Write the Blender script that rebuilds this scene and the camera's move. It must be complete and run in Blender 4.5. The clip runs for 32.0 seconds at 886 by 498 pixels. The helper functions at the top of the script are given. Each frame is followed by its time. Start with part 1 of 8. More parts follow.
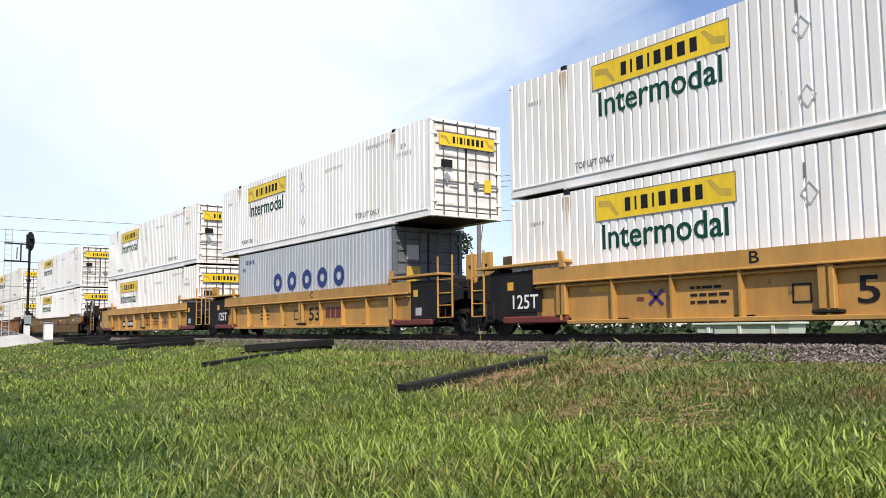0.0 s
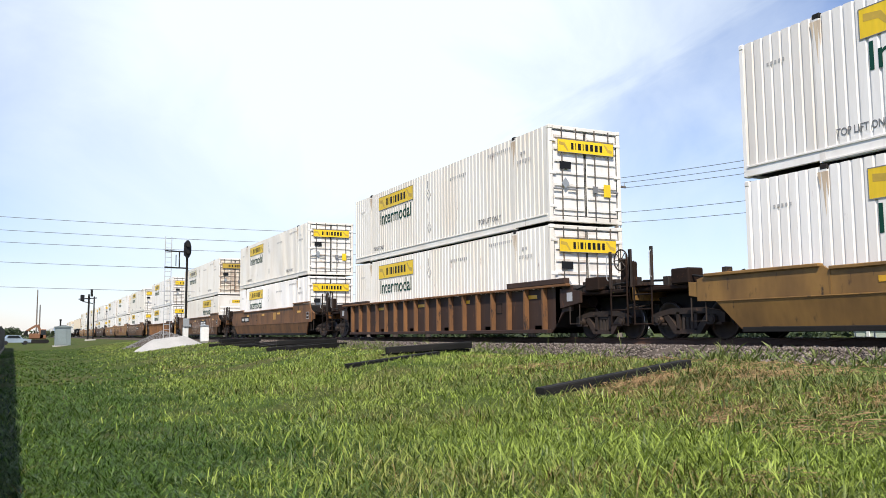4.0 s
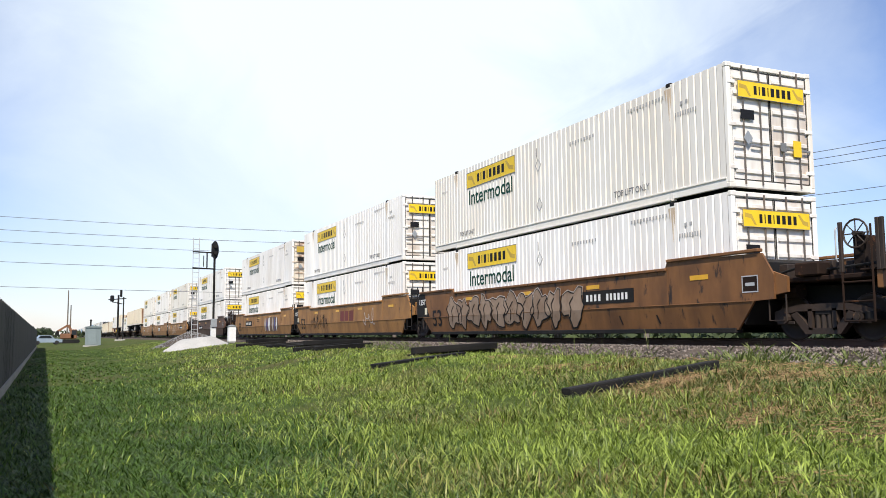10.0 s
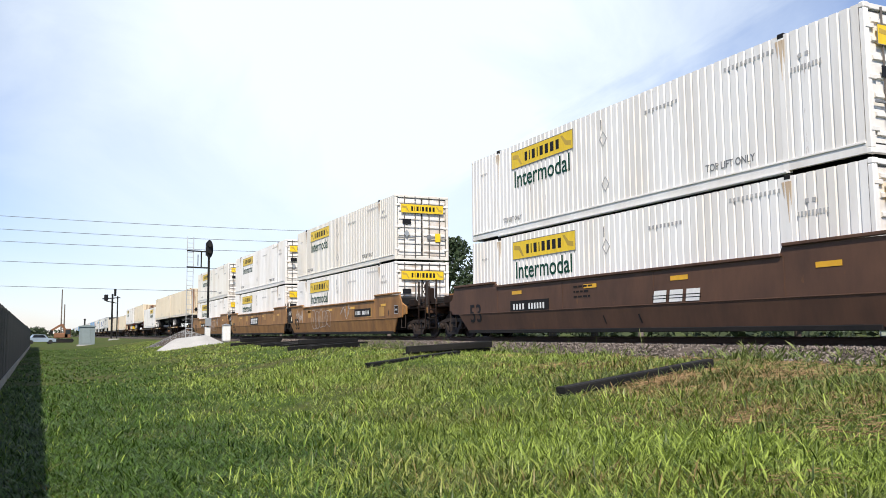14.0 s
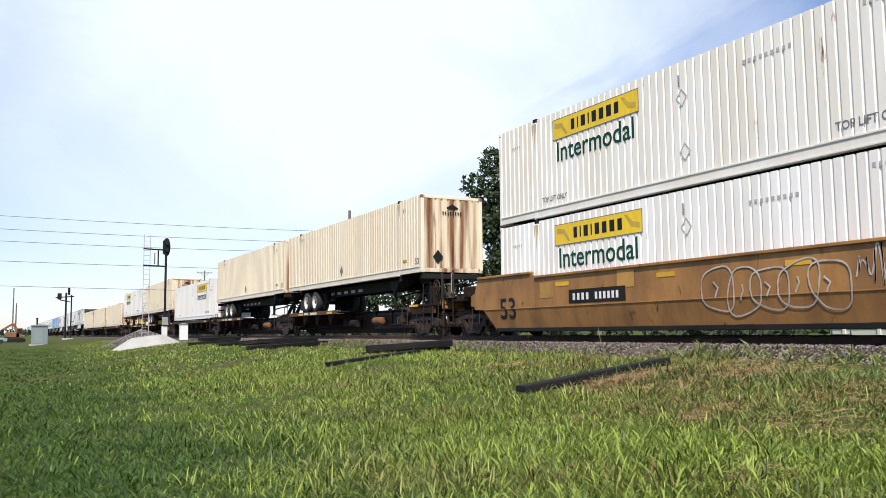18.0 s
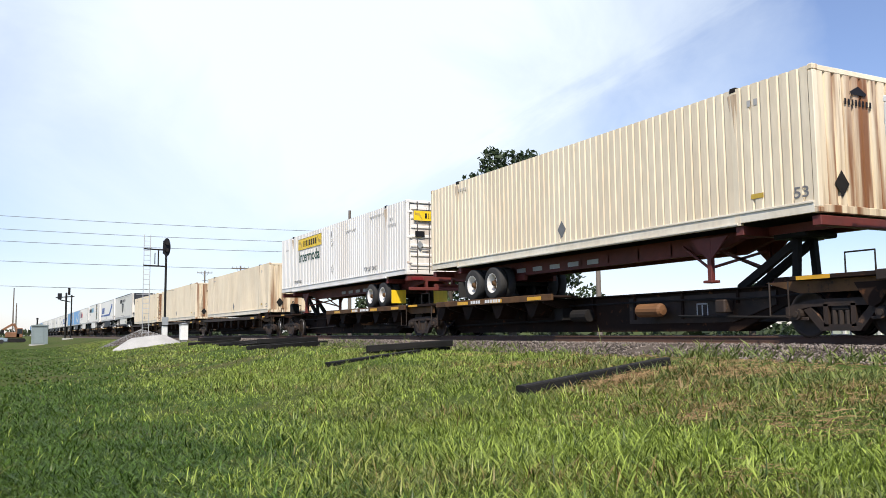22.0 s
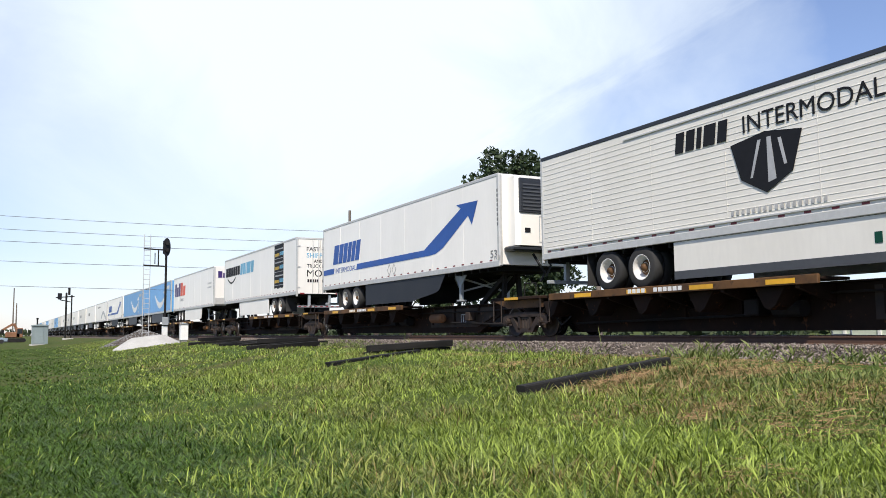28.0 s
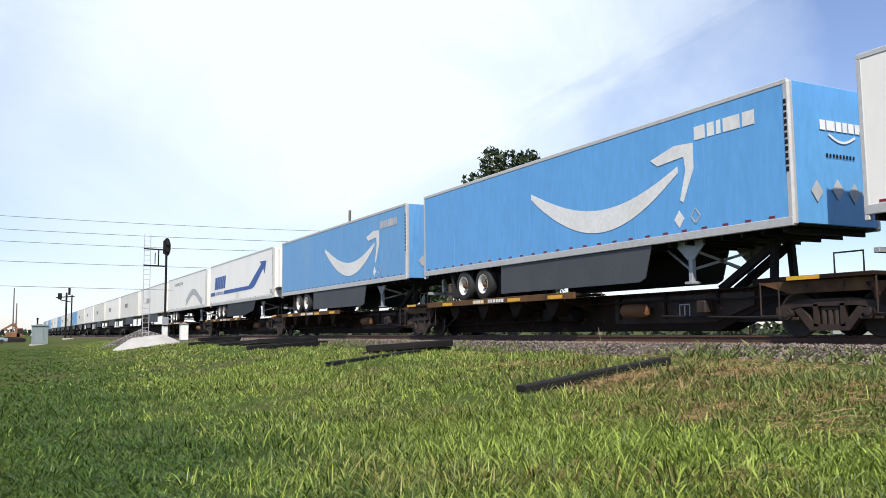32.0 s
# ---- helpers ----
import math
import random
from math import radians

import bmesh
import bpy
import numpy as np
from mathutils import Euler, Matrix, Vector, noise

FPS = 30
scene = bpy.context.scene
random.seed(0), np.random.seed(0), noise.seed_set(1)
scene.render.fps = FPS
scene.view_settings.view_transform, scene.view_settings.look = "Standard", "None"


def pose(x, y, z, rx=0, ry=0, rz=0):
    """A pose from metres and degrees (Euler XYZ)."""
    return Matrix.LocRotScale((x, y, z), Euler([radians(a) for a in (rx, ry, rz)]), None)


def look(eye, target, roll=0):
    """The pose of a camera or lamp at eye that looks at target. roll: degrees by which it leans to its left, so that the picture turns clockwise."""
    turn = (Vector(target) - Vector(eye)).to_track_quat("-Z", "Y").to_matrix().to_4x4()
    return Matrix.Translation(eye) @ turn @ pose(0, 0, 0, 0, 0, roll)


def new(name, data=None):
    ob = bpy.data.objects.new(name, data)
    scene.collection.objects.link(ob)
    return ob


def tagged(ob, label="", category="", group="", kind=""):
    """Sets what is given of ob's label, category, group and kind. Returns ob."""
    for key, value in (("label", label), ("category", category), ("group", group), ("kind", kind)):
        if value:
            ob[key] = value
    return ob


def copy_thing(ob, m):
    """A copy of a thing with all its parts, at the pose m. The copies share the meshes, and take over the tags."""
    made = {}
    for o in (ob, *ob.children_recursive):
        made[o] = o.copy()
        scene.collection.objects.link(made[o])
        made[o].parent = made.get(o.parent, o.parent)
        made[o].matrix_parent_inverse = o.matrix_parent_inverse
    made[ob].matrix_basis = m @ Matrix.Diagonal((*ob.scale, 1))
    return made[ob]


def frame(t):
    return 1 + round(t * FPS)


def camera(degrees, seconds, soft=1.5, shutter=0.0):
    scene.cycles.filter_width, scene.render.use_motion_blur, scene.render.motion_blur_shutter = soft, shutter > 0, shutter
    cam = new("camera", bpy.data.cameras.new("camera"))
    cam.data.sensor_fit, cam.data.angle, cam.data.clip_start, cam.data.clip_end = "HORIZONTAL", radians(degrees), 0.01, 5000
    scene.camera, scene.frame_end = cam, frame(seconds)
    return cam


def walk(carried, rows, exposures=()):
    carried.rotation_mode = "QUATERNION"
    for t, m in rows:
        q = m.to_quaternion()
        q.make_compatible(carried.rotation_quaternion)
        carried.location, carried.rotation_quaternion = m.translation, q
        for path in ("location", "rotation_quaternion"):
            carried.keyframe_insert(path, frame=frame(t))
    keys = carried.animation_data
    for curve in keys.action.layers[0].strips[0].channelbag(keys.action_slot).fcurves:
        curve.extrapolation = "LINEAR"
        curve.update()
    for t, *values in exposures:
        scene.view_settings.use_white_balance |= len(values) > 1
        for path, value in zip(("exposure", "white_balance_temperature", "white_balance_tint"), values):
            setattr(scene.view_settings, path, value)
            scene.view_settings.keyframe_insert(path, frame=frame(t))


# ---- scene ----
# Freight train of stacked containers and trailers passing a grass verge.
# The track runs along +y; the eye stands at the origin, EYE above the lawn.
EYE = 1.27
RAIL = 1.11          # top of rail above the lawn
TRACK_X = 14.77      # centre line of the track
END_T = 32

cam = camera(55.5, 32.0, soft=0.5)
PATH = [
    (0.0, -35.48, 5.43, 0.58), (0.5, -34.89, 5.45, 0.62), (1.0, -34.20, 5.50, 0.63), (1.5, -33.04, 5.55, 0.63),
    (2.0, -31.44, 5.57, 0.64), (2.5, -29.81, 5.61, 0.60), (3.0, -28.57, 5.64, 0.54), (3.5, -27.25, 5.69, 0.49),
    (4.0, -26.21, 5.71, 0.47), (4.5, -25.99, 5.72, 0.45), (6.5, -24.38, 5.78, 0.39), (7.0, -24.45, 5.78, 0.39),
    (8.0, -24.46, 5.77, 0.38), (9.0, -24.46, 5.77, 0.39), (10.0, -24.48, 5.75, 0.42), (11.0, -24.51, 5.73, 0.43),
    (12.0, -24.56, 5.70, 0.45), (13.0, -24.63, 5.67, 0.48), (13.5, -24.68, 5.67, 0.48), (15.5, -26.00, 5.65, 0.51),
    (16.0, -26.71, 5.63, 0.53), (16.5, -27.52, 5.60, 0.55), (17.0, -27.55, 5.58, 0.55), (18.0, -27.51, 5.58, 0.55),
    (25.0, -27.50, 5.58, 0.55), (32.0, -27.49, 5.57, 0.56)]
walk(cam, [(t, pose(0, 0, EYE, 90 + p, r, y)) for t, y, p, r in PATH])
scene.view_settings.exposure = 0.19

# metres the train has gone by at each whole second
GONE = [0.0, 16.3, 32.75, 49.18, 65.59, 82.15, 98.8, 115.85, 132.26, 149.07, 166.18, 182.92, 199.58, 216.13, 232.6, 249.7,
        267.04, 283.35, 299.38, 317.02, 334.45, 350.82, 367.54, 384.42, 401.37, 418.97, 435.58, 452.36, 469.96, 486.75,
        504.5, 521.23, 538.29]

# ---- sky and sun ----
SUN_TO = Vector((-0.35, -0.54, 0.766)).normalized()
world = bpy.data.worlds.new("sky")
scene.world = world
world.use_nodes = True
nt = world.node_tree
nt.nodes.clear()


def wnode(kind, **sets):
    n = nt.nodes.new(kind)
    for k, v in sets.items():
        n.inputs[k].default_value = v
    return n


w_out, w_bg = wnode("ShaderNodeOutputWorld"), wnode("ShaderNodeBackground")
w_sky = wnode("ShaderNodeTexSky")
w_sky.sky_type, w_sky.sun_disc = "NISHITA", False
w_sky.sun_elevation = math.asin(SUN_TO.z)
w_sky.sun_rotation = math.atan2(SUN_TO.x, SUN_TO.y)
w_sky.air_density, w_sky.dust_density, w_sky.ozone_density = 1.0, 0.4, 6.0
w_co = wnode("ShaderNodeTexCoord")
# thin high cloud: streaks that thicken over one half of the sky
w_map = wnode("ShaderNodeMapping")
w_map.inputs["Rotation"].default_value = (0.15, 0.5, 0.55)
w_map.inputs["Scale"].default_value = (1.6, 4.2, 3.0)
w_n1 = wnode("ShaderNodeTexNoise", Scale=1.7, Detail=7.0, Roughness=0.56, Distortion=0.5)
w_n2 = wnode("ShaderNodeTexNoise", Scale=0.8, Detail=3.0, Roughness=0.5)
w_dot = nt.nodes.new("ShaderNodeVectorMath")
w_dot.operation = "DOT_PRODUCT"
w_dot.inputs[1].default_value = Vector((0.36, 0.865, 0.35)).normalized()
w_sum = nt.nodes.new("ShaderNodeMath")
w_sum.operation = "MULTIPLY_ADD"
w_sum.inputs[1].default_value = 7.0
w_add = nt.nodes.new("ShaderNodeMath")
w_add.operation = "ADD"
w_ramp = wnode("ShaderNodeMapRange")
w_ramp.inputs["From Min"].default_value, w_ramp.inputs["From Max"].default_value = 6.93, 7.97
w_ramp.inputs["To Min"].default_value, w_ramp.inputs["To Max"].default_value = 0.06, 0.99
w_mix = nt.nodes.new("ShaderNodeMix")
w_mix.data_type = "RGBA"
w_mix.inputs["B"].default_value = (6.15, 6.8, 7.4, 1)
w_l = nt.links.new
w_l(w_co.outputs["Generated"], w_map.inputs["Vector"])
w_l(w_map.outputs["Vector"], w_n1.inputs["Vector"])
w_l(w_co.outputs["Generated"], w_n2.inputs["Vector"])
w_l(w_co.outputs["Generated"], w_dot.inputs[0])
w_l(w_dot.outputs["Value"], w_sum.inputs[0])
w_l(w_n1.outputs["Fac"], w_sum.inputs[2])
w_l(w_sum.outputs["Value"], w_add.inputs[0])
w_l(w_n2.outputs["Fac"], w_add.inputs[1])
# a clear streaked rift: its edge is a great circle, its wisps run along it
RIFT = Vector((0.483, -0.044, -0.875))
RIFT_RUN = Vector((0.634, -0.672, 0.383))


def w_dot_with(v, k):
    d, m = nt.nodes.new("ShaderNodeVectorMath"), nt.nodes.new("ShaderNodeMath")
    d.operation, m.operation = "DOT_PRODUCT", "MULTIPLY"
    d.inputs[1].default_value = v
    m.inputs[1].default_value = k
    w_l(w_co.outputs["Generated"], d.inputs[0])
    w_l(d.outputs["Value"], m.inputs[0])
    return m.outputs["Value"]


w_com = nt.nodes.new("ShaderNodeCombineXYZ")
w_l(w_dot_with(RIFT, 9.0), w_com.inputs["X"])
w_l(w_dot_with(RIFT_RUN, 1.9), w_com.inputs["Y"])
w_l(w_dot_with(RIFT.cross(RIFT_RUN), 3.0), w_com.inputs["Z"])
w_n3 = wnode("ShaderNodeTexNoise", Scale=1.5, Detail=8.0, Roughness=0.6, Distortion=0.35)
w_l(w_com.outputs["Vector"], w_n3.inputs["Vector"])
w_side = nt.nodes.new("ShaderNodeMath")
w_side.operation = "MULTIPLY_ADD"
w_side.inputs[1].default_value = 0.20
w_l(w_n3.outputs["Fac"], w_side.inputs[0])
w_l(w_dot_with(RIFT, 1.0), w_side.inputs[2])
w_open = wnode("ShaderNodeMapRange")
w_open.interpolation_type = "SMOOTHSTEP"
w_open.inputs["From Min"].default_value, w_open.inputs["From Max"].default_value = 0.085, 0.145
w_open.inputs["To Max"].default_value = 0.28
w_l(w_side.outputs["Value"], w_open.inputs["Value"])
w_close = wnode("ShaderNodeMapRange")
w_close.interpolation_type = "SMOOTHSTEP"
w_close.inputs["From Min"].default_value, w_close.inputs["From Max"].default_value = 0.15, 0.32
w_close.inputs["To Max"].default_value = -0.22
w_l(w_side.outputs["Value"], w_close.inputs["Value"])
w_rift = nt.nodes.new("ShaderNodeMath")
w_rift.operation = "ADD"
w_l(w_open.outputs["Result"], w_rift.inputs[0])
w_l(w_close.outputs["Result"], w_rift.inputs[1])
w_cut = nt.nodes.new("ShaderNodeMath")
w_cut.operation = "SUBTRACT"
w_l(w_add.outputs["Value"], w_cut.inputs[0])
w_l(w_rift.outputs["Value"], w_cut.inputs[1])
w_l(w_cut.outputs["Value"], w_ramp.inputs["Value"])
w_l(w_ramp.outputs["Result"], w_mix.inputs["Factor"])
# the film's slightly violet rendering of the blue
w_tint = nt.nodes.new("ShaderNodeMix")
w_tint.data_type, w_tint.blend_type = "RGBA", "MULTIPLY"
w_tint.inputs["Factor"].default_value = 1.0
w_tint.inputs["B"].default_value = (1.12, 0.985, 1.03, 1)
w_l(w_sky.outputs["Color"], w_tint.inputs["A"])
w_l(w_tint.outputs["Result"], w_mix.inputs["A"])
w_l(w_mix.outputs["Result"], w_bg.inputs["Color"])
w_l(w_bg.outputs["Background"], w_out.inputs["Surface"])
w_bg.inputs["Strength"].default_value = 0.138

sun_data = bpy.data.lights.new("sun", "SUN")
sun_data.energy, sun_data.angle, sun_data.color = 5.0, radians(0.6), (1.0, 0.935, 0.84)
sun = new("sun", sun_data)
sun.matrix_basis = look((0, 0, 60), Vector((0, 0, 60)) - SUN_TO)


# ---- materials ----
def material(name, color, rough=0.6, metal=0.0, second=None, fine=9.0, coarse=0.9, amount=0.5, bump=0.15, streak=1.0,
             spots=None, spot_at=0.62, random_shift=0.06, spec=0.5, edge=(0.38, 0.75), grain=0.36):
    """Paint, steel or wood with two scales of wear: coarse stains towards `second`, fine grain, and optional rust spots.
    streak > 1 draws the stains out downwards."""
    m = bpy.data.materials.new(name)
    m.use_nodes = True
    t = m.node_tree
    p = t.nodes["Principled BSDF"]
    p.inputs["Roughness"].default_value, p.inputs["Metallic"].default_value = rough, metal
    p.inputs["Specular IOR Level"].default_value = spec
    L = t.links.new
    co, info = t.nodes.new("ShaderNodeTexCoord"), t.nodes.new("ShaderNodeObjectInfo")
    shift = t.nodes.new("ShaderNodeVectorMath")
    shift.operation = "MULTIPLY_ADD"
    L(info.outputs["Random"], shift.inputs[0])
    shift.inputs[1].default_value = (37.0, 53.0, 71.0)
    L(co.outputs["Object"], shift.inputs[2])
    mp = t.nodes.new("ShaderNodeMapping")
    mp.inputs["Scale"].default_value = (1, 1, 1 / streak)
    L(shift.outputs["Vector"], mp.inputs["Vector"])
    n1, n2 = t.nodes.new("ShaderNodeTexNoise"), t.nodes.new("ShaderNodeTexNoise")
    n1.inputs["Scale"].default_value, n1.inputs["Detail"].default_value = coarse, 6
    n2.inputs["Scale"].default_value, n2.inputs["Detail"].default_value = fine, 5
    L(mp.outputs["Vector"], n1.inputs["Vector"])
    L(mp.outputs["Vector"], n2.inputs["Vector"])
    if second is None:
        second = tuple(c * 0.6 for c in color)
    r1 = t.nodes.new("ShaderNodeMapRange")
    r1.inputs["From Min"].default_value, r1.inputs["From Max"].default_value = edge
    r1.inputs["To Max"].default_value = amount
    L(n1.outputs["Fac"], r1.inputs["Value"])
    mix = t.nodes.new("ShaderNodeMix")
    mix.data_type = "RGBA"
    mix.inputs["A"].default_value, mix.inputs["B"].default_value = (*color, 1), (*second, 1)
    L(r1.outputs["Result"], mix.inputs["Factor"])
    hsv = t.nodes.new("ShaderNodeHueSaturation")
    val = t.nodes.new("ShaderNodeMath")
    val.operation = "MULTIPLY_ADD"
    L(n2.outputs["Fac"], val.inputs[0])
    val.inputs[1].default_value, val.inputs[2].default_value = grain, 1 - grain / 2
    v2 = t.nodes.new("ShaderNodeMath")
    v2.operation = "MULTIPLY_ADD"
    L(info.outputs["Random"], v2.inputs[0])
    v2.inputs[1].default_value, v2.inputs[2].default_value = 2 * random_shift, -random_shift
    v3 = t.nodes.new("ShaderNodeMath")
    L(val.outputs["Value"], v3.inputs[0])
    L(v2.outputs["Value"], v3.inputs[1])
    L(v3.outputs["Value"], hsv.inputs["Value"])
    L(mix.outputs["Result"], hsv.inputs["Color"])
    last = hsv.outputs["Color"]
    if spots:
        n3 = t.nodes.new("ShaderNodeTexNoise")
        n3.inputs["Scale"].default_value, n3.inputs["Detail"].default_value = fine * 0.42, 9
        n3.inputs["Roughness"].default_value = 0.65
        L(mp.outputs["Vector"], n3.inputs["Vector"])
        r3 = t.nodes.new("ShaderNodeMapRange")
        r3.inputs["From Min"].default_value, r3.inputs["From Max"].default_value = spot_at, spot_at + 0.08
        L(n3.outputs["Fac"], r3.inputs["Value"])
        ms = t.nodes.new("ShaderNodeMix")
        ms.data_type = "RGBA"
        ms.inputs["B"].default_value = (*spots, 1)
        L(last, ms.inputs["A"])
        L(r3.outputs["Result"], ms.inputs["Factor"])
        last = ms.outputs["Result"]
    L(last, p.inputs["Base Color"])
    bp = t.nodes.new("ShaderNodeBump")
    bp.inputs["Strength"].default_value, bp.inputs["Distance"].default_value = bump, 0.01
    L(n2.outputs["Fac"], bp.inputs["Height"])
    L(bp.outputs["Normal"], p.inputs["Normal"])
    return m


RUST = (0.17, 0.065, 0.022)
M_WHITE = material("white_container_paint", (0.88, 0.85, 0.80), 0.45, second=(0.66, 0.59, 0.50), streak=6, amount=0.65, spots=RUST, spot_at=0.675, bump=0.04, grain=0.14)
M_CREAM = material("cream_aged_container_paint", (0.84, 0.80, 0.72), 0.5, second=(0.66, 0.56, 0.43), streak=5, amount=0.55, spots=RUST, spot_at=0.66, bump=0.05, grain=0.16)
M_TAN = material("tan_container_paint", (0.81, 0.70, 0.52), 0.55, second=(0.64, 0.50, 0.33), streak=5, amount=0.5, spots=RUST, spot_at=0.70, bump=0.05)
M_TANRUST = material("tan_rust_streaked_paint", (0.76, 0.64, 0.45), 0.6, second=(0.22, 0.085, 0.028), streak=18, coarse=3.6, amount=0.97, spots=(0.09, 0.035, 0.014), spot_at=0.60, bump=0.1, edge=(0.42, 0.60))
M_GREYBOX = material("grey_container_paint", (0.40, 0.42, 0.44), 0.5, second=(0.30, 0.30, 0.30), streak=4, amount=0.5, spots=RUST, spot_at=0.69, bump=0.05)
M_GREYDOOR = material("dark_grey_door_paint", (0.13, 0.14, 0.15), 0.55, amount=0.5, spots=RUST, spot_at=0.66)
M_VAN = material("white_trailer_skin", (0.87, 0.83, 0.76), 0.35, second=(0.76, 0.73, 0.66), streak=4, amount=0.45, bump=0.03, grain=0.08)
M_PALE = material("pale_grey_trailer_skin", (0.74, 0.705, 0.63), 0.4, second=(0.64, 0.60, 0.52), streak=4, amount=0.5, bump=0.03, grain=0.12)
M_BLUE = material("bright_blue_trailer_skin", (0.125, 0.37, 0.70), 0.4, second=(0.10, 0.31, 0.61), streak=4, amount=0.5, bump=0.03)
M_BLUE2 = material("faded_blue_trailer_skin", (0.13, 0.34, 0.62), 0.45, second=(0.20, 0.38, 0.58), streak=6, amount=0.7, bump=0.03)
M_YELLOW = material("yellow_car_paint", (0.50, 0.265, 0.060), 0.55, second=(0.32, 0.165, 0.045), streak=3, coarse=1.5, amount=0.8, spots=(0.09, 0.05, 0.022), spot_at=0.64)
M_BROWN = material("brown_car_paint", (0.21, 0.092, 0.028), 0.62, second=(0.080, 0.035, 0.014), streak=2.5, coarse=1.4, amount=0.95, spots=(0.024, 0.014, 0.010), spot_at=0.58)
M_MAROON = material("dark_maroon_brown_car_paint", (0.100, 0.048, 0.026), 0.64, second=(0.055, 0.027, 0.016), streak=2.5, coarse=1.4, amount=0.95, spots=(0.13, 0.06, 0.022), spot_at=0.64)
M_OCHRE = material("ochre_car_paint", (0.26, 0.14, 0.036), 0.6, second=(0.12, 0.064, 0.022), streak=2.5, coarse=1.3, amount=0.9, spots=(0.04, 0.024, 0.014), spot_at=0.60)
M_UMBER = material("sun_bleached_brown_car_paint", (0.36, 0.175, 0.050), 0.6, second=(0.15, 0.070, 0.026), streak=2.2, coarse=1.5, amount=0.9, spots=(0.05, 0.026, 0.014), spot_at=0.61)
# brown darkened to carry the shade between the ribs, with lighter rust spots
M_BROWN2 = material("shade_darkened_rusty_brown_paint", (0.050, 0.023, 0.012), 0.7, second=(0.022, 0.012, 0.008), streak=3, amount=0.9, spots=(0.13, 0.055, 0.022), spot_at=0.64)
M_RUSTTOP = material("orange_rust_steel", (0.20, 0.09, 0.03), 0.75, second=(0.10, 0.045, 0.02), amount=0.8)
M_DARK = material("grimy_black_steel", (0.010, 0.010, 0.010), 0.75, second=(0.026, 0.020, 0.016), amount=0.7, bump=0.25, spec=0.25)
M_SPINE = material("dark_brown_spine_steel", (0.024, 0.012, 0.007), 0.8, second=(0.008, 0.006, 0.005), amount=0.9, spec=0.2, spots=(0.10, 0.042, 0.018), spot_at=0.60, bump=0.25)
M_DECKEDGE = material("worn_brown_deck_edge", (0.125, 0.062, 0.023), 0.7, second=(0.040, 0.022, 0.012), coarse=1.8, amount=0.9, spec=0.3, spots=(0.03, 0.02, 0.013), spot_at=0.58)
M_TRUCK = material("rusty_cast_truck_steel", (0.036, 0.021, 0.013), 0.7, second=(0.010, 0.008, 0.006), coarse=3, amount=0.9, spots=(0.14, 0.072, 0.036), spot_at=0.61, bump=0.3)
M_DIRTYDOOR = material("rust_stained_cream_door_paint", (0.74, 0.66, 0.53), 0.6, second=(0.26, 0.115, 0.05), streak=6, coarse=1.6, amount=0.9, spots=(0.10, 0.045, 0.02), spot_at=0.62, bump=0.1, edge=(0.48, 0.70))
M_RUSTRUN = material("faint_rust_stain", (0.62, 0.50, 0.36), 0.6, second=(0.40, 0.24, 0.12), streak=6, amount=0.7, bump=0.03)
M_DOOR = material("grimy_white_door_paint", (0.84, 0.80, 0.73), 0.5, second=(0.40, 0.27, 0.17), streak=5, coarse=1.3, amount=0.75, spots=(0.14, 0.06, 0.025), spot_at=0.65, bump=0.06, edge=(0.52, 0.76), grain=0.16)
M_TANRAIL = material("pale_worn_bottom_rail_paint", (0.80, 0.74, 0.61), 0.5, second=(0.58, 0.47, 0.32), streak=2, amount=0.6, spots=RUST, spot_at=0.67, bump=0.05)
M_SPRAYTAN = material("faded_pale_spray_fill", (0.30, 0.215, 0.15), 0.7, second=(0.20, 0.125, 0.075), coarse=2, amount=0.9, bump=0.02, spots=(0.12, 0.06, 0.03), spot_at=0.62)
M_SPRAYFILL = material("faded_spray_fill", (0.17, 0.105, 0.06), 0.7, second=(0.13, 0.07, 0.035), coarse=2, amount=0.8, bump=0.02)
M_WHEEL = material("dusty_wheel_steel", (0.044, 0.029, 0.019), 0.65, metal=0.1, second=(0.014, 0.011, 0.009), coarse=3, amount=0.8, spots=(0.11, 0.06, 0.034), spot_at=0.64)
M_REDCHASSIS = material("dull_red_chassis_paint", (0.16, 0.030, 0.022), 0.6, second=(0.07, 0.02, 0.015), amount=0.7)
M_TYRE = material("black_tyre_rubber", (0.018, 0.018, 0.018), 0.85, second=(0.05, 0.045, 0.04), amount=0.6)
M_RIM = material("white_wheel_rim", (0.72, 0.70, 0.66), 0.45, second=(0.35, 0.28, 0.2), amount=0.6, coarse=3)
M_ALU = material("dull_aluminium_trim", (0.56, 0.55, 0.52), 0.45, metal=0.25, second=(0.50, 0.48, 0.45), amount=0.5)
M_SKIRTBLACK = material("black_plastic_side_skirt", (0.016, 0.018, 0.024), 0.6, second=(0.030, 0.030, 0.032), amount=0.5)
M_SKIRTGREY = material("dark_grey_side_skirt", (0.055, 0.058, 0.065), 0.6, second=(0.085, 0.085, 0.085), amount=0.4)
M_LOGOYEL = material("yellow_vinyl", (0.88, 0.59, 0.015), 0.45, second=(0.66, 0.43, 0.03), streak=4, amount=0.4, bump=0.03)
M_LOGOPALE = material("bleached_pale_vinyl", (0.70, 0.63, 0.44), 0.5, second=(0.76, 0.70, 0.55), amount=0.6, bump=0.03)
M_LOGOGOLD = material("dull_gold_vinyl", (0.56, 0.37, 0.05), 0.5, bump=0.03)
M_INK = material("black_lettering", (0.014, 0.014, 0.016), 0.6, bump=0.02, spec=0.2)
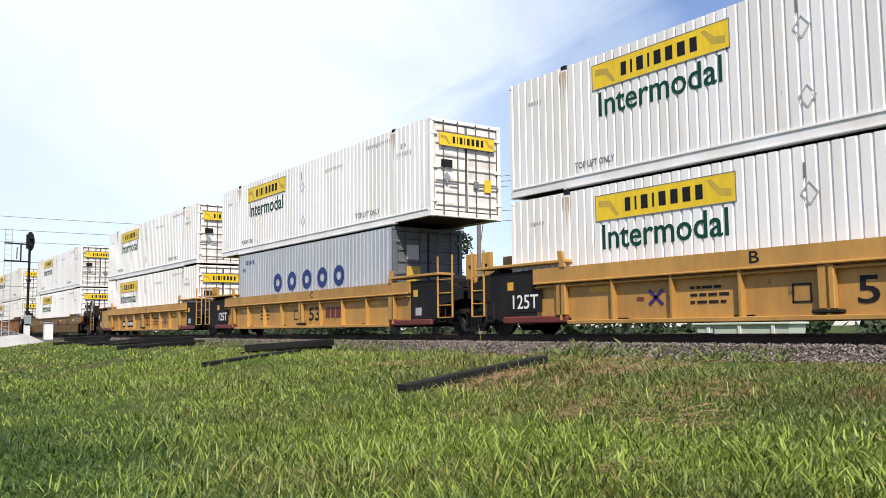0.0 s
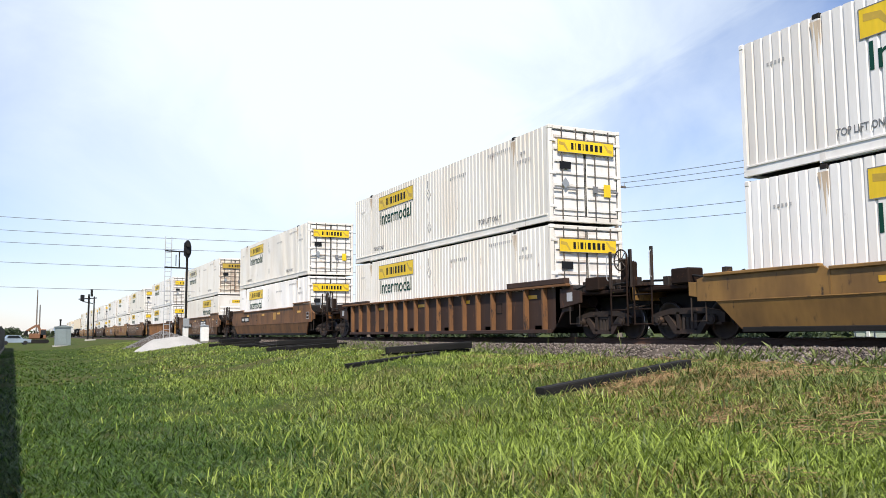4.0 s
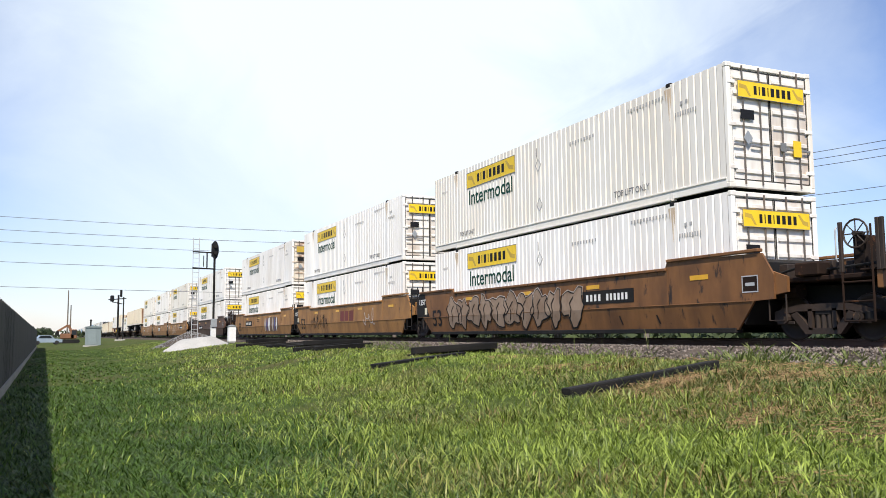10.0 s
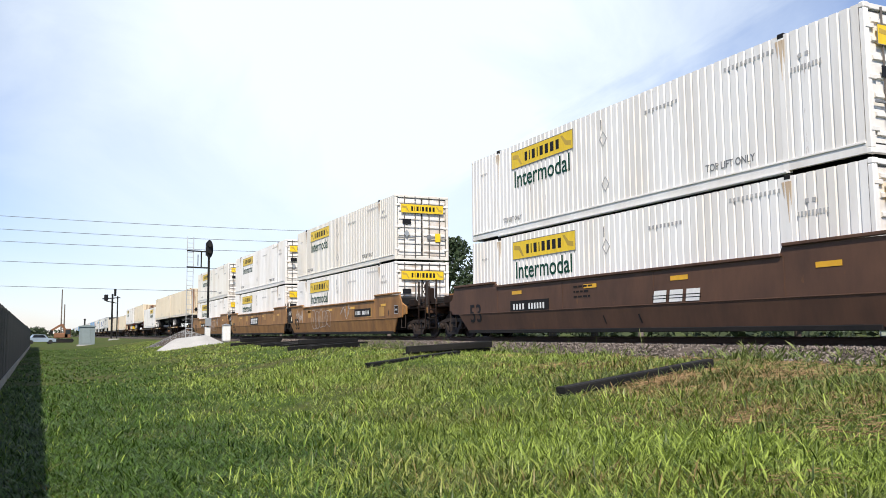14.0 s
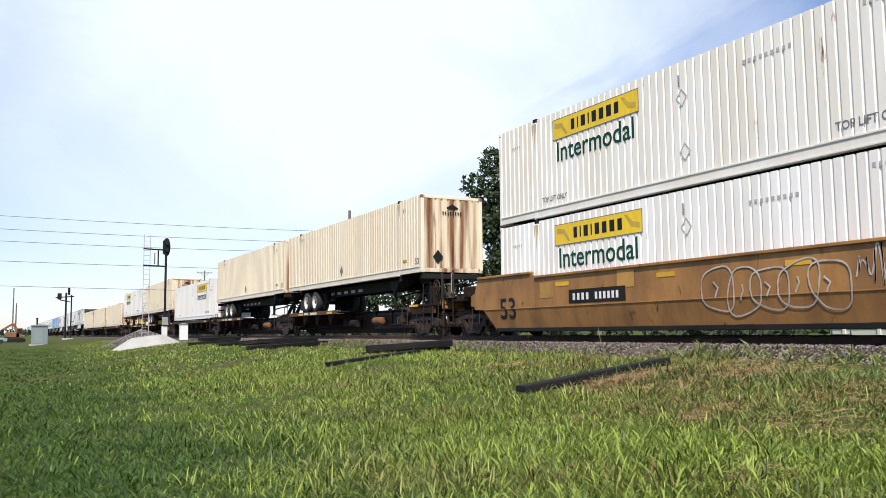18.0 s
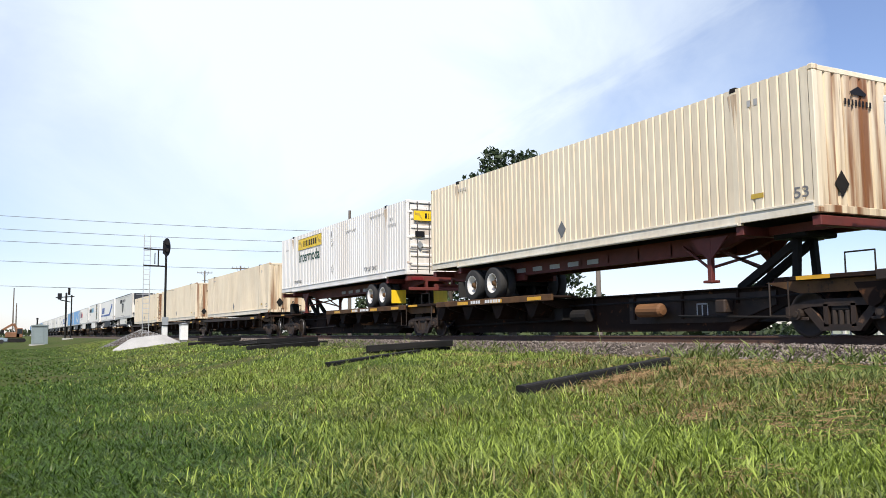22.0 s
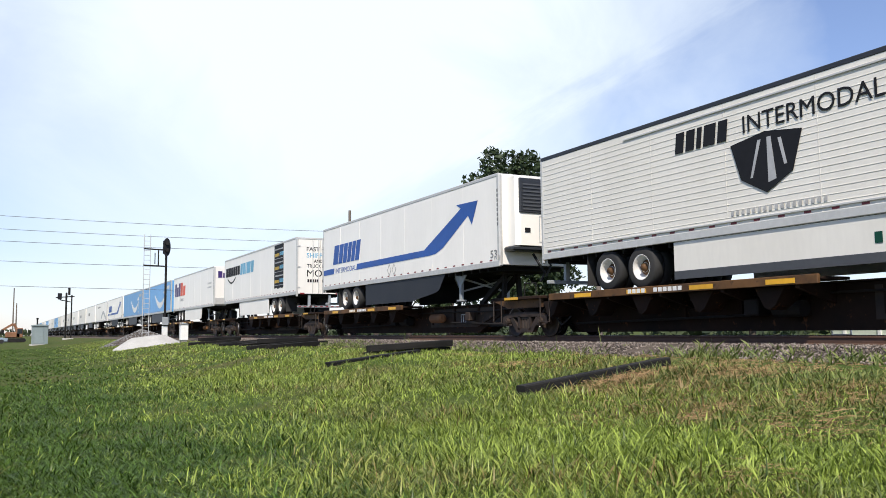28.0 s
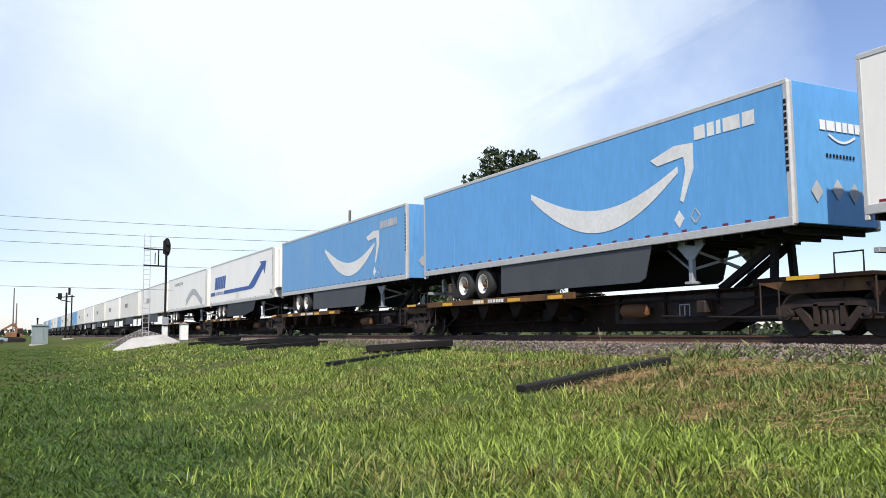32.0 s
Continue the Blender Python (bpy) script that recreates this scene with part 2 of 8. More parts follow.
M_FAINT = material("faint_grey_stencil", (0.46, 0.45, 0.43), 0.6, bump=0.02)
M_GREYINK = material("faded_grey_lettering", (0.20, 0.20, 0.20), 0.6, bump=0.02)
M_GREEN = material("dark_green_lettering", (0.005, 0.052, 0.032), 0.6, second=(0.012, 0.07, 0.05), bump=0.02, spec=0.2)
M_NAVY = material("navy_vinyl", (0.015, 0.035, 0.16), 0.5, bump=0.02)
M_ROYAL = material("royal_blue_vinyl", (0.018, 0.085, 0.34), 0.45, bump=0.02)
M_SKYTXT = material("light_blue_vinyl", (0.15, 0.42, 0.60), 0.5, bump=0.02)
M_PURPLE = material("purple_vinyl", (0.045, 0.02, 0.13), 0.45, bump=0.02)
M_ORANGE = material("orange_red_vinyl", (0.72, 0.085, 0.02), 0.45, bump=0.02)
M_WHITETXT = material("white_vinyl", (0.78, 0.77, 0.74), 0.5, second=(0.6, 0.58, 0.52), bump=0.02)
M_REFLYEL = material("yellow_reflector_tape", (0.72, 0.38, 0.02), 0.35, bump=0.02)
M_REDTAPE = material("red_reflector_tape", (0.20, 0.018, 0.022), 0.35, bump=0.02)
M_SILVER = material("silver_grey_lettering", (0.45, 0.45, 0.45), 0.5, bump=0.02)
M_SPRAY = material("white_spray_paint", (0.52, 0.47, 0.42), 0.7, second=(0.25, 0.17, 0.11), coarse=3, amount=0.85, bump=0.02)
M_SPRAYBLUE = material("blue_spray_paint", (0.08, 0.09, 0.22), 0.7, second=(0.2, 0.15, 0.2), bump=0.02)
M_GRILLE = material("black_reefer_grille", (0.025, 0.027, 0.032), 0.45, bump=0.05)
M_TIE = material("creosoted_tie_wood", (0.009, 0.009, 0.009), 0.85, second=(0.028, 0.025, 0.022), streak=1, fine=25, amount=0.7, bump=0.6, spec=0.25)
M_RAILSIDE = material("rusty_rail_steel", (0.10, 0.05, 0.03), 0.7, second=(0.05, 0.03, 0.02), amount=0.7)
M_RAILTOP = material("polished_rail_head", (0.42, 0.40, 0.38), 0.28, metal=0.9, bump=0.02)
M_FENCE = material("weathered_fence_wood", (0.038, 0.035, 0.032), 0.85, second=(0.018, 0.016, 0.015), streak=8, fine=18, amount=0.8, bump=0.4)
M_KICK = material("pale_kickboard_wood", (0.36, 0.33, 0.28), 0.8, second=(0.22, 0.20, 0.17), amount=0.7, bump=0.3)
M_CONCRETE = material("pale_concrete", (0.46, 0.44, 0.40), 0.85, second=(0.33, 0.31, 0.28), fine=14, amount=0.7, bump=0.3)
M_GREYMETAL = material("galvanised_grey_metal", (0.36, 0.38, 0.39), 0.5, metal=0.2, second=(0.28, 0.29, 0.30), amount=0.5)
M_POLEWOOD = material("grey_pole_wood", (0.17, 0.14, 0.115), 0.85, second=(0.10, 0.08, 0.065), streak=8, amount=0.7, bump=0.4)
M_WIRE = material("grey_black_cable", (0.10, 0.105, 0.115), 0.6)
M_PALEGREEN = material("pale_green_enamel", (0.55, 0.60, 0.50), 0.5, amount=0.3)
M_GLASS = material("dark_window_glass", (0.02, 0.025, 0.03), 0.08, bump=0.0)
M_CARBLUE = material("pale_silver_car_paint", (0.42, 0.50, 0.58), 0.25, metal=0.3, bump=0.0)
M_CABINET = material("grey_cabinet_paint", (0.235, 0.28, 0.275), 0.5, second=(0.18, 0.21, 0.21), amount=0.5)
M_EXORANGE = material("faded_orange_machine_paint", (0.24, 0.11, 0.05), 0.5, amount=0.6)
M_BARK = material("dark_tree_bark", (0.07, 0.055, 0.042), 0.9, streak=5, amount=0.8, bump=0.6)


def island_material(name, low, high, dry=None, dry_scale=0.35, dry_from=0.52, rough=0.6, sheer=0.0):
    """Leaves, blades or stones: each island its own shade, with patches towards `dry` over metres."""
    m = bpy.data.materials.new(name)
    m.use_nodes = True
    t = m.node_tree
    p = t.nodes["Principled BSDF"]
    L = t.links.new
    g, co = t.nodes.new("ShaderNodeNewGeometry"), t.nodes.new("ShaderNodeTexCoord")
    mix = t.nodes.new("ShaderNodeMix")
    mix.data_type = "RGBA"
    mix.inputs["A"].default_value, mix.inputs["B"].default_value = (*low, 1), (*high, 1)
    L(g.outputs["Random Per Island"], mix.inputs["Factor"])
    last = mix.outputs["Result"]
    if dry:
        n = t.nodes.new("ShaderNodeTexNoise")
        n.inputs["Scale"].default_value, n.inputs["Detail"].default_value = dry_scale, 6
        L(co.outputs["Object"], n.inputs["Vector"])
        ad = t.nodes.new("ShaderNodeMath")
        ad.operation = "MULTIPLY_ADD"
        L(g.outputs["Random Per Island"], ad.inputs[0])
        ad.inputs[1].default_value = 0.32
        L(n.outputs["Fac"], ad.inputs[2])
        r = t.nodes.new("ShaderNodeMapRange")
        r.inputs["From Min"].default_value, r.inputs["From Max"].default_value = dry_from, dry_from + 0.2
        L(ad.outputs["Value"], r.inputs["Value"])
        m2 = t.nodes.new("ShaderNodeMix")
        m2.data_type = "RGBA"
        m2.inputs["B"].default_value = (*dry, 1)
        L(last, m2.inputs["A"])
        L(r.outputs["Result"], m2.inputs["Factor"])
        last = m2.outputs["Result"]
    L(last, p.inputs["Base Color"])
    p.inputs["Roughness"].default_value = rough
    p.inputs["Specular IOR Level"].default_value = 0.35 if sheer else 0.25
    if sheer:
        tr, ms = t.nodes.new("ShaderNodeBsdfTranslucent"), t.nodes.new("ShaderNodeMixShader")
        L(last, tr.inputs["Color"])
        ms.inputs["Fac"].default_value = sheer
        L(p.outputs["BSDF"], ms.inputs[1])
        L(tr.outputs["BSDF"], ms.inputs[2])
        L(ms.outputs["Shader"], t.nodes["Material Output"].inputs["Surface"])
    return m


M_GRASS = island_material("bank_grass_blades", (0.038, 0.071, 0.011), (0.45, 0.555, 0.102), (0.37, 0.33, 0.12), 0.5, 0.77, 0.42, 0.33)
M_LAWN = island_material("mown_lawn_blades", (0.012, 0.034, 0.004), (0.135, 0.235, 0.036), (0.23, 0.25, 0.065), 0.6, 0.86, 0.42, 0.33)
M_DULLGRASS = island_material("thin_worn_grass_blades", (0.040, 0.062, 0.014), (0.28, 0.345, 0.085), (0.30, 0.20, 0.085), 0.8, 0.64, 0.5, 0.3)
M_STRAW = island_material("dry_straw", (0.09, 0.05, 0.024), (0.44, 0.29, 0.14), rough=0.7)
M_STONE = island_material("ballast_stones", (0.055, 0.045, 0.038), (0.30, 0.25, 0.215), rough=0.9)
M_PILE = island_material("grey_gravel", (0.16, 0.155, 0.15), (0.34, 0.33, 0.32), rough=0.85)
M_LEAF = island_material("tree_leaves", (0.016, 0.030, 0.012), (0.066, 0.095, 0.038), rough=0.55, sheer=0.2)
M_WEED = island_material("trackside_weeds", (0.06, 0.10, 0.02), (0.24, 0.27, 0.08), rough=0.6, sheer=0.25)
M_FARGREEN = island_material("far_foliage", (0.016, 0.026, 0.012), (0.05, 0.066, 0.028), rough=0.8)


def ground_material(name, a, b, c, scale=0.5):
    m = bpy.data.materials.new(name)
    m.use_nodes = True
    t = m.node_tree
    p = t.nodes["Principled BSDF"]
    L = t.links.new
    co = t.nodes.new("ShaderNodeTexCoord")
    n1, n2 = t.nodes.new("ShaderNodeTexNoise"), t.nodes.new("ShaderNodeTexNoise")
    n1.inputs["Scale"].default_value, n1.inputs["Detail"].default_value = scale, 8
    n2.inputs["Scale"].default_value, n2.inputs["Detail"].default_value = 22, 6
    for n in (n1, n2):
        L(co.outputs["Object"], n.inputs["Vector"])
    m1, m2 = t.nodes.new("ShaderNodeMix"), t.nodes.new("ShaderNodeMix")
    m1.data_type = m2.data_type = "RGBA"
    m1.inputs["A"].default_value, m1.inputs["B"].default_value = (*a, 1), (*b, 1)
    m2.inputs["B"].default_value = (*c, 1)
    r1, r2 = t.nodes.new("ShaderNodeMapRange"), t.nodes.new("ShaderNodeMapRange")
    r1.inputs["From Min"].default_value, r1.inputs["From Max"].default_value = 0.4, 0.68
    r2.inputs["From Min"].default_value, r2.inputs["From Max"].default_value = 0.45, 0.7
    L(n1.outputs["Fac"], r1.inputs["Value"])
    L(n2.outputs["Fac"], r2.inputs["Value"])
    L(r1.outputs["Result"], m1.inputs["Factor"])
    L(m1.outputs["Result"], m2.inputs["A"])
    L(r2.outputs["Result"], m2.inputs["Factor"])
    L(m2.outputs["Result"], p.inputs["Base Color"])
    p.inputs["Roughness"].default_value = 0.95
    p.inputs["Specular IOR Level"].default_value = 0.1
    bp = t.nodes.new("ShaderNodeBump")
    bp.inputs["Strength"].default_value, bp.inputs["Distance"].default_value = 0.7, 0.04
    L(n2.outputs["Fac"], bp.inputs["Height"])
    L(bp.outputs["Normal"], p.inputs["Normal"])
    return m


M_GROUND = ground_material("grassy_soil", (0.058, 0.092, 0.016), (0.105, 0.092, 0.036), (0.032, 0.050, 0.010))
M_BALLAST = ground_material("ballast_bed", (0.085, 0.070, 0.056), (0.135, 0.11, 0.09), (0.04, 0.033, 0.028), 1.5)
M_GRAVELBED = ground_material("pale_fine_gravel", (0.42, 0.41, 0.38), (0.50, 0.48, 0.45), (0.34, 0.33, 0.31), 1.2)


# ---- building blocks ----
class Geo:
    """Collects vertices and faces of one part."""

    def __init__(self):
        self.v, self.f = [], []

    def add(self, verts, faces):
        k = len(self.v)
        self.v += [tuple(v) for v in verts]
        self.f += [tuple(i + k for i in f) for f in faces]
        return self

    def box(self, x0, x1, y0, y1, z0, z1):
        return self.add([(x, y, z) for x in (x0, x1) for y in (y0, y1) for z in (z0, z1)],
                        [(0, 1, 3, 2), (4, 6, 7, 5), (0, 4, 5, 1), (2, 3, 7, 6), (0, 2, 6, 4), (1, 5, 7, 3)])

    def cbox(self, x0, x1, y0, y1, z0, z1, c=0.01):
        """A box with chamfered edges."""
        v, ix = [], {}
        for sx in (0, 1):
            for sy in (0, 1):
                for sz in (0, 1):
                    X, Y, Z = (x0, x1)[sx], (y0, y1)[sy], (z0, z1)[sz]
                    a, b, d = X + c * (1 - 2 * sx), Y + c * (1 - 2 * sy), Z + c * (1 - 2 * sz)
                    for k, p in enumerate(((X, b, d), (a, Y, d), (a, b, Z))):
                        ix[sx, sy, sz, k] = len(v)
                        v.append(p)
        f = []
        for s in (0, 1):
            f.append([ix[s, 0, 0, 0], ix[s, 1, 0, 0], ix[s, 1, 1, 0], ix[s, 0, 1, 0]])
            f.append([ix[0, s, 0, 1], ix[1, s, 0, 1], ix[1, s, 1, 1], ix[0, s, 1, 1]])
            f.append([ix[0, 0, s, 2], ix[1, 0, s, 2], ix[1, 1, s, 2], ix[0, 1, s, 2]])
            for q in (0, 1):
                f.append([ix[s, q, 0, 0], ix[s, q, 1, 0], ix[s, q, 1, 1], ix[s, q, 0, 1]])
                f.append([ix[s, 0, q, 0], ix[s, 1, q, 0], ix[s, 1, q, 2], ix[s, 0, q, 2]])
                f.append([ix[0, s, q, 1], ix[1, s, q, 1], ix[1, s, q, 2], ix[0, s, q, 2]])
                for w in (0, 1):
                    f.append([ix[s, q, w, 0], ix[s, q, w, 1], ix[s, q, w, 2]])
        mid = Vector(((x0 + x1) / 2, (y0 + y1) / 2, (z0 + z1) / 2))
        g = []
        for q in f:
            p = [Vector(v[i]) for i in q]
            n = (p[1] - p[0]).cross(p[2] - p[0])
            g.append(q if n.dot(p[0] + p[2] - 2 * mid) > 0 else q[::-1])
        return self.add(v, g)

    def prism(self, poly, a0, a1, axis="x"):
        """A polygon extruded along an axis; poly holds the two other coordinates in order (y,z), (x,z) or (x,y)."""
        put = {"x": lambda p, a: (a, p[0], p[1]), "y": lambda p, a: (p[0], a, p[1]), "z": lambda p, a: (p[0], p[1], a)}[axis]
        n = len(poly)
        area = sum(poly[i][0] * poly[(i + 1) % n][1] - poly[(i + 1) % n][0] * poly[i][1] for i in range(n))
        if (area > 0) == (axis == "y"):
            poly = poly[::-1]
        v = [put(p, a0) for p in poly] + [put(p, a1) for p in poly]
        f = [tuple(range(n))[::-1], tuple(range(n, 2 * n))] + [(i, (i + 1) % n, n + (i + 1) % n, n + i) for i in range(n)]
        return self.add(v, f)

    def rod(self, p, q, r, n=8, r2=None):
        p, q = Vector(p), Vector(q)
        d = (q - p).normalized()
        a = d.orthogonal().normalized()
        b = d.cross(a)
        r2 = r if r2 is None else r2
        v = []
        for c, rr in ((p, r), (q, r2)):
            v += [c + rr * (math.cos(k * 2 * math.pi / n) * a + math.sin(k * 2 * math.pi / n) * b) for k in range(n)]
        return self.add(v, [tuple(range(n))[::-1], tuple(range(n, 2 * n))] + [(k, (k + 1) % n, n + (k + 1) % n, n + k) for k in range(n)])

    def path(self, pts, r, n=6):
        """One bent tube through the points."""
        pts = [Vector(p) for p in pts]
        v = []
        a = None
        for i, p in enumerate(pts):
            d = (pts[min(i + 1, len(pts) - 1)] - pts[max(i - 1, 0)])
            if d.length < 1e-6:
                d = pts[1] - pts[0]
            d.normalize()
            a = d.orthogonal().normalized() if a is None else (a - d * a.dot(d)).normalized()
            b = d.cross(a)
            v += [p + r * (math.cos(k * 2 * math.pi / n) * a + math.sin(k * 2 * math.pi / n) * b) for k in range(n)]
        f = [tuple(range(n))[::-1], tuple(range((len(pts) - 1) * n, len(pts) * n))]
        for i in range(len(pts) - 1):
            f += [(i * n + k, i * n + (k + 1) % n, (i + 1) * n + (k + 1) % n, (i + 1) * n + k) for k in range(n)]
        return self.add(v, f)

    def beam(self, p, q, w, h):
        """A rectangular bar from p to q."""
        p, q = Vector(p), Vector(q)
        d = (q - p).normalized()
        up = Vector((0, 0, 1)) if abs(d.z) < 0.95 else Vector((0, 1, 0))
        a = d.cross(up).normalized() * (w / 2)
        b = a.cross(d).normalized() * (h / 2)
        v = [c + s * a + t * b for c in (p, q) for s, t in ((-1, -1), (1, -1), (1, 1), (-1, 1))]
        return self.add(v, [(0, 1, 2, 3), (7, 6, 5, 4), (0, 4, 5, 1), (1, 5, 6, 2), (2, 6, 7, 3), (3, 7, 4, 0)])

    def lathe(self, profile, center, n=20, axis="x"):
        """A ring of (along, radius) pairs turned round an axis through center."""
        v, f = [], []
        m = len(profile)
        for k in range(n):
            c, s = math.cos(2 * math.pi * k / n), math.sin(2 * math.pi * k / n)
            for a, r in profile:
                p = {"x": (a, r * c, r * s), "y": (r * s, a, r * c), "z": (r * c, r * s, a)}[axis]
                v.append((p[0] + center[0], p[1] + center[1], p[2] + center[2]))
        for k in range(n):
            for i in range(m - 1):
                a, b = k * m + i, ((k + 1) % n) * m + i
                f.append((a, a + 1, b + 1, b))
        if profile[0] != profile[-1]:
            f.append(tuple(k * m for k in range(n)))
            f.append(tuple(k * m + m - 1 for k in range(n))[::-1])
        return self.add(v, f)

    def mesh(self, name, mat):
        me = bpy.data.meshes.new(name)
        me.from_pydata(self.v, [], self.f)
        me.materials.append(mat)
        b = bmesh.new()
        b.from_mesh(me)
        bmesh.ops.recalc_face_normals(b, faces=b.faces)
        b.to_mesh(me)
        b.free()
        return me


def part(name, geo, mat, parent, label=""):
    ob = new(name, geo.mesh(name, mat) if isinstance(geo, Geo) else geo)
    ob.parent = parent
    return tagged(ob, label)


def thing(name, label, category, group="", kind=""):
    return tagged(new(name), label, category, group, kind)


def smooth(ob):
    for p in ob.data.polygons:
        p.use_smooth = True
    return ob


TEXTS = {}
SIDE = Matrix(((0, 0, -1, 0), (-1, 0, 0, 0), (0, 1, 0, 0), (0, 0, 0, 1)))     # faces -x, reads towards -y
FRONT = Matrix(((1, 0, 0, 0), (0, 0, -1, 0), (0, 1, 0, 0), (0, 0, 0, 1)))     # faces -y, reads towards +x


def lettering(name, words, mat, parent, face, at, width, height, label=""):
    """Words of the built-in font as a thin mesh, its lower left corner at `at`, fitted to width and height."""
    if words not in TEXTS:
        cu = bpy.data.curves.new("words", "FONT")
        cu.body, cu.extrude, cu.resolution_u = words, 0.002, 3
        cu.offset = 0.0 if "M" in words else 0.009
        ob = new("words", cu)
        me = bpy.data.meshes.new_from_object(ob.evaluated_get(bpy.context.evaluated_depsgraph_get()))
        bpy.data.objects.remove(ob)
        co = np.array([v.co for v in me.vertices])
        TEXTS[words] = (me, co.min(0), co.max(0))
    me, lo, hi = TEXTS[words]
    me = me.copy()
    s = Matrix.Diagonal((width / (hi[0] - lo[0]), height / (hi[1] - lo[1]), 1, 1)) @ Matrix.Translation((-lo[0], -lo[1], 0))
    me.transform(Matrix.Translation(at) @ face @ s)
    me.materials.clear()
    me.materials.append(mat)
    return part(name, me, mat, parent, label)


class Ribbon(list):
    """Pairs of edge points of a flat ribbon."""


def plaque(face, at, shapes, thick=0.004):
    """Thin flat shapes on a face: each a list of (right, up) points from `at`."""
    g = Geo()
    m = Matrix.Translation(at) @ face
    if isinstance(shapes, Ribbon):
        v = [m @ Vector((a, b, c)) for q in shapes for (a, b), c in ((q[0], -0.001), (q[1], -0.001), (q[1], thick), (q[0], thick))]
        f = [(0, 1, 2, 3), tuple(len(v) - k for k in (1, 2, 3, 4))]
        for k in range(len(shapes) - 1):
            i = 4 * k
            f += [(i + a, i + a + 4, i + (a + 1) % 4 + 4, i + (a + 1) % 4) for a in range(4)]
        return g.add(v, f)
    for sh in shapes:
        n = len(sh)
        v = [m @ Vector((a, b, -0.001)) for a, b in sh] + [m @ Vector((a, b, thick)) for a, b in sh]
        g.add(v, [tuple(range(n))[::-1], tuple(range(n, 2 * n))] + [(i, (i + 1) % n, n + (i + 1) % n, n + i) for i in range(n)])
    return g


def rect(a, b, w, h):
    return [(a, b), (a + w, b), (a + w, b + h), (a, b + h)]


def bars(a, b, widths, h, gap=0.2, lean=0.0):
    """A row of plain blocks that stand for the characters of a word."""
    out, x = [], a
    for w in widths:
        out.append([(x, b), (x + w, b), (x + w + lean, b + h), (x + lean, b + h)])
        x += w + gap
    return out


def strip(pts, width):
    """A ribbon along a line of (right, up) points: its two edges, point by point."""
    out = Ribbon()
    for k, (a, b) in enumerate(pts):
        p, q = pts[max(0, k - 1)], pts[min(len(pts) - 1, k + 1)]
        l = math.hypot(q[0] - p[0], q[1] - p[1]) or 1
        nx, ny = -(q[1] - p[1]) / l * width / 2, (q[0] - p[0]) / l * width / 2
        out.append(((a - nx, b - ny), (a + nx, b + ny)))
    return out


def blocks(name, face, at, shapes, thick, mat, parent, label=""):
    """Each flat shape as a part of its own."""
    for sh in shapes:
        part(name, plaque(face, at, [sh], thick), mat, parent, label)


# ---- ground and track ----
def rise(x, y=0.0):
    """Height of the ground: flat lawn, a bank up to the ballast, falling off again behind the track."""
    def step(a, b, v):
        k = min(1, max(0, (v - a) / (b - a)))
        return k * k * (3 - 2 * k)
    h = 0.72 * step(2.2, 9.6, x)
    h -= 0.75 * step(18.5, 30, x)
    return h + 0.05 * noise.noise((x * 0.35, y * 0.35, 1.7)) * step(1.5, 4, abs(x) + 2)


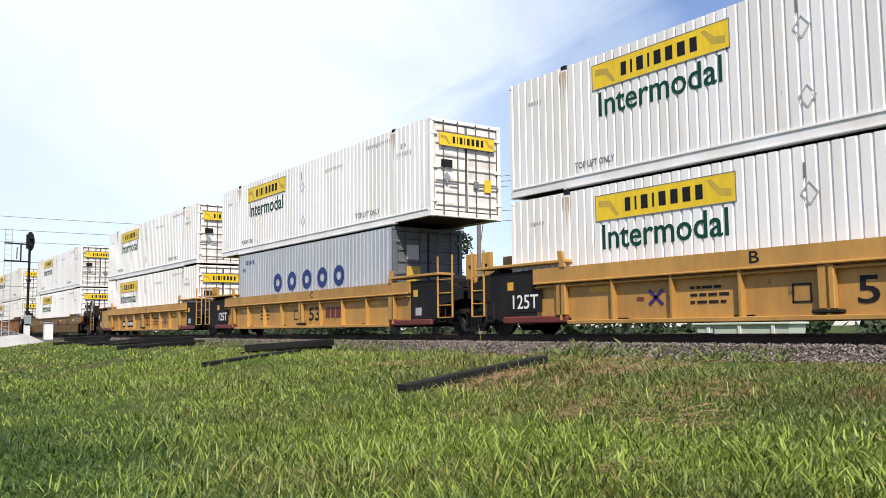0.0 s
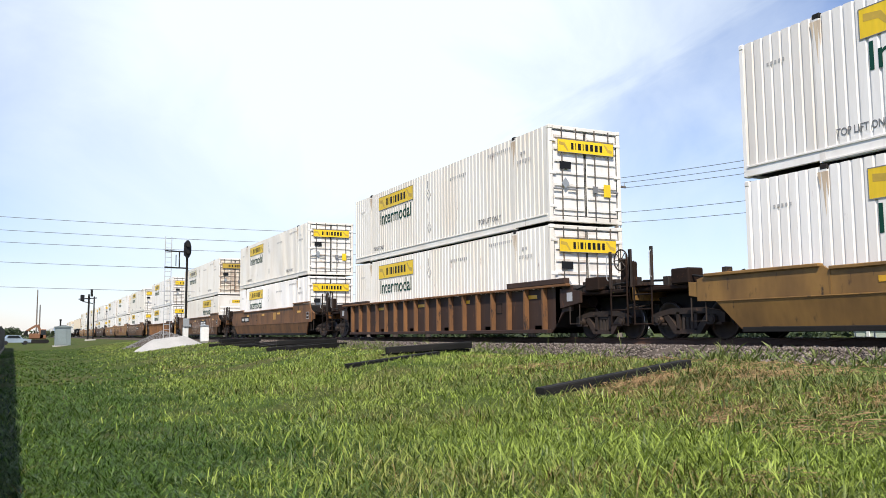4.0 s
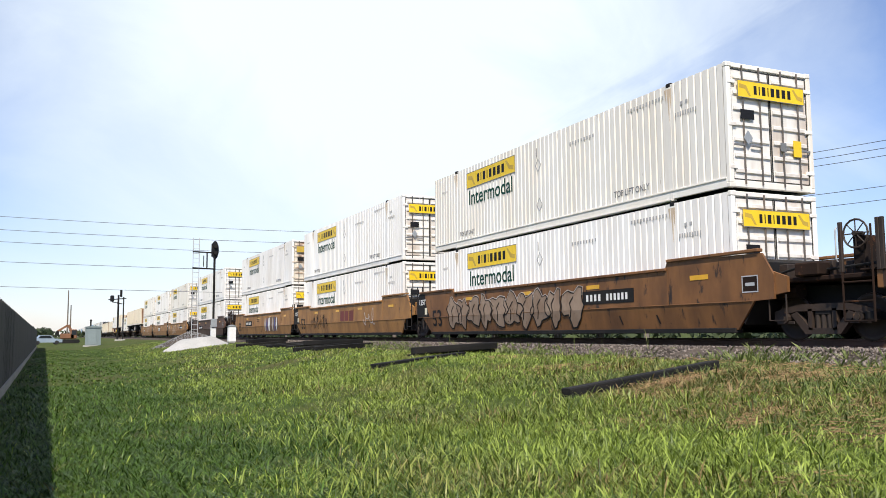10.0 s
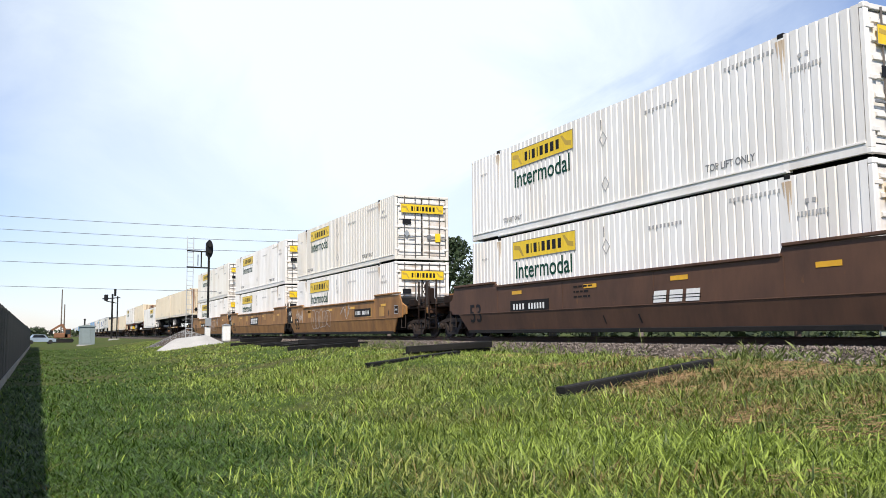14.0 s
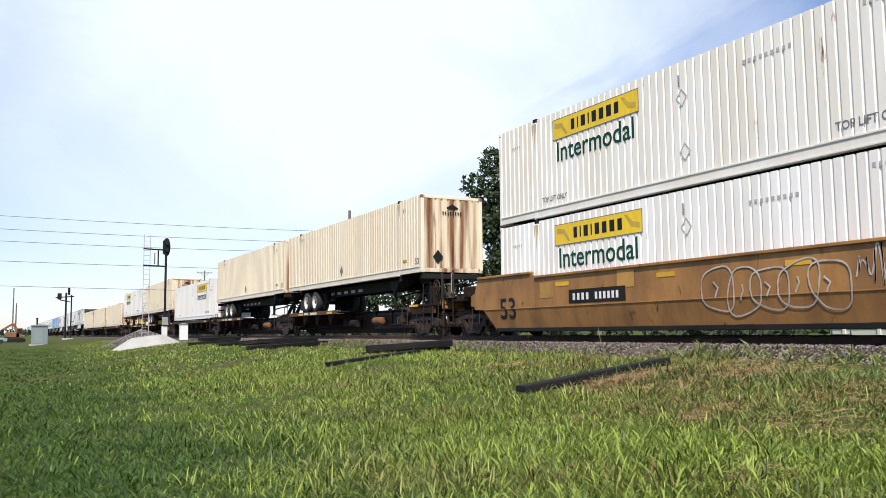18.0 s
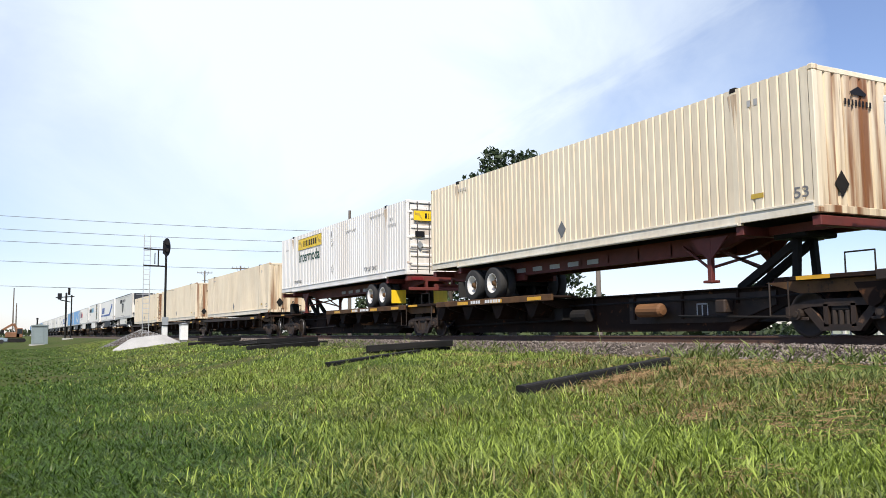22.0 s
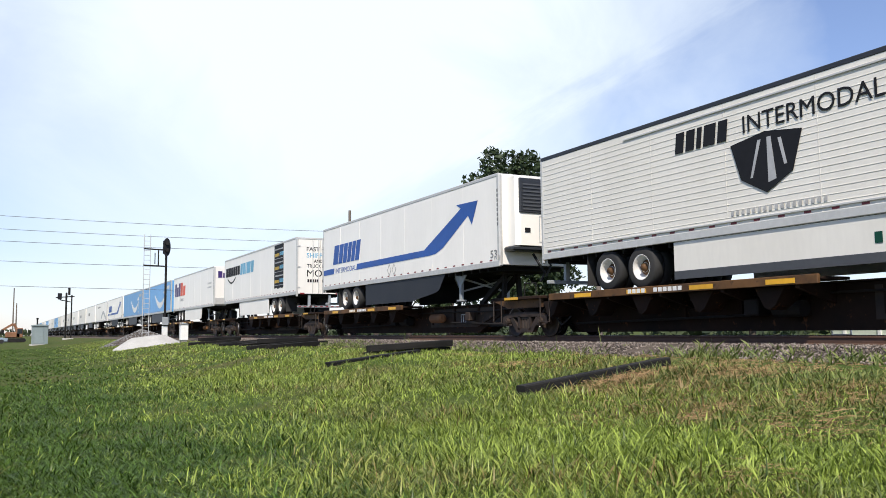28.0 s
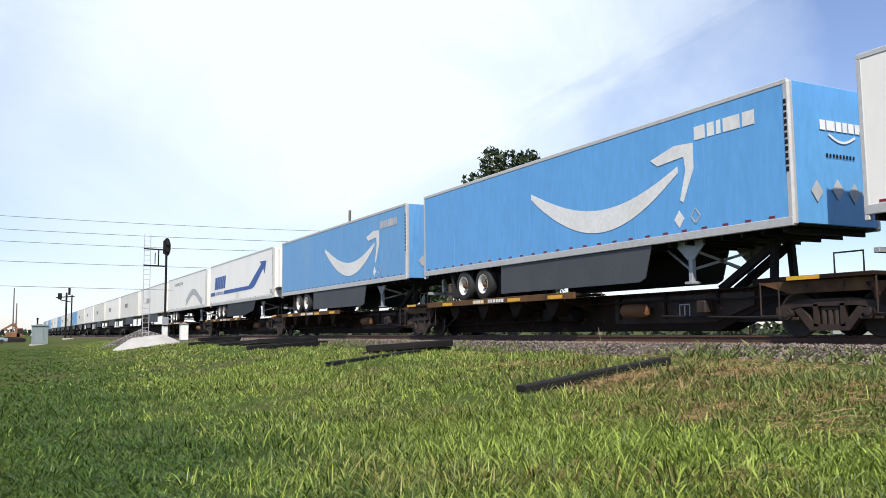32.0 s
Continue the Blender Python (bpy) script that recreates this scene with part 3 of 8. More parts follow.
def build_ground():
    xs = sorted({round(v, 2) for v in [-2500, -900, -300, -120, -50, -20, -10, -6] + list(np.arange(-4, 13.01, 0.5)) +
                 [17, 18, 20, 22, 25, 30, 40, 60, 120, 300, 900, 2500]})
    ys = sorted({round(v, 2) for v in [-600, -200, -80, -30, -10] + list(np.arange(-4, 40, 0.6)) + list(np.arange(40, 120, 3)) +
                 [130, 150, 180, 220, 300, 450, 800, 1500, 3000]})
    g = Geo()
    v = [(x, y, rise(x, y)) for y in ys for x in xs]
    n = len(xs)
    f = [(j * n + i, j * n + i + 1, (j + 1) * n + i + 1, (j + 1) * n + i) for j in range(len(ys) - 1) for i in range(n - 1)]
    ob = new("ground", g.add(v, f).mesh("ground", M_GROUND))
    smooth(ob)
    tagged(ob, "grassy ground rising to a low railway bank", "ground", kind="structure")
    # ballast bed
    g = Geo()
    poly = [(11.75, 0.55), (12.0, 0.76), (12.75, 0.915), (16.9, 0.915), (17.7, 0.68), (18.2, 0.4)]
    yy = [-250, -60] + list(np.arange(-6, 60, 0.7)) + [70, 90, 130, 200, 400, 900, 1600]
    v = []
    for y in yy:
        for x, z in poly:
            d = 0.05 * noise.noise((x * 2, y * 1.3, 4)) if -6 < y < 70 else 0
            e = 0.22 * noise.noise((3.3, y * 0.6, x)) if x < 12.5 and -6 < y < 70 else 0
            v.append((x + e, y, z + d * (z < 0.98)))
    n = len(poly)
    f = [(j * n + i, j * n + i + 1, (j + 1) * n + i + 1, (j + 1) * n + i) for j in range(len(yy) - 1) for i in range(n - 1)]
    ob = new("track_bed", g.add(v, f).mesh("track_bed", M_BALLAST))
    tagged(ob, "grey crushed stone ballast bed under the rails", "track bed", kind="structure")
    # rails
    sec = [(-0.07, 0), (0.07, 0), (0.07, 0.015), (0.012, 0.035), (0.012, 0.13), (0.036, 0.14), (0.036, 0.165), (0.028, 0.172),
           (-0.028, 0.172), (-0.036, 0.165), (-0.036, 0.14), (-0.012, 0.13), (-0.012, 0.035), (-0.07, 0.015)]
    track = thing("railway_track", "rusty steel rails with shiny worn heads on dark wooden ties", "track", kind="structure")
    for s in (-1, 1):
        x = TRACK_X + s * 0.7535
        r = part("rail", Geo().prism([(x + a, RAIL - 0.172 + b) for a, b in sec], -250, 1500, "y"), M_RAILSIDE, track)
        part("rail_head", Geo().prism([(x - 0.026, RAIL - 0.002), (x + 0.026, RAIL - 0.002), (x + 0.024, RAIL + 0.002), (x - 0.024, RAIL + 0.002)], -250, 1500, "y"),
             M_RAILTOP, r, "bright worn running surface")
    return track


def build_ties(track):
    rng = random.Random(5)
    me = Geo().cbox(-1.3, 1.3, -0.115, 0.115, -0.16, 0.02, 0.012).mesh("tie", M_TIE)
    plate = Geo().cbox(-0.17, 0.17, -0.1, 0.1, 0, 0.018, 0.004).mesh("tie_plate", M_RAILSIDE)
    far = Geo()
    for k in range(700):
        y = -20 + k * 0.5
        z = RAIL - 0.172 - 0.022
        if y < 62:
            t = part("tie", me, M_TIE, track)
            t.matrix_basis = pose(TRACK_X + rng.uniform(-0.05, 0.05), y + rng.uniform(-0.03, 0.03), z, 0, 0, rng.uniform(-1, 1))
            if 5 < y < 30:
                p = part("tie_plate", plate, M_RAILSIDE, track)
                p.matrix_basis = pose(TRACK_X - 0.7535, y, z + 0.019)
        else:
            far.box(TRACK_X - 1.3, TRACK_X + 1.3, y - 0.115, y + 0.115, z - 0.1, z + 0.02)
    ob = part("far_ties", far, M_TIE, track)
    tagged(ob, kind="stuff")


def raw_mesh(name, v, f, mat):
    me = bpy.data.meshes.new(name)
    v, f = np.asarray(v, np.float32), np.asarray(f, np.int32)
    me.vertices.add(len(v))
    me.vertices.foreach_set("co", v.ravel())
    k = f.shape[1]
    me.loops.add(f.size)
    me.loops.foreach_set("vertex_index", f.ravel())
    me.polygons.add(len(f))
    me.polygons.foreach_set("loop_start", np.arange(0, f.size, k, dtype=np.int32))
    me.polygons.foreach_set("loop_total", np.full(len(f), k, np.int32))
    me.update(calc_edges=True)
    me.materials.append(mat)
    return me


def rise_array(x):
    def step(a, b, v):
        k = np.clip((v - a) / (b - a), 0, 1)
        return k * k * (3 - 2 * k)
    return 0.72 * step(2.2, 9.6, x) - 0.75 * step(18.5, 30, x)


def blades(rng, n, r0, r1, power, length, width, bend, x_max, tuft=0.0, turn=(-70, 5.5), steps=3):
    """Scattered arching blades: each a ribbon of `steps` pieces that leans out and bows over to its tip."""
    a = np.radians(rng.uniform(*turn, n))
    r = r0 + (r1 - r0) * rng.random(n) ** power
    x, y = -np.sin(a) * r, np.cos(a) * r
    if tuft:
        k = rng.integers(0, n // 12, n)
        cx, cy = x[k], y[k]
        pick = rng.random(n) < tuft
        x = np.where(pick, cx + rng.normal(0, 0.05, n), x)
        y = np.where(pick, cy + rng.normal(0, 0.05, n), y)
    patch = 0.85 + 0.3 * np.sin(x * 1.3 + 2 * np.sin(y * 0.7)) * np.sin(y * 1.1 + np.sin(x * 0.9))
    keep = (x < x_max) & (x > -0.95 - 0.011 * y + 0.1)
    keep &= ~((np.abs(y - 9.62) < 0.14) & (x > 6.1) & (x < 8.85))
    # worn patches on the bank where dead straw shows between thin grass
    worn = np.sin(x * 2.1 + 1.3 * np.sin(y * 1.4)) + np.sin(y * 1.7 + 0.8 * np.sin(x * 1.9) + 1.0)
    dry = np.clip((x - 4.6) / 2.5, 0, 1) * np.clip((13.5 - y) / 5.0, 0, 1)
    keep &= rng.random(n) > 0.6 * dry * np.clip(0.25 + 0.5 * worn, 0, 1)
    x, y, patch, dry = x[keep], y[keep], patch[keep], dry[keep]
    n = len(x)
    l = length * rng.uniform(0.4, 1.35, n) * np.clip(patch, 0.7, 1.2) * (1 - 0.25 * dry)
    # short and patchy along the top of the bank
    l *= 1 - np.clip((x - 8.8) / 1.8, 0, 1) * np.clip(0.62 - 0.3 * np.sin(y * 1.3 + 1.1 * np.sin(x * 2.0)), 0.3, 0.8)
    w = width * rng.uniform(0.6, 1.3, n)
    t = rng.uniform(0, 2 * np.pi, n)
    dx, dy = np.cos(t), np.sin(t)
    z = rise_array(x) + np.clip(x - 11.8, 0, 1) * 0.16 - 0.012
    lean0 = rng.uniform(0.05, 0.7, n)
    lean1 = lean0 + rng.uniform(0.5, 1.35, n) * bend
    m = 2 * steps + 1
    v = np.empty((n, m, 3))
    cx, cz = np.zeros(n), np.zeros(n)
    for k in range(steps + 1):
        u = k / steps
        ww = w * (1 - 0.25 * u) / 2
        p = np.stack([x + dx * cx, y + dy * cx, z + np.maximum(cz, 0.004)], 1)
        if k < steps:
            side = np.stack([-dy * ww, dx * ww, 0 * ww], 1)
            v[:, 2 * k], v[:, 2 * k + 1] = p - side, p + side
            phi = lean0 + (lean1 - lean0) * (k + 0.5) / steps
            cx, cz = cx + np.sin(phi) * l / steps, cz + np.cos(phi) * l / steps
        else:
            v[:, 2 * k] = p
    tri = []
    for k in range(steps - 1):
        tri += [(2 * k, 2 * k + 1, 2 * k + 3), (2 * k, 2 * k + 3, 2 * k + 2)]
    tri.append((m - 3, m - 2, m - 1))
    i = np.arange(n)[:, None] * m
    return v.reshape(-1, 3), np.concatenate([i + np.array(q) for q in tri]), m


def build_grass():
    rng = np.random.default_rng(3)
    fields = [blades(rng, 190000, 5.6, 11.0, 0.80, 0.092, 0.0085, 1.0, 11.6, 0.35),
              blades(rng, 34000, 5.6, 13.0, 0.85, 0.22, 0.0120, 1.15, 11.5, 0.75, steps=4),
              blades(rng, 235000, 9.5, 24.0, 0.80, 0.098, 0.013, 1.0, 11.6, 0.35, steps=2),
              blades(rng, 26000, 10.0, 24.0, 0.85, 0.22, 0.017, 1.15, 11.5, 0.75, steps=3),
              blades(rng, 240000, 20.0, 85.0, 0.78, 0.12, 0.036, 0.8, 12.2, 0.3, steps=2),
              blades(rng, 26000, 0.5, 8.0, 0.6, 0.10, 0.014, 1.0, 5.2, 0.3, (-180, 180), steps=2)]
    # the mown lawn gives way to the rough grass of the bank
    for name, mat, label in (("lawn", M_LAWN, "short deep green mown lawn grass"), ("grass", M_GRASS, "rough yellowish green grass on the railway bank"),
                             ("worn_grass", M_DULLGRASS, "thin dull green grass mixed with dead stalks on the bank")):
        v, f, k = [], [], 0
        for a, b, m in fields:
            n = len(a) // m
            x, y = a[::m, 0], a[::m, 1]
            edge = 2.6 + 0.03 * y + 0.5 * np.sin(y * 0.8) + 0.4 * np.sin(y * 2.1 + x)
            rough = np.clip((x - edge) / 3.0 + 0.5, 0.03, 1) > (np.sin(np.arange(n) * 12.9898) * 43758.5453) % 1.0
            worn = rough & (np.clip((x - 5.2) / 2.6, 0, 1) * np.clip((15.5 - y) / 6.0, 0, 1) + 0.25 * np.sin(x * 2.3 + y) > (np.sin(np.arange(n) * 78.233) * 43758.5453) % 1.0)
            ok = {"lawn": ~rough, "grass": rough & ~worn, "worn_grass": worn}[name]
            new_of = np.cumsum(ok) - 1
            b = b[ok[b[:, 0] // m]]
            f.append(new_of[b // m] * m + b % m + k)
            a = a.reshape(n, m, 3)[ok].copy()
            if name == "lawn":
                low = a[:, :1, 2]
                a[:, :, 2] = low + (a[:, :, 2] - low) * 0.72
            v.append(a.reshape(-1, 3))
            k += len(v[-1])
        ob = new(name, raw_mesh(name, np.concatenate(v), np.concatenate(f), mat))
        tagged(ob, label, "grass", kind="stuff")
    # dry straw lying in swathes on the bank
    v, f = [], []
    for cx, cy, sx, sy, n in ((7.85, 9.15, 0.40, 0.13, 620), (8.2, 9.3, 0.45, 0.16, 380), (8.8, 7.7, 0.40, 0.40, 460), (6.15, 6.3, 0.26, 0.14, 210), (6.2, 5.2, 0.35, 0.40, 260), (6.7, 8.55, 0.30, 0.30, 110),
                             (8.2, 12.8, 0.40, 0.45, 170), (4.8, 4.5, 0.18, 0.2, 60), (9.2, 16.8, 0.5, 0.6, 150), (7.4, 6.3, 0.6, 0.7, 300), (9.4, 8.6, 0.7, 0.9, 300), (6.6, 7.2, 0.7, 0.8, 160),
                             (10.9, 10.5, 0.4, 2.5, 340), (5.5, 7.6, 0.6, 0.6, 60)):
        for _ in range(int(n * 1.5)):
            x, y = cx + rng.normal(0, sx), cy + rng.normal(0, sy)
            if x > 11.8:
                continue
            a, l = rng.normal(0.1, 1.1), rng.uniform(0.03, 0.16)
            z = float(rise_array(np.array([x]))[0]) + rng.uniform(0.004, 0.055)
            dx, dy, t = math.cos(a) * l / 2, math.sin(a) * l / 2, rng.uniform(-0.03, 0.03)
            k = len(v)
            v += [(x - dx, y - dy, z), (x + dx, y + dy, z + t), (x + dx, y + dy + 0.002, z + t + 0.004), (x - dx, y - dy + 0.002, z + 0.004)]
            f.append((k, k + 1, k + 2, k + 3))
    ob = new("dry_straw", raw_mesh("dry_straw", v, f, M_STRAW))
    tagged(ob, "bleached dry straw lying in swathes on the bank", "straw", kind="stuff")
    # leafy weeds and thin stalks between grass and ballast
    v, f = [], []
    for _ in range(1300):
        y = 6 + 34 * rng.random() ** 1.4
        x = rng.uniform(11.0, 12.6) if rng.random() < 0.5 else rng.normal(11.4, 0.35)
        if math.sin(y * 1.7) + math.sin(y * 0.63 + 1) < rng.uniform(-1.2, 1.4):
            continue
        stalk = rng.random() < 0.05
        h = rng.uniform(0.30, 0.55) if stalk else rng.uniform(0.08, 0.24)
        z = 0.70 + max(0, (x - 11.8)) * 0.2
        for _ in range(3 if stalk else 6):
            a, l = rng.uniform(0, 6.28), rng.uniform(0.02, 0.12) if stalk else rng.uniform(0.1, 0.7)
            dx, dy = math.cos(a), math.sin(a)
            w, hh, k = rng.uniform(0.003, 0.005) if stalk else rng.uniform(0.006, 0.014), h * rng.uniform(0.5, 1.1), len(v)
            v += [(x - dy * w, y + dx * w, z), (x + dy * w, y - dx * w, z), (x + dx * l * hh + dy * w, y + dy * l * hh - dx * w, z + hh * 0.7), (x + dx * l * hh * 1.8, y + dy * l * hh * 1.8, z + hh)]
            f.append((k, k + 1, k + 2, k + 3))
    ob = new("trackside_weeds", raw_mesh("trackside_weeds", v, f, M_WEED))
    tagged(ob, "tall thin green weeds at the edge of the ballast", "weeds", kind="stuff")


def stones(name, rng, spots, size, mat, label, category):
    """Loose angular stones: squashed, turned octahedra with two cut corners."""
    base = np.array([(1, 0, 0), (-1, 0, 0), (0, 1, 0), (0, -1, 0), (0, 0, 1), (0, 0, -1)], float)
    tri = np.array([(0, 2, 4), (2, 1, 4), (1, 3, 4), (3, 0, 4), (2, 0, 5), (1, 2, 5), (3, 1, 5), (0, 3, 5)])
    n = len(spots)
    s = size * rng.uniform(0.55, 1.4, (n, 1, 1)) * rng.uniform(0.6, 1.2, (n, 6, 1)) * np.array([1, 0.85, 0.62])
    q = rng.normal(size=(n, 3, 3))
    q, _ = np.linalg.qr(q)
    v = np.einsum("nij,nkj->nki", q, base[None] * s) + np.asarray(spots)[:, None, :]
    f = (np.arange(n)[:, None, None] * 6 + tri[None]).reshape(-1, 3)
    ob = new(name, raw_mesh(name, v.reshape(-1, 3), f, mat))
    return tagged(ob, label, category, kind="stuff")


def build_stones():
    rng = np.random.default_rng(8)
    sp = []
    for _ in range(24000):
        y = 3 + 52 * rng.random() ** 1.5
        x = 11.15 + rng.random() ** 0.85 * 3.1
        z = np.interp(x, [11.1, 11.75, 12.0, 12.75, 16.9], [0.715, 0.735, 0.77, 0.92, 0.925])
        if x < 11.8 and rng.random() < 0.6:
            continue
        sp.append((x, y, z + rng.uniform(-0.01, 0.025)))
    stones("ballast", rng, sp, 0.036, M_STONE, "loose grey and pinkish crushed stone beside the rail", "ballast")


track = build_ground()


# ---- train: containers ----
CL, CW, CH = 16.154, 2.591, 2.908


def corrugated(along, depth, pitch, z0, z1, x, out):
    """A folded sheet wall between y values along[0] and along[1], its outer ribs at x; out: +1 or -1 for the way out."""
    g = Geo()
    y0, y1 = along
    n = max(1, round((y1 - y0) / pitch))
    p = (y1 - y0) / n
    pts = []
    for k in range(n):
        a = y0 + k * p
        pts += [(a, 0), (a + p * 0.70, 0), (a + p * 0.765, depth), (a + p * 0.935, depth)]
    pts.append((y1, 0))
    v = []
    for a, d in pts:
        v += [(x - out * d, a, z0), (x - out * d, a, z1), (x - out * (d + 0.004), a, z1), (x - out * (d + 0.004), a, z0)]
    f = []
    for k in range(len(pts) - 1):
        i, j = 4 * k, 4 * k + 4
        f += [(i, j, j + 1, i + 1), (i + 2, j + 2, j + 3, i + 3)]
    f += [(0, 1, 2, 3), (4 * len(pts) - 4, 4 * len(pts) - 3, 4 * len(pts) - 2, 4 * len(pts) - 1)]
    return g.add(v, f)


def swap_xy(g, flip=1):
    g.v = [(b, a * flip, c) for a, b, c in g.v]
    return g


def container(name, label, category, group, paint, length=CL, width=CW, height=CH, doors="front", end_paint=None, post40=True, door_paint=None,
              pitch=0.24):
    """A corrugated steel box, its foot at z 0, its end nearest the viewer at y 0."""
    c = thing(name, label, category, group)
    L, W, H = length, width / 2, height
    end_paint, door_paint = end_paint or paint, door_paint or paint
    p40 = (L - 12.19) / 2
    for s in (-1, 1):
        part("side_wall", corrugated((0.12, L - 0.12), 0.030, pitch, 0.28, H - 0.022, s * W, s), paint, c)
        part("top_rail", Geo().cbox(*sorted((s * (W - 0.046), s * (W - 0.10))), 0.1, L - 0.1, H - 0.12, H - 0.045, 0.012), paint, c)
        a, b = sorted((s * (W + 0.003), s * (W - 0.09)))
        if post40:
            part("bottom_rail", Geo().prism([(0.1, 0.05), (p40, 0.05), (p40 + 0.06, 0.0), (L - p40 - 0.06, 0.0), (L - p40, 0.05), (L - 0.1, 0.05),
                                             (L - 0.1, 0.28), (0.1, 0.28)], a, b, "x"), paint, c)
            a2, b2 = sorted((s * (W + 0.024), s * (W - 0.05)))
            part("rail_lip", Geo().box(a2, b2, p40, L - p40, 0.02, 0.05).box(a2, b2, 0.12, L - 0.12, 0.235, 0.265), paint, c)
            for y in (p40, L - p40):
                x0, x1 = sorted((s * (W + 0.006), s * (W - 0.1)))
                part("lift_post", Geo().box(x0, x1, y - 0.07, y + 0.07, 0.0, H - 0.03), paint, c)
                x0, x1 = sorted((s * (W + 0.012), s * (W - 0.16)))
                part("lift_casting", Geo().cbox(x0, x1, y - 0.09, y + 0.09, H - 0.10, H + 0.02, 0.02), M_DARK, c, "black lifting casting")
        else:
            part("bottom_rail", Geo().cbox(a, b, 0.1, L - 0.1, 0.0, 0.28, 0.015), paint, c)
    if post40:
        run = [[(e + a - 0.05, 0), (e + a + w, 0), (e + a + w * 0.4, -d)] for e in (0, L - 2 * p40) for a, w, d in ((0.0, 0.05, 0.85), (0.08, 0.03, 0.5), (-0.09, 0.025, 0.34))]
        part("rust_run", plaque(SIDE, (-W - 0.008, L - p40, H - 0.13), run, 0.002), M_RUSTRUN, c, "thin rust run")["kind"] = "stuff"
    roof = Geo()
    for k in range(24):
        y = 0.12 + k * (L - 0.24) / 24
        roof.prism([(y, H - 0.055), (y + (L - 0.24) / 24, H - 0.055), (y + (L - 0.24) / 24, H - 0.04), (y + 0.4, H - 0.04), (y + 0.36, H - 0.025), (y + 0.04, H - 0.025), (y, H - 0.04)], -W + 0.05, W - 0.05, "x")
    part("roof", roof, paint, c)
    part("floor", Geo().box(-W + 0.05, W - 0.05, 0.06, L - 0.06, 0.10, 0.24), M_DARK, c)
    for y, at_front in ((0, True), (L, False)):
        out = -1 if at_front else 1
        y0, y1 = sorted((y, y - out * 0.12))
        pm = end_paint
        for s in (-1, 1):
            x0, x1 = sorted((s * W, s * (W - 0.13)))
            part("corner_post", Geo().cbox(x0, x1, y0, y1, 0.14, H - 0.12, 0.015), pm, c)
            for z in (0.0 if not post40 else 0.03, H - 0.12):
                x2, x3 = sorted((s * (W + 0.004), s * (W - 0.165)))
                part("corner_casting", Geo().cbox(x2, x3, y0 - 0.004, y1 + 0.004, z, z + 0.122, 0.02), pm if z else M_DARK, c)
        part("header", Geo().cbox(-W + 0.13, W - 0.13, y0 + 0.01, y1 - 0.01, H - 0.12, H - 0.01, 0.012), pm, c)
        part("sill", Geo().cbox(-W + 0.13, W - 0.13, y0 + 0.01, y1 - 0.01, 0.045, 0.2, 0.012), pm, c)
        if doors == ("front" if at_front else "rear"):
            build_doors(c, W, H, y, out, door_paint, M_GREYINK)
        elif doors == "rear" and paint in (M_WHITE, M_CREAM) and at_front:
            part("end_wall", Geo().box(-W + 0.12, W - 0.12, 0.03, 0.06, 0.2, H - 0.12), pm, c)
            for k in range(6):
                part("wall_rib", Geo().prism([(0.031, 0.36 + k * 0.3), (0.004, 0.40 + k * 0.3), (0.004, 0.50 + k * 0.3), (0.031, 0.54 + k * 0.3)], -W + 0.2, W - 0.2, "x"), pm, c)
            maker_panel(c, FRONT, (-0.2, 0.02, 2.32), 1.1, 0.24, 0.5)
        else:
            part("end_wall", swap_xy(corrugated((-W + 0.12, W - 0.12), 0.04, 0.26, 0.2, H - 0.12, y - out * 0.02, out)), pm, c)
    return c


def build_doors(c, W, H, y, out, paint, dark):
    for s in (-1, 1):
        x0, x1 = sorted((s * 0.012, s * (W - 0.13)))
        a, b = sorted((y - out * 0.045, y - out * 0.075))
        d = part("door", Geo().cbox(x0, x1, a, b, 0.2, H - 0.12, 0.008), paint, c)
        ribs = Geo()
        for k in range(7):
            z = 0.38 + k * (H - 0.75) / 6
            q0, q1 = y - out * 0.048, y - out * 0.006
            ribs.prism([(q0, z - 0.02), (q1, z + 0.005), (q1, z + 0.075), (q0, z + 0.10)], x0 + 0.06, x1 - 0.06, "x")
        part("door_rib", ribs, paint, d)
        for fr in (0.28, 0.72):
            x = x0 + (x1 - x0) * fr
            part("lock_rod", Geo().rod((x, y + out * 0.005, 0.12), (x, y + out * 0.005, H - 0.06), 0.021, 8), M_SILVERROD, d, "galvanised lock rod")
            part("handle", Geo().cbox(min(x, x + s * 0.32), max(x, x + s * 0.32), y - 0.035, y - 0.008, 0.98, 1.03, 0.008) if out < 0 else
                 Geo().cbox(min(x, x + s * 0.32), max(x, x + s * 0.32), y + 0.008, y + 0.035, 0.98, 1.03, 0.008), M_GREYINK, d)
        seal, q = Geo(), sorted((y - out * 0.048, y - out * 0.036))
        for xe in (x0 + 0.012, x1 - 0.012):
            seal.box(xe - 0.014, xe + 0.014, *q, 0.22, H - 0.14)
        for ze in (0.22, H - 0.162):
            seal.box(x0 + 0.03, x1 - 0.03, *q, ze, ze + 0.022)
        part("door_seal", seal, M_TYRE, d, "black rubber seal")
        for k in range(3):
            z = 0.45 + k * (H - 0.95) / 2
            xa, xb = sorted((s * (W - 0.01), s * (W - 0.24)))
            q0, q1 = sorted((y + out * 0.012, y - out * 0.05))
            part("hinge", Geo().cbox(xa, xb, q0, q1, z, z + 0.09, 0.01), paint, d)


M_SILVERROD = material("galvanised_lock_rods", (0.085, 0.08, 0.075), 0.55, metal=0.2, second=(0.28, 0.2, 0.14), amount=0.6)


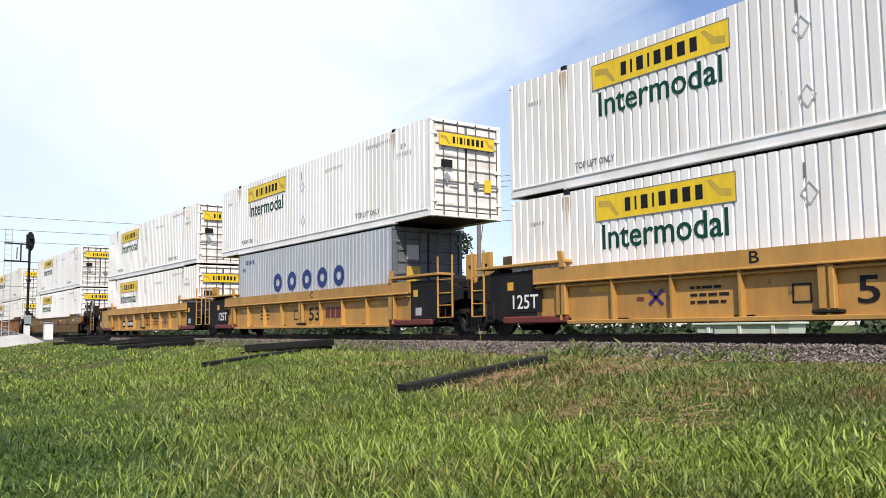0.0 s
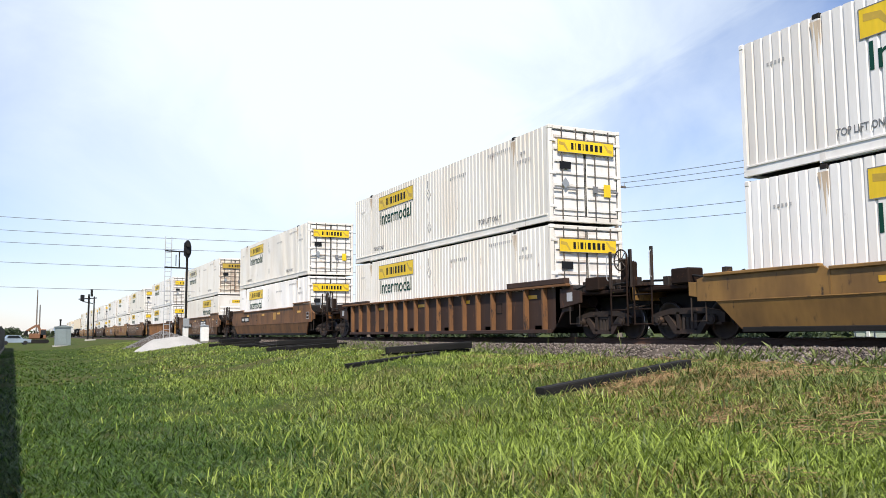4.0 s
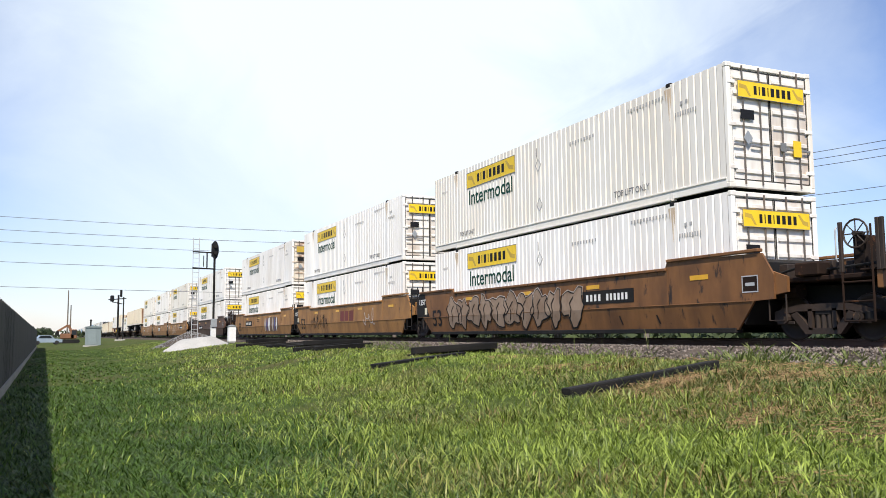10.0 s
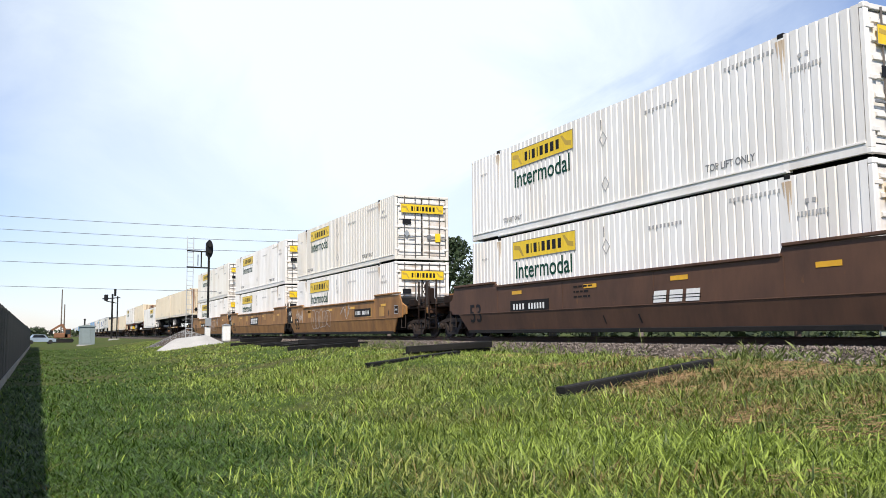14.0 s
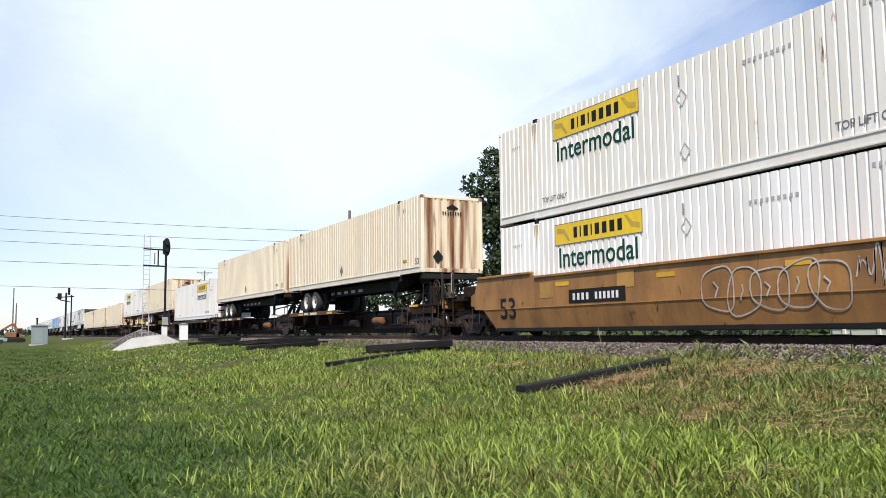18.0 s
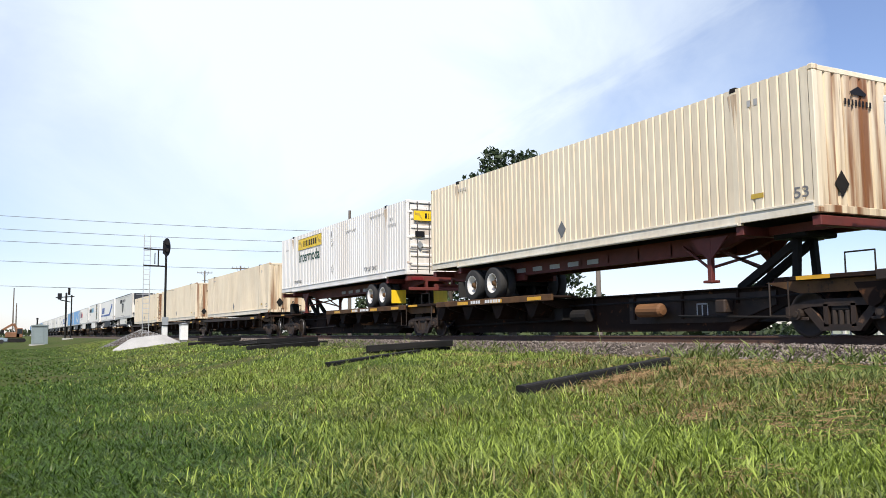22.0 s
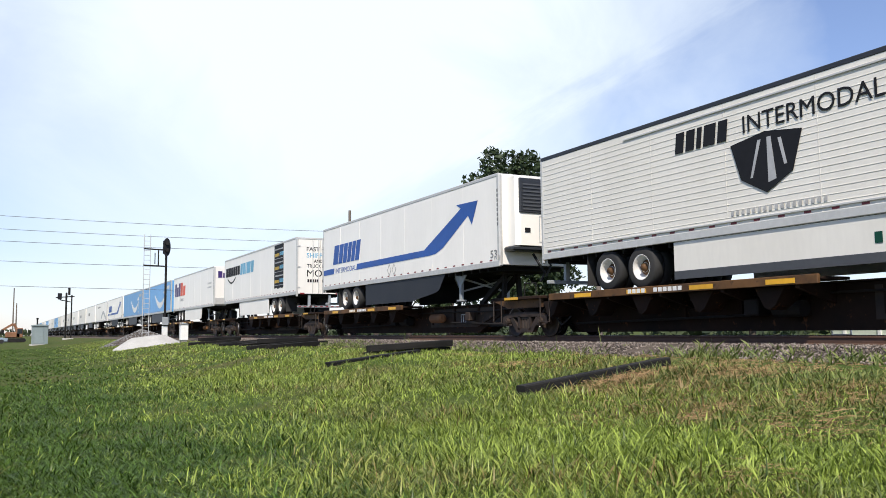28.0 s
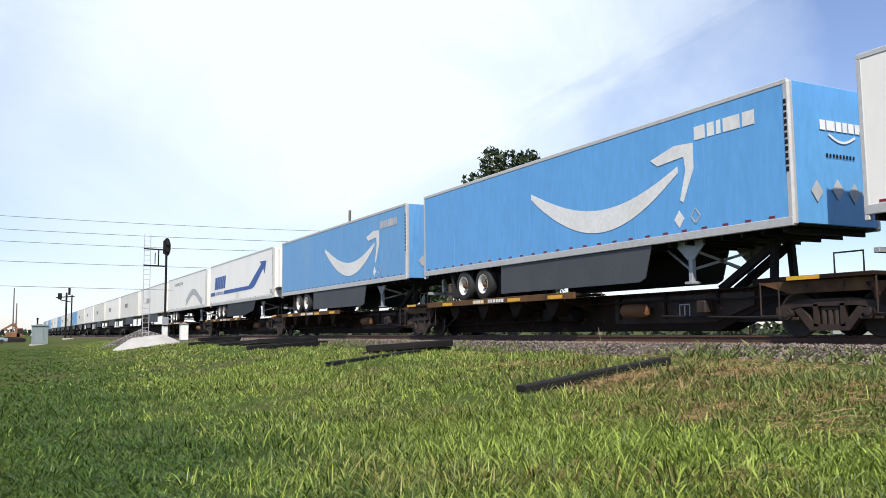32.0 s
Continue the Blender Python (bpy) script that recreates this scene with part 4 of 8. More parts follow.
def maker_panel(c, face, at, w, h, scale=1.0, paint=None):
    """A yellow panel with a dark line round it, gold corners and a row of plain black blocks."""
    p = part("logo_panel", plaque(face, at, [rect(0, 0, w, h)], 0.004), paint or M_LOGOYEL, c, "yellow panel with black blocks")
    t = 0.018 * scale
    part("panel_border", plaque(face, at, [rect(0, 0, w, t), rect(0, h - t, w, t), rect(0, 0, t, h), rect(w - t, 0, t, h)], 0.007), M_GREYINK, p)
    k = w / 3.6
    part("corner_mark", plaque(face, at, [[(0.10 * k, h * 0.80), (0.46 * k, h * 0.72), (0.70 * k, h * 0.14), (0.60 * k, h * 0.14), (0.40 * k, h * 0.50), (0.10 * k, h * 0.55)],
                                          [(w - 0.10 * k, h * 0.20), (w - 0.40 * k, h * 0.30), (w - 0.66 * k, h * 0.84), (w - 0.56 * k, h * 0.86), (w - 0.34 * k, h * 0.52), (w - 0.10 * k, h * 0.45)]], 0.006), M_LOGOGOLD, p)["kind"] = "stuff"
    b = plaque(face, at, bars(0.86 * k, h * 0.25, [0.15 * k, 0.05 * k, 0.18 * k, 0.05 * k, 0.18 * k, 0.18 * k, 0.19 * k, 0.17 * k], h * 0.50, 0.12 * k), 0.008)
    part("black_block", b, M_INK, p)["kind"] = "stuff"


def placard(c, at, r, mat, face=SIDE):
    q = [(0, -r), (r * 0.8, 0), (0, r), (-r * 0.8, 0)]
    if mat is M_SILVER and face is SIDE:
        part("placard", plaque(face, at, strip(q + q[:1], 0.035), 0.004), M_FAINT, c, "diamond placard frame")
    else:
        part("placard", plaque(face, at, [q], 0.004), mat, c, "diamond placard holder")


def small_writing(c, face, at, w, h, n, mat=M_FAINT):
    part("small_writing", plaque(face, at, bars(0, 0, [w / n * 0.5] * n, h * 0.85, w / n * 0.5), 0.003), mat, c)["kind"] = "stuff"


def white_container(seed, doors="front", faded=False, paint=None):
    paint = paint or M_WHITE
    kind = "cream-aged" if paint is M_CREAM else "white"
    c = container("intermodal_container", kind + (" corrugated steel shipping container with rust stained doors" if faded else " corrugated steel shipping container with a yellow logo panel"), "container", "white containers of the train", paint, doors=doors, door_paint=M_DIRTYDOOR if faded else M_DOOR)
    x = -CW / 2 - 0.006
    # the panel sits near the end away from the doors
    y_left = 13.25 if doors == "front" else 6.45
    maker_panel(c, SIDE, (x, y_left, 2.09), 3.6, 0.58, paint=M_LOGOPALE if faded and paint is M_CREAM else None)
    lettering("lettering", "Intermodal", M_GREEN, c, SIDE, (x, y_left - 0.18, 1.47), 3.22, 0.54, "dark green lettering")
    if doors == "front":
        lettering("lettering", "TOP LIFT ONLY", M_GREYINK, c, SIDE, (x, 4.3, 0.42), 1.5, 0.17, "small grey lettering")
    else:
        lettering("lettering", "TOP LIFT ONLY", M_GREYINK, c, SIDE, (x, 3.35, 0.42), 1.4, 0.17, "small grey lettering")
    if doors == "front":
        lettering("lettering", "TOP LIFT ONLY", M_GREYINK, c, SIDE, (x, 13.85, 0.42), 1.2, 0.15, "small grey lettering")
    else:
        small_writing(c, SIDE, (x, 13.9, 0.40), 0.8, 0.10, 9)
    small_writing(c, SIDE, (x, 3.6, 2.58), 1.5, 0.10, 12)
    small_writing(c, SIDE, (x, 6.4, 2.30), 1.3, 0.10, 9)
    small_writing(c, SIDE, (x, 1.55, 2.28), 0.35, 0.10, 2)
    small_writing(c, SIDE, (x, 1.75, 2.02), 0.8, 0.12, 9)
    small_writing(c, SIDE, (x, 15.4, 2.24), 0.5, 0.08, 5)
    rng = random.Random(seed)
    placard(c, (x, 8.2, 2.05), 0.2, M_SILVER)
    placard(c, (x, 8.15, 0.80), 0.2, M_SILVER)
    part("stain_line", plaque(SIDE, (x, 8.3, 2.32), [rect(0, 0, 0.035, 0.28)], 0.003), M_GREYINK, c)
    if doors == "front":
        yf = -0.012
        maker_panel(c, FRONT, (-1.02, yf - 0.022, 2.10), 2.04, 0.40, 0.7, paint=M_LOGOGOLD if faded else None)
        part("notice", plaque(FRONT, (0.62, yf - 0.02, 0.85), [rect(0, 0, 0.25, 0.38)], 0.004), M_LOGOYEL, c, "yellow warning notice")
        part("notice", plaque(FRONT, (-0.95, yf - 0.02, 1.55 + rng.uniform(-0.1, 0.15)), [rect(0, 0, 0.40, 0.22)], 0.004), M_INK, c, "black notice")
        part("notice", plaque(FRONT, (0.22, yf - 0.02, 0.95), [rect(0, 0, 0.18, 0.2)], 0.004), M_GREYINK, c)
        placard(c, (-0.75, yf - 0.02, 1.18), 0.17, M_GREYMETAL, FRONT)
    return c


def tan_container(doors="rear"):
    c = container("shipping_container", "tan corrugated steel shipping container with rust streaked end", "container", "tan containers of the train", M_TAN,
                  doors=doors, end_paint=M_TANRUST, door_paint=M_TANRUST)
    for ch in c.children:
        if ch.name.startswith(("corner_post", "header")):
            ch.data.materials[0] = M_TAN
        elif ch.name.startswith(("bottom_rail", "rail_lip")):
            ch.data.materials[0] = M_TANRAIL
    x = -CW / 2 - 0.006
    placard(c, (x, 8.2, 0.62), 0.24, M_GREYINK)
    small_writing(c, SIDE, (x, 14.3, 2.55), 0.8, 0.10, 7)
    small_writing(c, SIDE, (x, 1.6, 2.42), 0.35, 0.16, 2)
    part("notice", plaque(SIDE, (x, 1.6, 0.50), [rect(0, 0, 0.32, 0.1)], 0.003), M_LOGOGOLD, c)
    if doors == "rear":
        lettering("lettering", "53", M_GREYINK, c, SIDE, (x, 0.55, 0.36), 0.34, 0.22)
        placard(c, (-0.62, -0.002, 0.62), 0.26, M_DARK, FRONT)
        part("emblem", plaque(FRONT, (-0.25, -0.002, 2.42), [[(0, 0.05), (0.25, 0.18), (0.5, 0.05), (0.46, 0), (0.04, 0)]], 0.004), M_INK, c, "dark emblem")
        small_writing(c, FRONT, (-0.42, -0.002, 2.2), 0.85, 0.14, 8, M_INK)
    return c


def grey_container():
    c = container("shipping_container", "weathered grey corrugated container with navy blue rings", "container", "grey containers of the train", M_GREYBOX, length=12.19,
                  doors="front", end_paint=M_GREYDOOR, post40=False, door_paint=M_GREYDOOR)
    x = -CW / 2 - 0.006
    for y in (8.27, 7.03, 5.80, 4.62, 3.42):
        n = 18
        w, h = 0.27, 0.25
        out = [(w * math.cos(a), h * math.sin(a)) for a in [2 * math.pi * i / n for i in range(n + 1)]]
        part("navy_ring", plaque(SIDE, (x, y, 1.60), strip(out, 0.2), 0.004), M_NAVY, c, "thick navy blue ring")
    small_writing(c, SIDE, (x, 11.4, 2.48), 0.9, 0.18, 6, M_NAVY)
    small_writing(c, SIDE, (x, 11.7, 2.2), 0.4, 0.16, 4, M_NAVY)
    part("notice", plaque(FRONT, (-0.85, -0.035, 1.2), [rect(0, 0, 0.5, 0.5)], 0.004), M_LOGOGOLD, c, "yellow sticker")
    part("notice", plaque(FRONT, (-0.85, -0.035, 1.9), [rect(0, 0, 0.45, 0.45)], 0.004), M_SILVER, c, "pale sticker")
    return c


# ---- train: running gear ----
def wheel_mesh():
    prof = [(-0.07, 0.0), (-0.07, 0.10), (-0.045, 0.13), (-0.03, 0.36), (-0.07, 0.385), (-0.07, 0.455), (-0.035, 0.46), (-0.03, 0.425), (0.065, 0.418), (0.065, 0.385),
            (0.03, 0.36), (0.015, 0.13), (0.07, 0.10), (0.07, 0.0)]
    return Geo().lathe([(a, max(r, 0.002)) for a, r in prof], (0, 0, 0), 28, "x").mesh("wheel", M_WHEEL)


WHEEL = wheel_mesh()


def add_truck(car, y, name="truck"):
    """A two axle truck: cast side frames with their windows, bolster, springs, bearings and wheels."""
    tr = thing(name, "", "")
    tr.parent = car
    tr.location = (0, y, 0)
    zc, wb = 0.42, 0.89
    for s in (-1, 1):
        g = Geo()
        x0, x1 = sorted((s * 0.96, s * 1.10))
        g.prism([(-1.2, 0.36), (-1.2, 0.56), (-0.95, 0.63), (-0.5, 0.70), (0.5, 0.70), (0.95, 0.63), (1.2, 0.56), (1.2, 0.36), (1.0, 0.34), (0.95, 0.5), (0.62, 0.56),
                 (-0.62, 0.56), (-0.95, 0.5), (-1.0, 0.34)], x0, x1, "x")
        g.prism([(-0.78, 0.50), (-0.62, 0.55), (-0.30, 0.22), (0.30, 0.22), (0.62, 0.55), (0.78, 0.50), (0.42, 0.10), (-0.42, 0.10)], x0, x1, "x")
        g.box(x0, x1, -0.34, -0.24, 0.18, 0.6).box(x0, x1, 0.24, 0.34, 0.18, 0.6)
        part("side_frame", g, M_TRUCK, tr)
        part("brake_shoe", Geo().cbox(*sorted((s * 0.70, s * 0.80)), -0.47, -0.40, 0.25, 0.55, 0.01), M_WHEEL, tr)
        part("axle_guard", Geo().cbox(*sorted((s * 1.10, s * 1.13)), -1.12, -0.66, 0.30, 0.36, 0.01), M_TRUCK, tr)
        part("axle_guard", Geo().cbox(*sorted((s * 1.10, s * 1.13)), 0.66, 1.12, 0.30, 0.36, 0.01), M_TRUCK, tr)
        sp = Geo()
        for k in (-0.14, 0.0, 0.14):
            sp.rod((s * 1.03, k, 0.2), (s * 1.03, k, 0.48), 0.06, 8)
        part("spring_nest", sp, M_WHEEL, tr)
        for q in (-1, 1):
            part("bearing", smooth_cyl((s * 0.95, q * wb, zc), (s * 1.19, q * wb, zc), 0.11), M_TRUCK, tr)
            part("bearing_cap", smooth_cyl((s * 1.19, q * wb, zc), (s * 1.215, q * wb, zc), 0.06), M_WHEEL, tr)
    part("bolster", Geo().cbox(-1.08, 1.08, -0.2, 0.2, 0.46, 0.68, 0.03), M_DARK, tr)
    for q in (-1, 1):
        part("axle", Geo().rod((-0.75, q * wb, zc), (0.75, q * wb, zc), 0.075, 10), M_WHEEL, tr)
        for s in (-1, 1):
            w = part("wheel", WHEEL, M_WHEEL, tr)
            w.matrix_basis = pose(s * 0.745, q * wb, zc, 0, 0, 180 if s > 0 else 0)
    return tr


def smooth_cyl(p, q, r):
    return Geo().rod(p, q, r, 12)


def add_coupler(car, y, out):
    g = Geo().box(-0.10, 0.10, min(y, y + out * 0.75), max(y, y + out * 0.75), 0.62, 0.80)
    e = y + out * 0.75
    g.cbox(-0.16, 0.16, min(e, e + out * 0.28), max(e, e + out * 0.28), 0.56, 0.86, 0.03)
    part("coupler", g, M_WHEEL, car)
    hose = [(0.35, y, 0.6), (0.36, y + out * 0.25, 0.34), (0.3, y + out * 0.6, 0.22), (0.25, y + out * 0.9, 0.34)]
    part("air_hose", Geo().path(hose, 0.022, 6), M_TYRE, car)


def brake_wheel(car, x, y, z, r):
    """A spoked hand wheel that faces the side of the track."""
    g = Geo()
    n = 16
    pts = [(x, y + r * math.cos(2 * math.pi * k / n), z + r * math.sin(2 * math.pi * k / n)) for k in range(n + 1)]
    g.path(pts, 0.02, 6)
    for k in range(0, n, 2):
        g.rod((x, y, z), pts[k], 0.012, 5)
    g.rod((x - 0.05, y, z), (x + 0.2, y, z), 0.05, 8)
    return part("brake_wheel", g, M_WHEEL, car)


# ---- train: well cars ----
def squiggle(rng, w, h, turns, width):
    """A looping line of spray paint, with no letters in it."""
    pts = []
    n = 26 * turns
    a, b, c = rng.uniform(0.4, 0.7), rng.uniform(0, 6), rng.uniform(0.8, 1.6)
    for k in range(n + 1):
        u = k / n
        ang = u * turns * 2 * math.pi
        pts.append((w * (u + a / turns * 0.55 * math.sin(ang)), h * (0.5 + 0.42 * math.cos(ang * c + b) * (0.6 + 0.4 * math.sin(u * 7 + b)))))
    return strip(pts, width)


FOLD, LEAN = 0.80, 0.18      # height of the fold in a smooth side, and how far the panel below it leans in


def well_car(style, seed, ends):
    """A well car for one 53 foot stack. y 0 to CL is the well; ends: 'coupler' or 'joint' at (front, rear)."""
    low = style == "low"
    style = "smooth" if low else style
    bleached = seed in (10, 11, 14, 15, 17)
    paint = M_OCHRE if low else {"yellow": M_YELLOW, "smooth": M_UMBER if bleached else M_BROWN, "ribbed": M_BROWN2}[style]
    if seed == 12:
        paint = M_MAROON
    word = {"yellow": "yellow painted well car with ribbed sides and grime", "smooth": "brown painted well car with smooth side panels and grime",
            "ribbed": "rusted brown well car with vertical side ribs"}[style]
    if bleached:
        word = "sun-bleached tan brown well car with smooth grimy sides"
    car = thing("well_car", word, "rail car", "well cars of the train")
    top = {"yellow": 1.20, "smooth": 1.62, "ribbed": 1.42}[style]
    hi = {"yellow": 1.76, "smooth": 1.84, "ribbed": 1.60}[style]
    if low:
        top, hi = 1.27, 1.42
        car["label"] = "ochre painted low well car with smooth grimy sides"
    X = 1.50
    for s in (-1, 1):
        deep = 0.0 if style == "smooth" else 0.10
        a, b = sorted((s * (X - deep), s * (X - deep - 0.05)))
        if style == "smooth":
            outline = [(-0.15, 0.20), (16.3, 0.20), (16.9, 0.80), (17.45, 0.82), (17.45, 1.30), (17.25, top), (14.1, top), (14.0, top), (2.1, top), (2.0, hi), (-1.0, hi - 0.05),
                       (-1.3, 1.32), (-1.3, 0.82), (-0.75, 0.80)]
            outline[6:8] = [(14.15, hi - 0.06), (14.0, top)]
            outline[5] = (17.25, hi - 0.08)
        else:
            outline = [(-0.15, 0.16), (16.3, 0.16), (16.9, 0.72), (17.3, 0.75), (17.3, top), (-1.15, top), (-1.15, 0.75), (-0.75, 0.72)]
            if style == "yellow":
                outline = [(0.85, 0.40), (1.98, 0.40), (1.98, 0.26), (14.0, 0.26), (14.0, 0.40), (15.15, 0.40), (15.15, 1.52), (0.85, 1.52)]
                for y0, y1, y2 in ((0.85, -0.25, -0.62), (15.15, 16.3, 17.3)):
                    q = sorted((s * (X - 0.06), s * (X - 0.14)))
                    part("end_panel", Geo().prism([(y0, 0.30), (y0, 1.54), (y2, 1.50), (y2, 0.62), (y1, 0.30)], *q, "x"), paint if ends[0 if y0 < 5 else 1] == "coupler" else M_DARK, car, "grimy end panel")
                    part("end_shelf", Geo().cbox(*sorted((s * (X + 0.03), s * (X - 0.55))), *sorted((y2, 1.95 if y0 < 5 else 14.05)), 1.64, 1.71, 0.012), paint, car)
                    part("shelf_bracket", Geo().prism([(1.95 if y0 < 5 else 14.05, 1.53), (1.8 if y0 < 5 else 14.2, 1.53), (1.72 if y0 < 5 else 14.28, 1.9), (1.86 if y0 < 5 else 14.14, 1.9)], *sorted((s * (X + 0.035), s * (X - 0.04))), "x"), paint, car)
                    part("end_post", Geo().cbox(*sorted((s * (X + 0.03), s * (X - 0.09))), *((1.64, 1.96) if y0 < 5 else (14.04, 14.36)), 0.44, 1.16, 0.02), paint, car)
                    if s < 0:
                        part("red_strip", Geo().cbox(-X, -X + 0.12, *sorted((1.96 if y0 < 5 else 14.04, y1)), 0.27, 0.44, 0.03), M_REDCHASSIS, car, "dull red strip")
                        part("decal", plaque(SIDE, (-X + 0.056, max(y0, y1) - 0.25, 0.55), [rect(0, 0, 0.3, 0.22)], 0.003), M_SILVER, car)
                        part("decal", plaque(SIDE, (-X + 0.056, max(y0, y1) - 0.15, 1.08), [rect(0, 0, 0.22, 0.2)], 0.003), M_REFLYEL, car)
        if style == "smooth":
            lower = Geo().prism([(-0.15, 0.20), (16.3, 0.20), (16.9, FOLD - 0.002), (-0.75, FOLD - 0.002)], a, b, "x")
            lower.v = [(x - s * LEAN * (FOLD - z), y, z) for x, y, z in lower.v]
            part("lower_panel", lower, paint, car, "lower side panel leaning inwards")
            outline[0:2] = [(-0.75, FOLD), (16.9, FOLD)]
            outline.remove((16.9, 0.80))
            outline.remove((-0.75, 0.80))
        part("side_panel", Geo().prism(outline, a, b, "x"), paint, car)
        a, b = sorted((s * (X + 0.055), s * (X - 0.10)))
        if style == "yellow":
            part("top_chord", Geo().prism([(0.86, top), (15.14, top), (15.14, 1.535), (0.86, 1.535)], *sorted((s * (X + 0.01), s * (X - 0.08))), "x"), paint, car)
            part("chord_lip", Geo().cbox(*sorted((s * (X + 0.06), s * (X - 0.06))), 0.88, 15.1, top - 0.03, top + 0.015, 0.012), paint, car)
            part("side_rail", Geo().cbox(*sorted((s * (X + 0.02), s * (X - 0.09))), 0.9, 15.1, top - 0.115, top - 0.075, 0.014), paint, car)
            part("centre_post", Geo().cbox(*sorted((s * (X + 0.03), s * (X - 0.09))), 7.72, 8.02, 0.42, 1.16, 0.02), paint, car)
            part("centre_foot", Geo().cbox(*sorted((s * (X + 0.05), s * (X - 0.09))), 7.6, 8.14, 0.36, 0.42, 0.015), M_DARK, car)
        else:
            part("top_chord", Geo().cbox(a, b, 2.02 if style == "smooth" else -1.1, 13.98 if style == "smooth" else 17.2, top, top + 0.07, 0.012), M_RUSTTOP if style == "ribbed" else paint, car)
            if style == "ribbed":
                part("end_chord", Geo().cbox(a, b, -1.05, 2.1, top + 0.072, hi + 0.05, 0.012), paint, car)
                part("end_chord", Geo().cbox(a, b, 14.05, 17.1, top + 0.072, hi - 0.02, 0.012), paint, car)
            else:
                part("end_chord", Geo().cbox(a, b, -0.95, 1.98, hi - 0.02, hi + 0.05, 0.012), paint, car)
                part("end_chord", Geo().cbox(a, b, 14.2, 17.2, hi - 0.08, hi - 0.01, 0.012), paint, car)
        part("bottom_sill", Geo().cbox(*sorted((s * (X + 0.04), s * (X - 0.2)) if style != "smooth" else (s * (X - 0.07), s * (X - 0.3))), *((1.99, 13.99) if style == "yellow" else (-0.1, 16.25)), *((0.24, 0.33) if style == "yellow" else (0.13, 0.24)), 0.012), M_DARK if style == "smooth" else paint, car)
        ribs = {"yellow": 9, "ribbed": 17, "smooth": 0}[style]
        if ribs:
            # ribbed car: lighter ribs on a panel whose colour holds the recess shade
            rib_paint = paint if style == "yellow" else M_BROWN
            rw = 0.04 if style == "yellow" else 0.07
            me = Geo().prism([(s * (X - 0.1), -rw), (s * (X + 0.03), -rw * 0.6), (s * (X + 0.03), rw * 0.6), (s * (X - 0.1), rw)], 0.33 if style == "yellow" else 0.24, top - (0.032 if style == "yellow" else 0), "z").mesh("rib", rib_paint)
            for k in range(ribs):
                r = part("rib", me, paint, car)
                r.location = (0, 1.72 + k * 1.56 - (0.12 if k == 4 else 0), 0) if style == "yellow" else (0, 0.15 + k * 15.9 / (ribs - 1), 0)
        else:
            # a horizontal fold and weld lines
            part("panel_fold", Geo().cbox(*sorted((s * (X - 0.02), s * (X + 0.014))), -0.7, 16.85, FOLD - 0.012, FOLD + 0.012, 0.005), paint, car)
            for y in (2.0, 6.05, 10.1, 14.0):
                part("panel_seam", Geo().box(*sorted((s * X, s * (X + 0.008))), y - 0.02, y + 0.02, FOLD + 0.014, top), paint, car)
    # floor beams and bulkheads
    for k in range(6):
        part("floor_beam", Geo().box(-1.4, 1.4, 0.3 + k * 3.0, 0.75 + k * 3.0, 0.24, 0.36), M_DARK, car)
    for out, y, end in ((-1, -0.35, ends[0]), (1, CL + 0.35, ends[1])):
        part("bulkhead", Geo().prism([(y, 0.3), (y, hi - 0.1), (y + out * 0.3, hi - 0.2), (y + out * 0.3, 0.75)], -1.4, 1.4, "x"), M_DARK, car)
        far = 3.35 if end == "coupler" else 1.35
        y0, y1 = sorted((y + out * 0.3, y + out * far))
        dark = M_DARK if style == "yellow" else paint
        part("end_platform", Geo().cbox(-1.25, 1.25, y0, y1, 1.14, 1.24, 0.02), M_SPINE if end == "coupler" else dark, car)
        part("centre_sill", Geo().cbox(-0.36, 0.36, y0, y1, 0.72, 1.13, 0.03), M_DARK, car)
        # side brackets over the truck
        part("shoulder", Geo().prism([(y + out * 0.3, 0.82), (y + out * 0.3, hi - 0.25), (y + out * 1.25, 1.26), (y + out * 1.25, 0.95)], -1.46, -1.38, "x"), dark, car)
        part("shoulder", Geo().prism([(y + out * 0.3, 0.82), (y + out * 0.3, hi - 0.25), (y + out * 1.25, 1.26), (y + out * 1.25, 0.95)], 1.38, 1.46, "x"), dark, car)
        if end == "coupler":
            add_truck(car, y + out * 1.75)
            add_coupler(car, y + out * 3.3, out)
            part("end_sill", Geo().cbox(-1.4, 1.4, *sorted((y + out * 3.25, y + out * 3.4)), 0.92, 1.26, 0.02), dark, car)
            lad = Geo()
            for q in (2.55, 3.2):
                lad.rod((-1.42, y + out * q, 0.32), (-1.42, y + out * q, 2.1 if out < 0 else 1.9), 0.022, 6)
            for z in (0.34, 0.7, 1.06):
                lad.rod((-1.42, y + out * 2.55, z), (-1.42, y + out * 3.2, z), 0.018, 6)
            part("ladder", lad, M_YELLOW if style == "yellow" or seed == 9 else M_SPINE, car)
            if out < 0:
                brake_wheel(car, -1.2, y - 2.7, 1.98, 0.27)
                part("brake_stand", Geo().cbox(-1.12, -0.78, y - 2.85, y - 2.55, 1.2, 1.95, 0.03), M_SPINE, car)
            rng2 = random.Random(seed * 7 + out)
            part("brake_beam", Geo().cbox(-1.15, 1.15, *sorted((y + out * 2.75, y + out * 2.95)), 0.36, 0.52, 0.02), M_DARK, car)
            part("cross_step", Geo().cbox(-1.38, 1.38, *sorted((y + out * 2.9, y + out * 3.38)), 1.265, 1.30, 0.008), M_SPINE, car)
            part("lever_rod", Geo().path([(-1.4, y + out * 3.42, 0.75), (-0.5, y + out * 3.45, 0.86), (-0.1, y + out * 3.5, 0.7)], 0.016, 6), M_WHEEL, car)
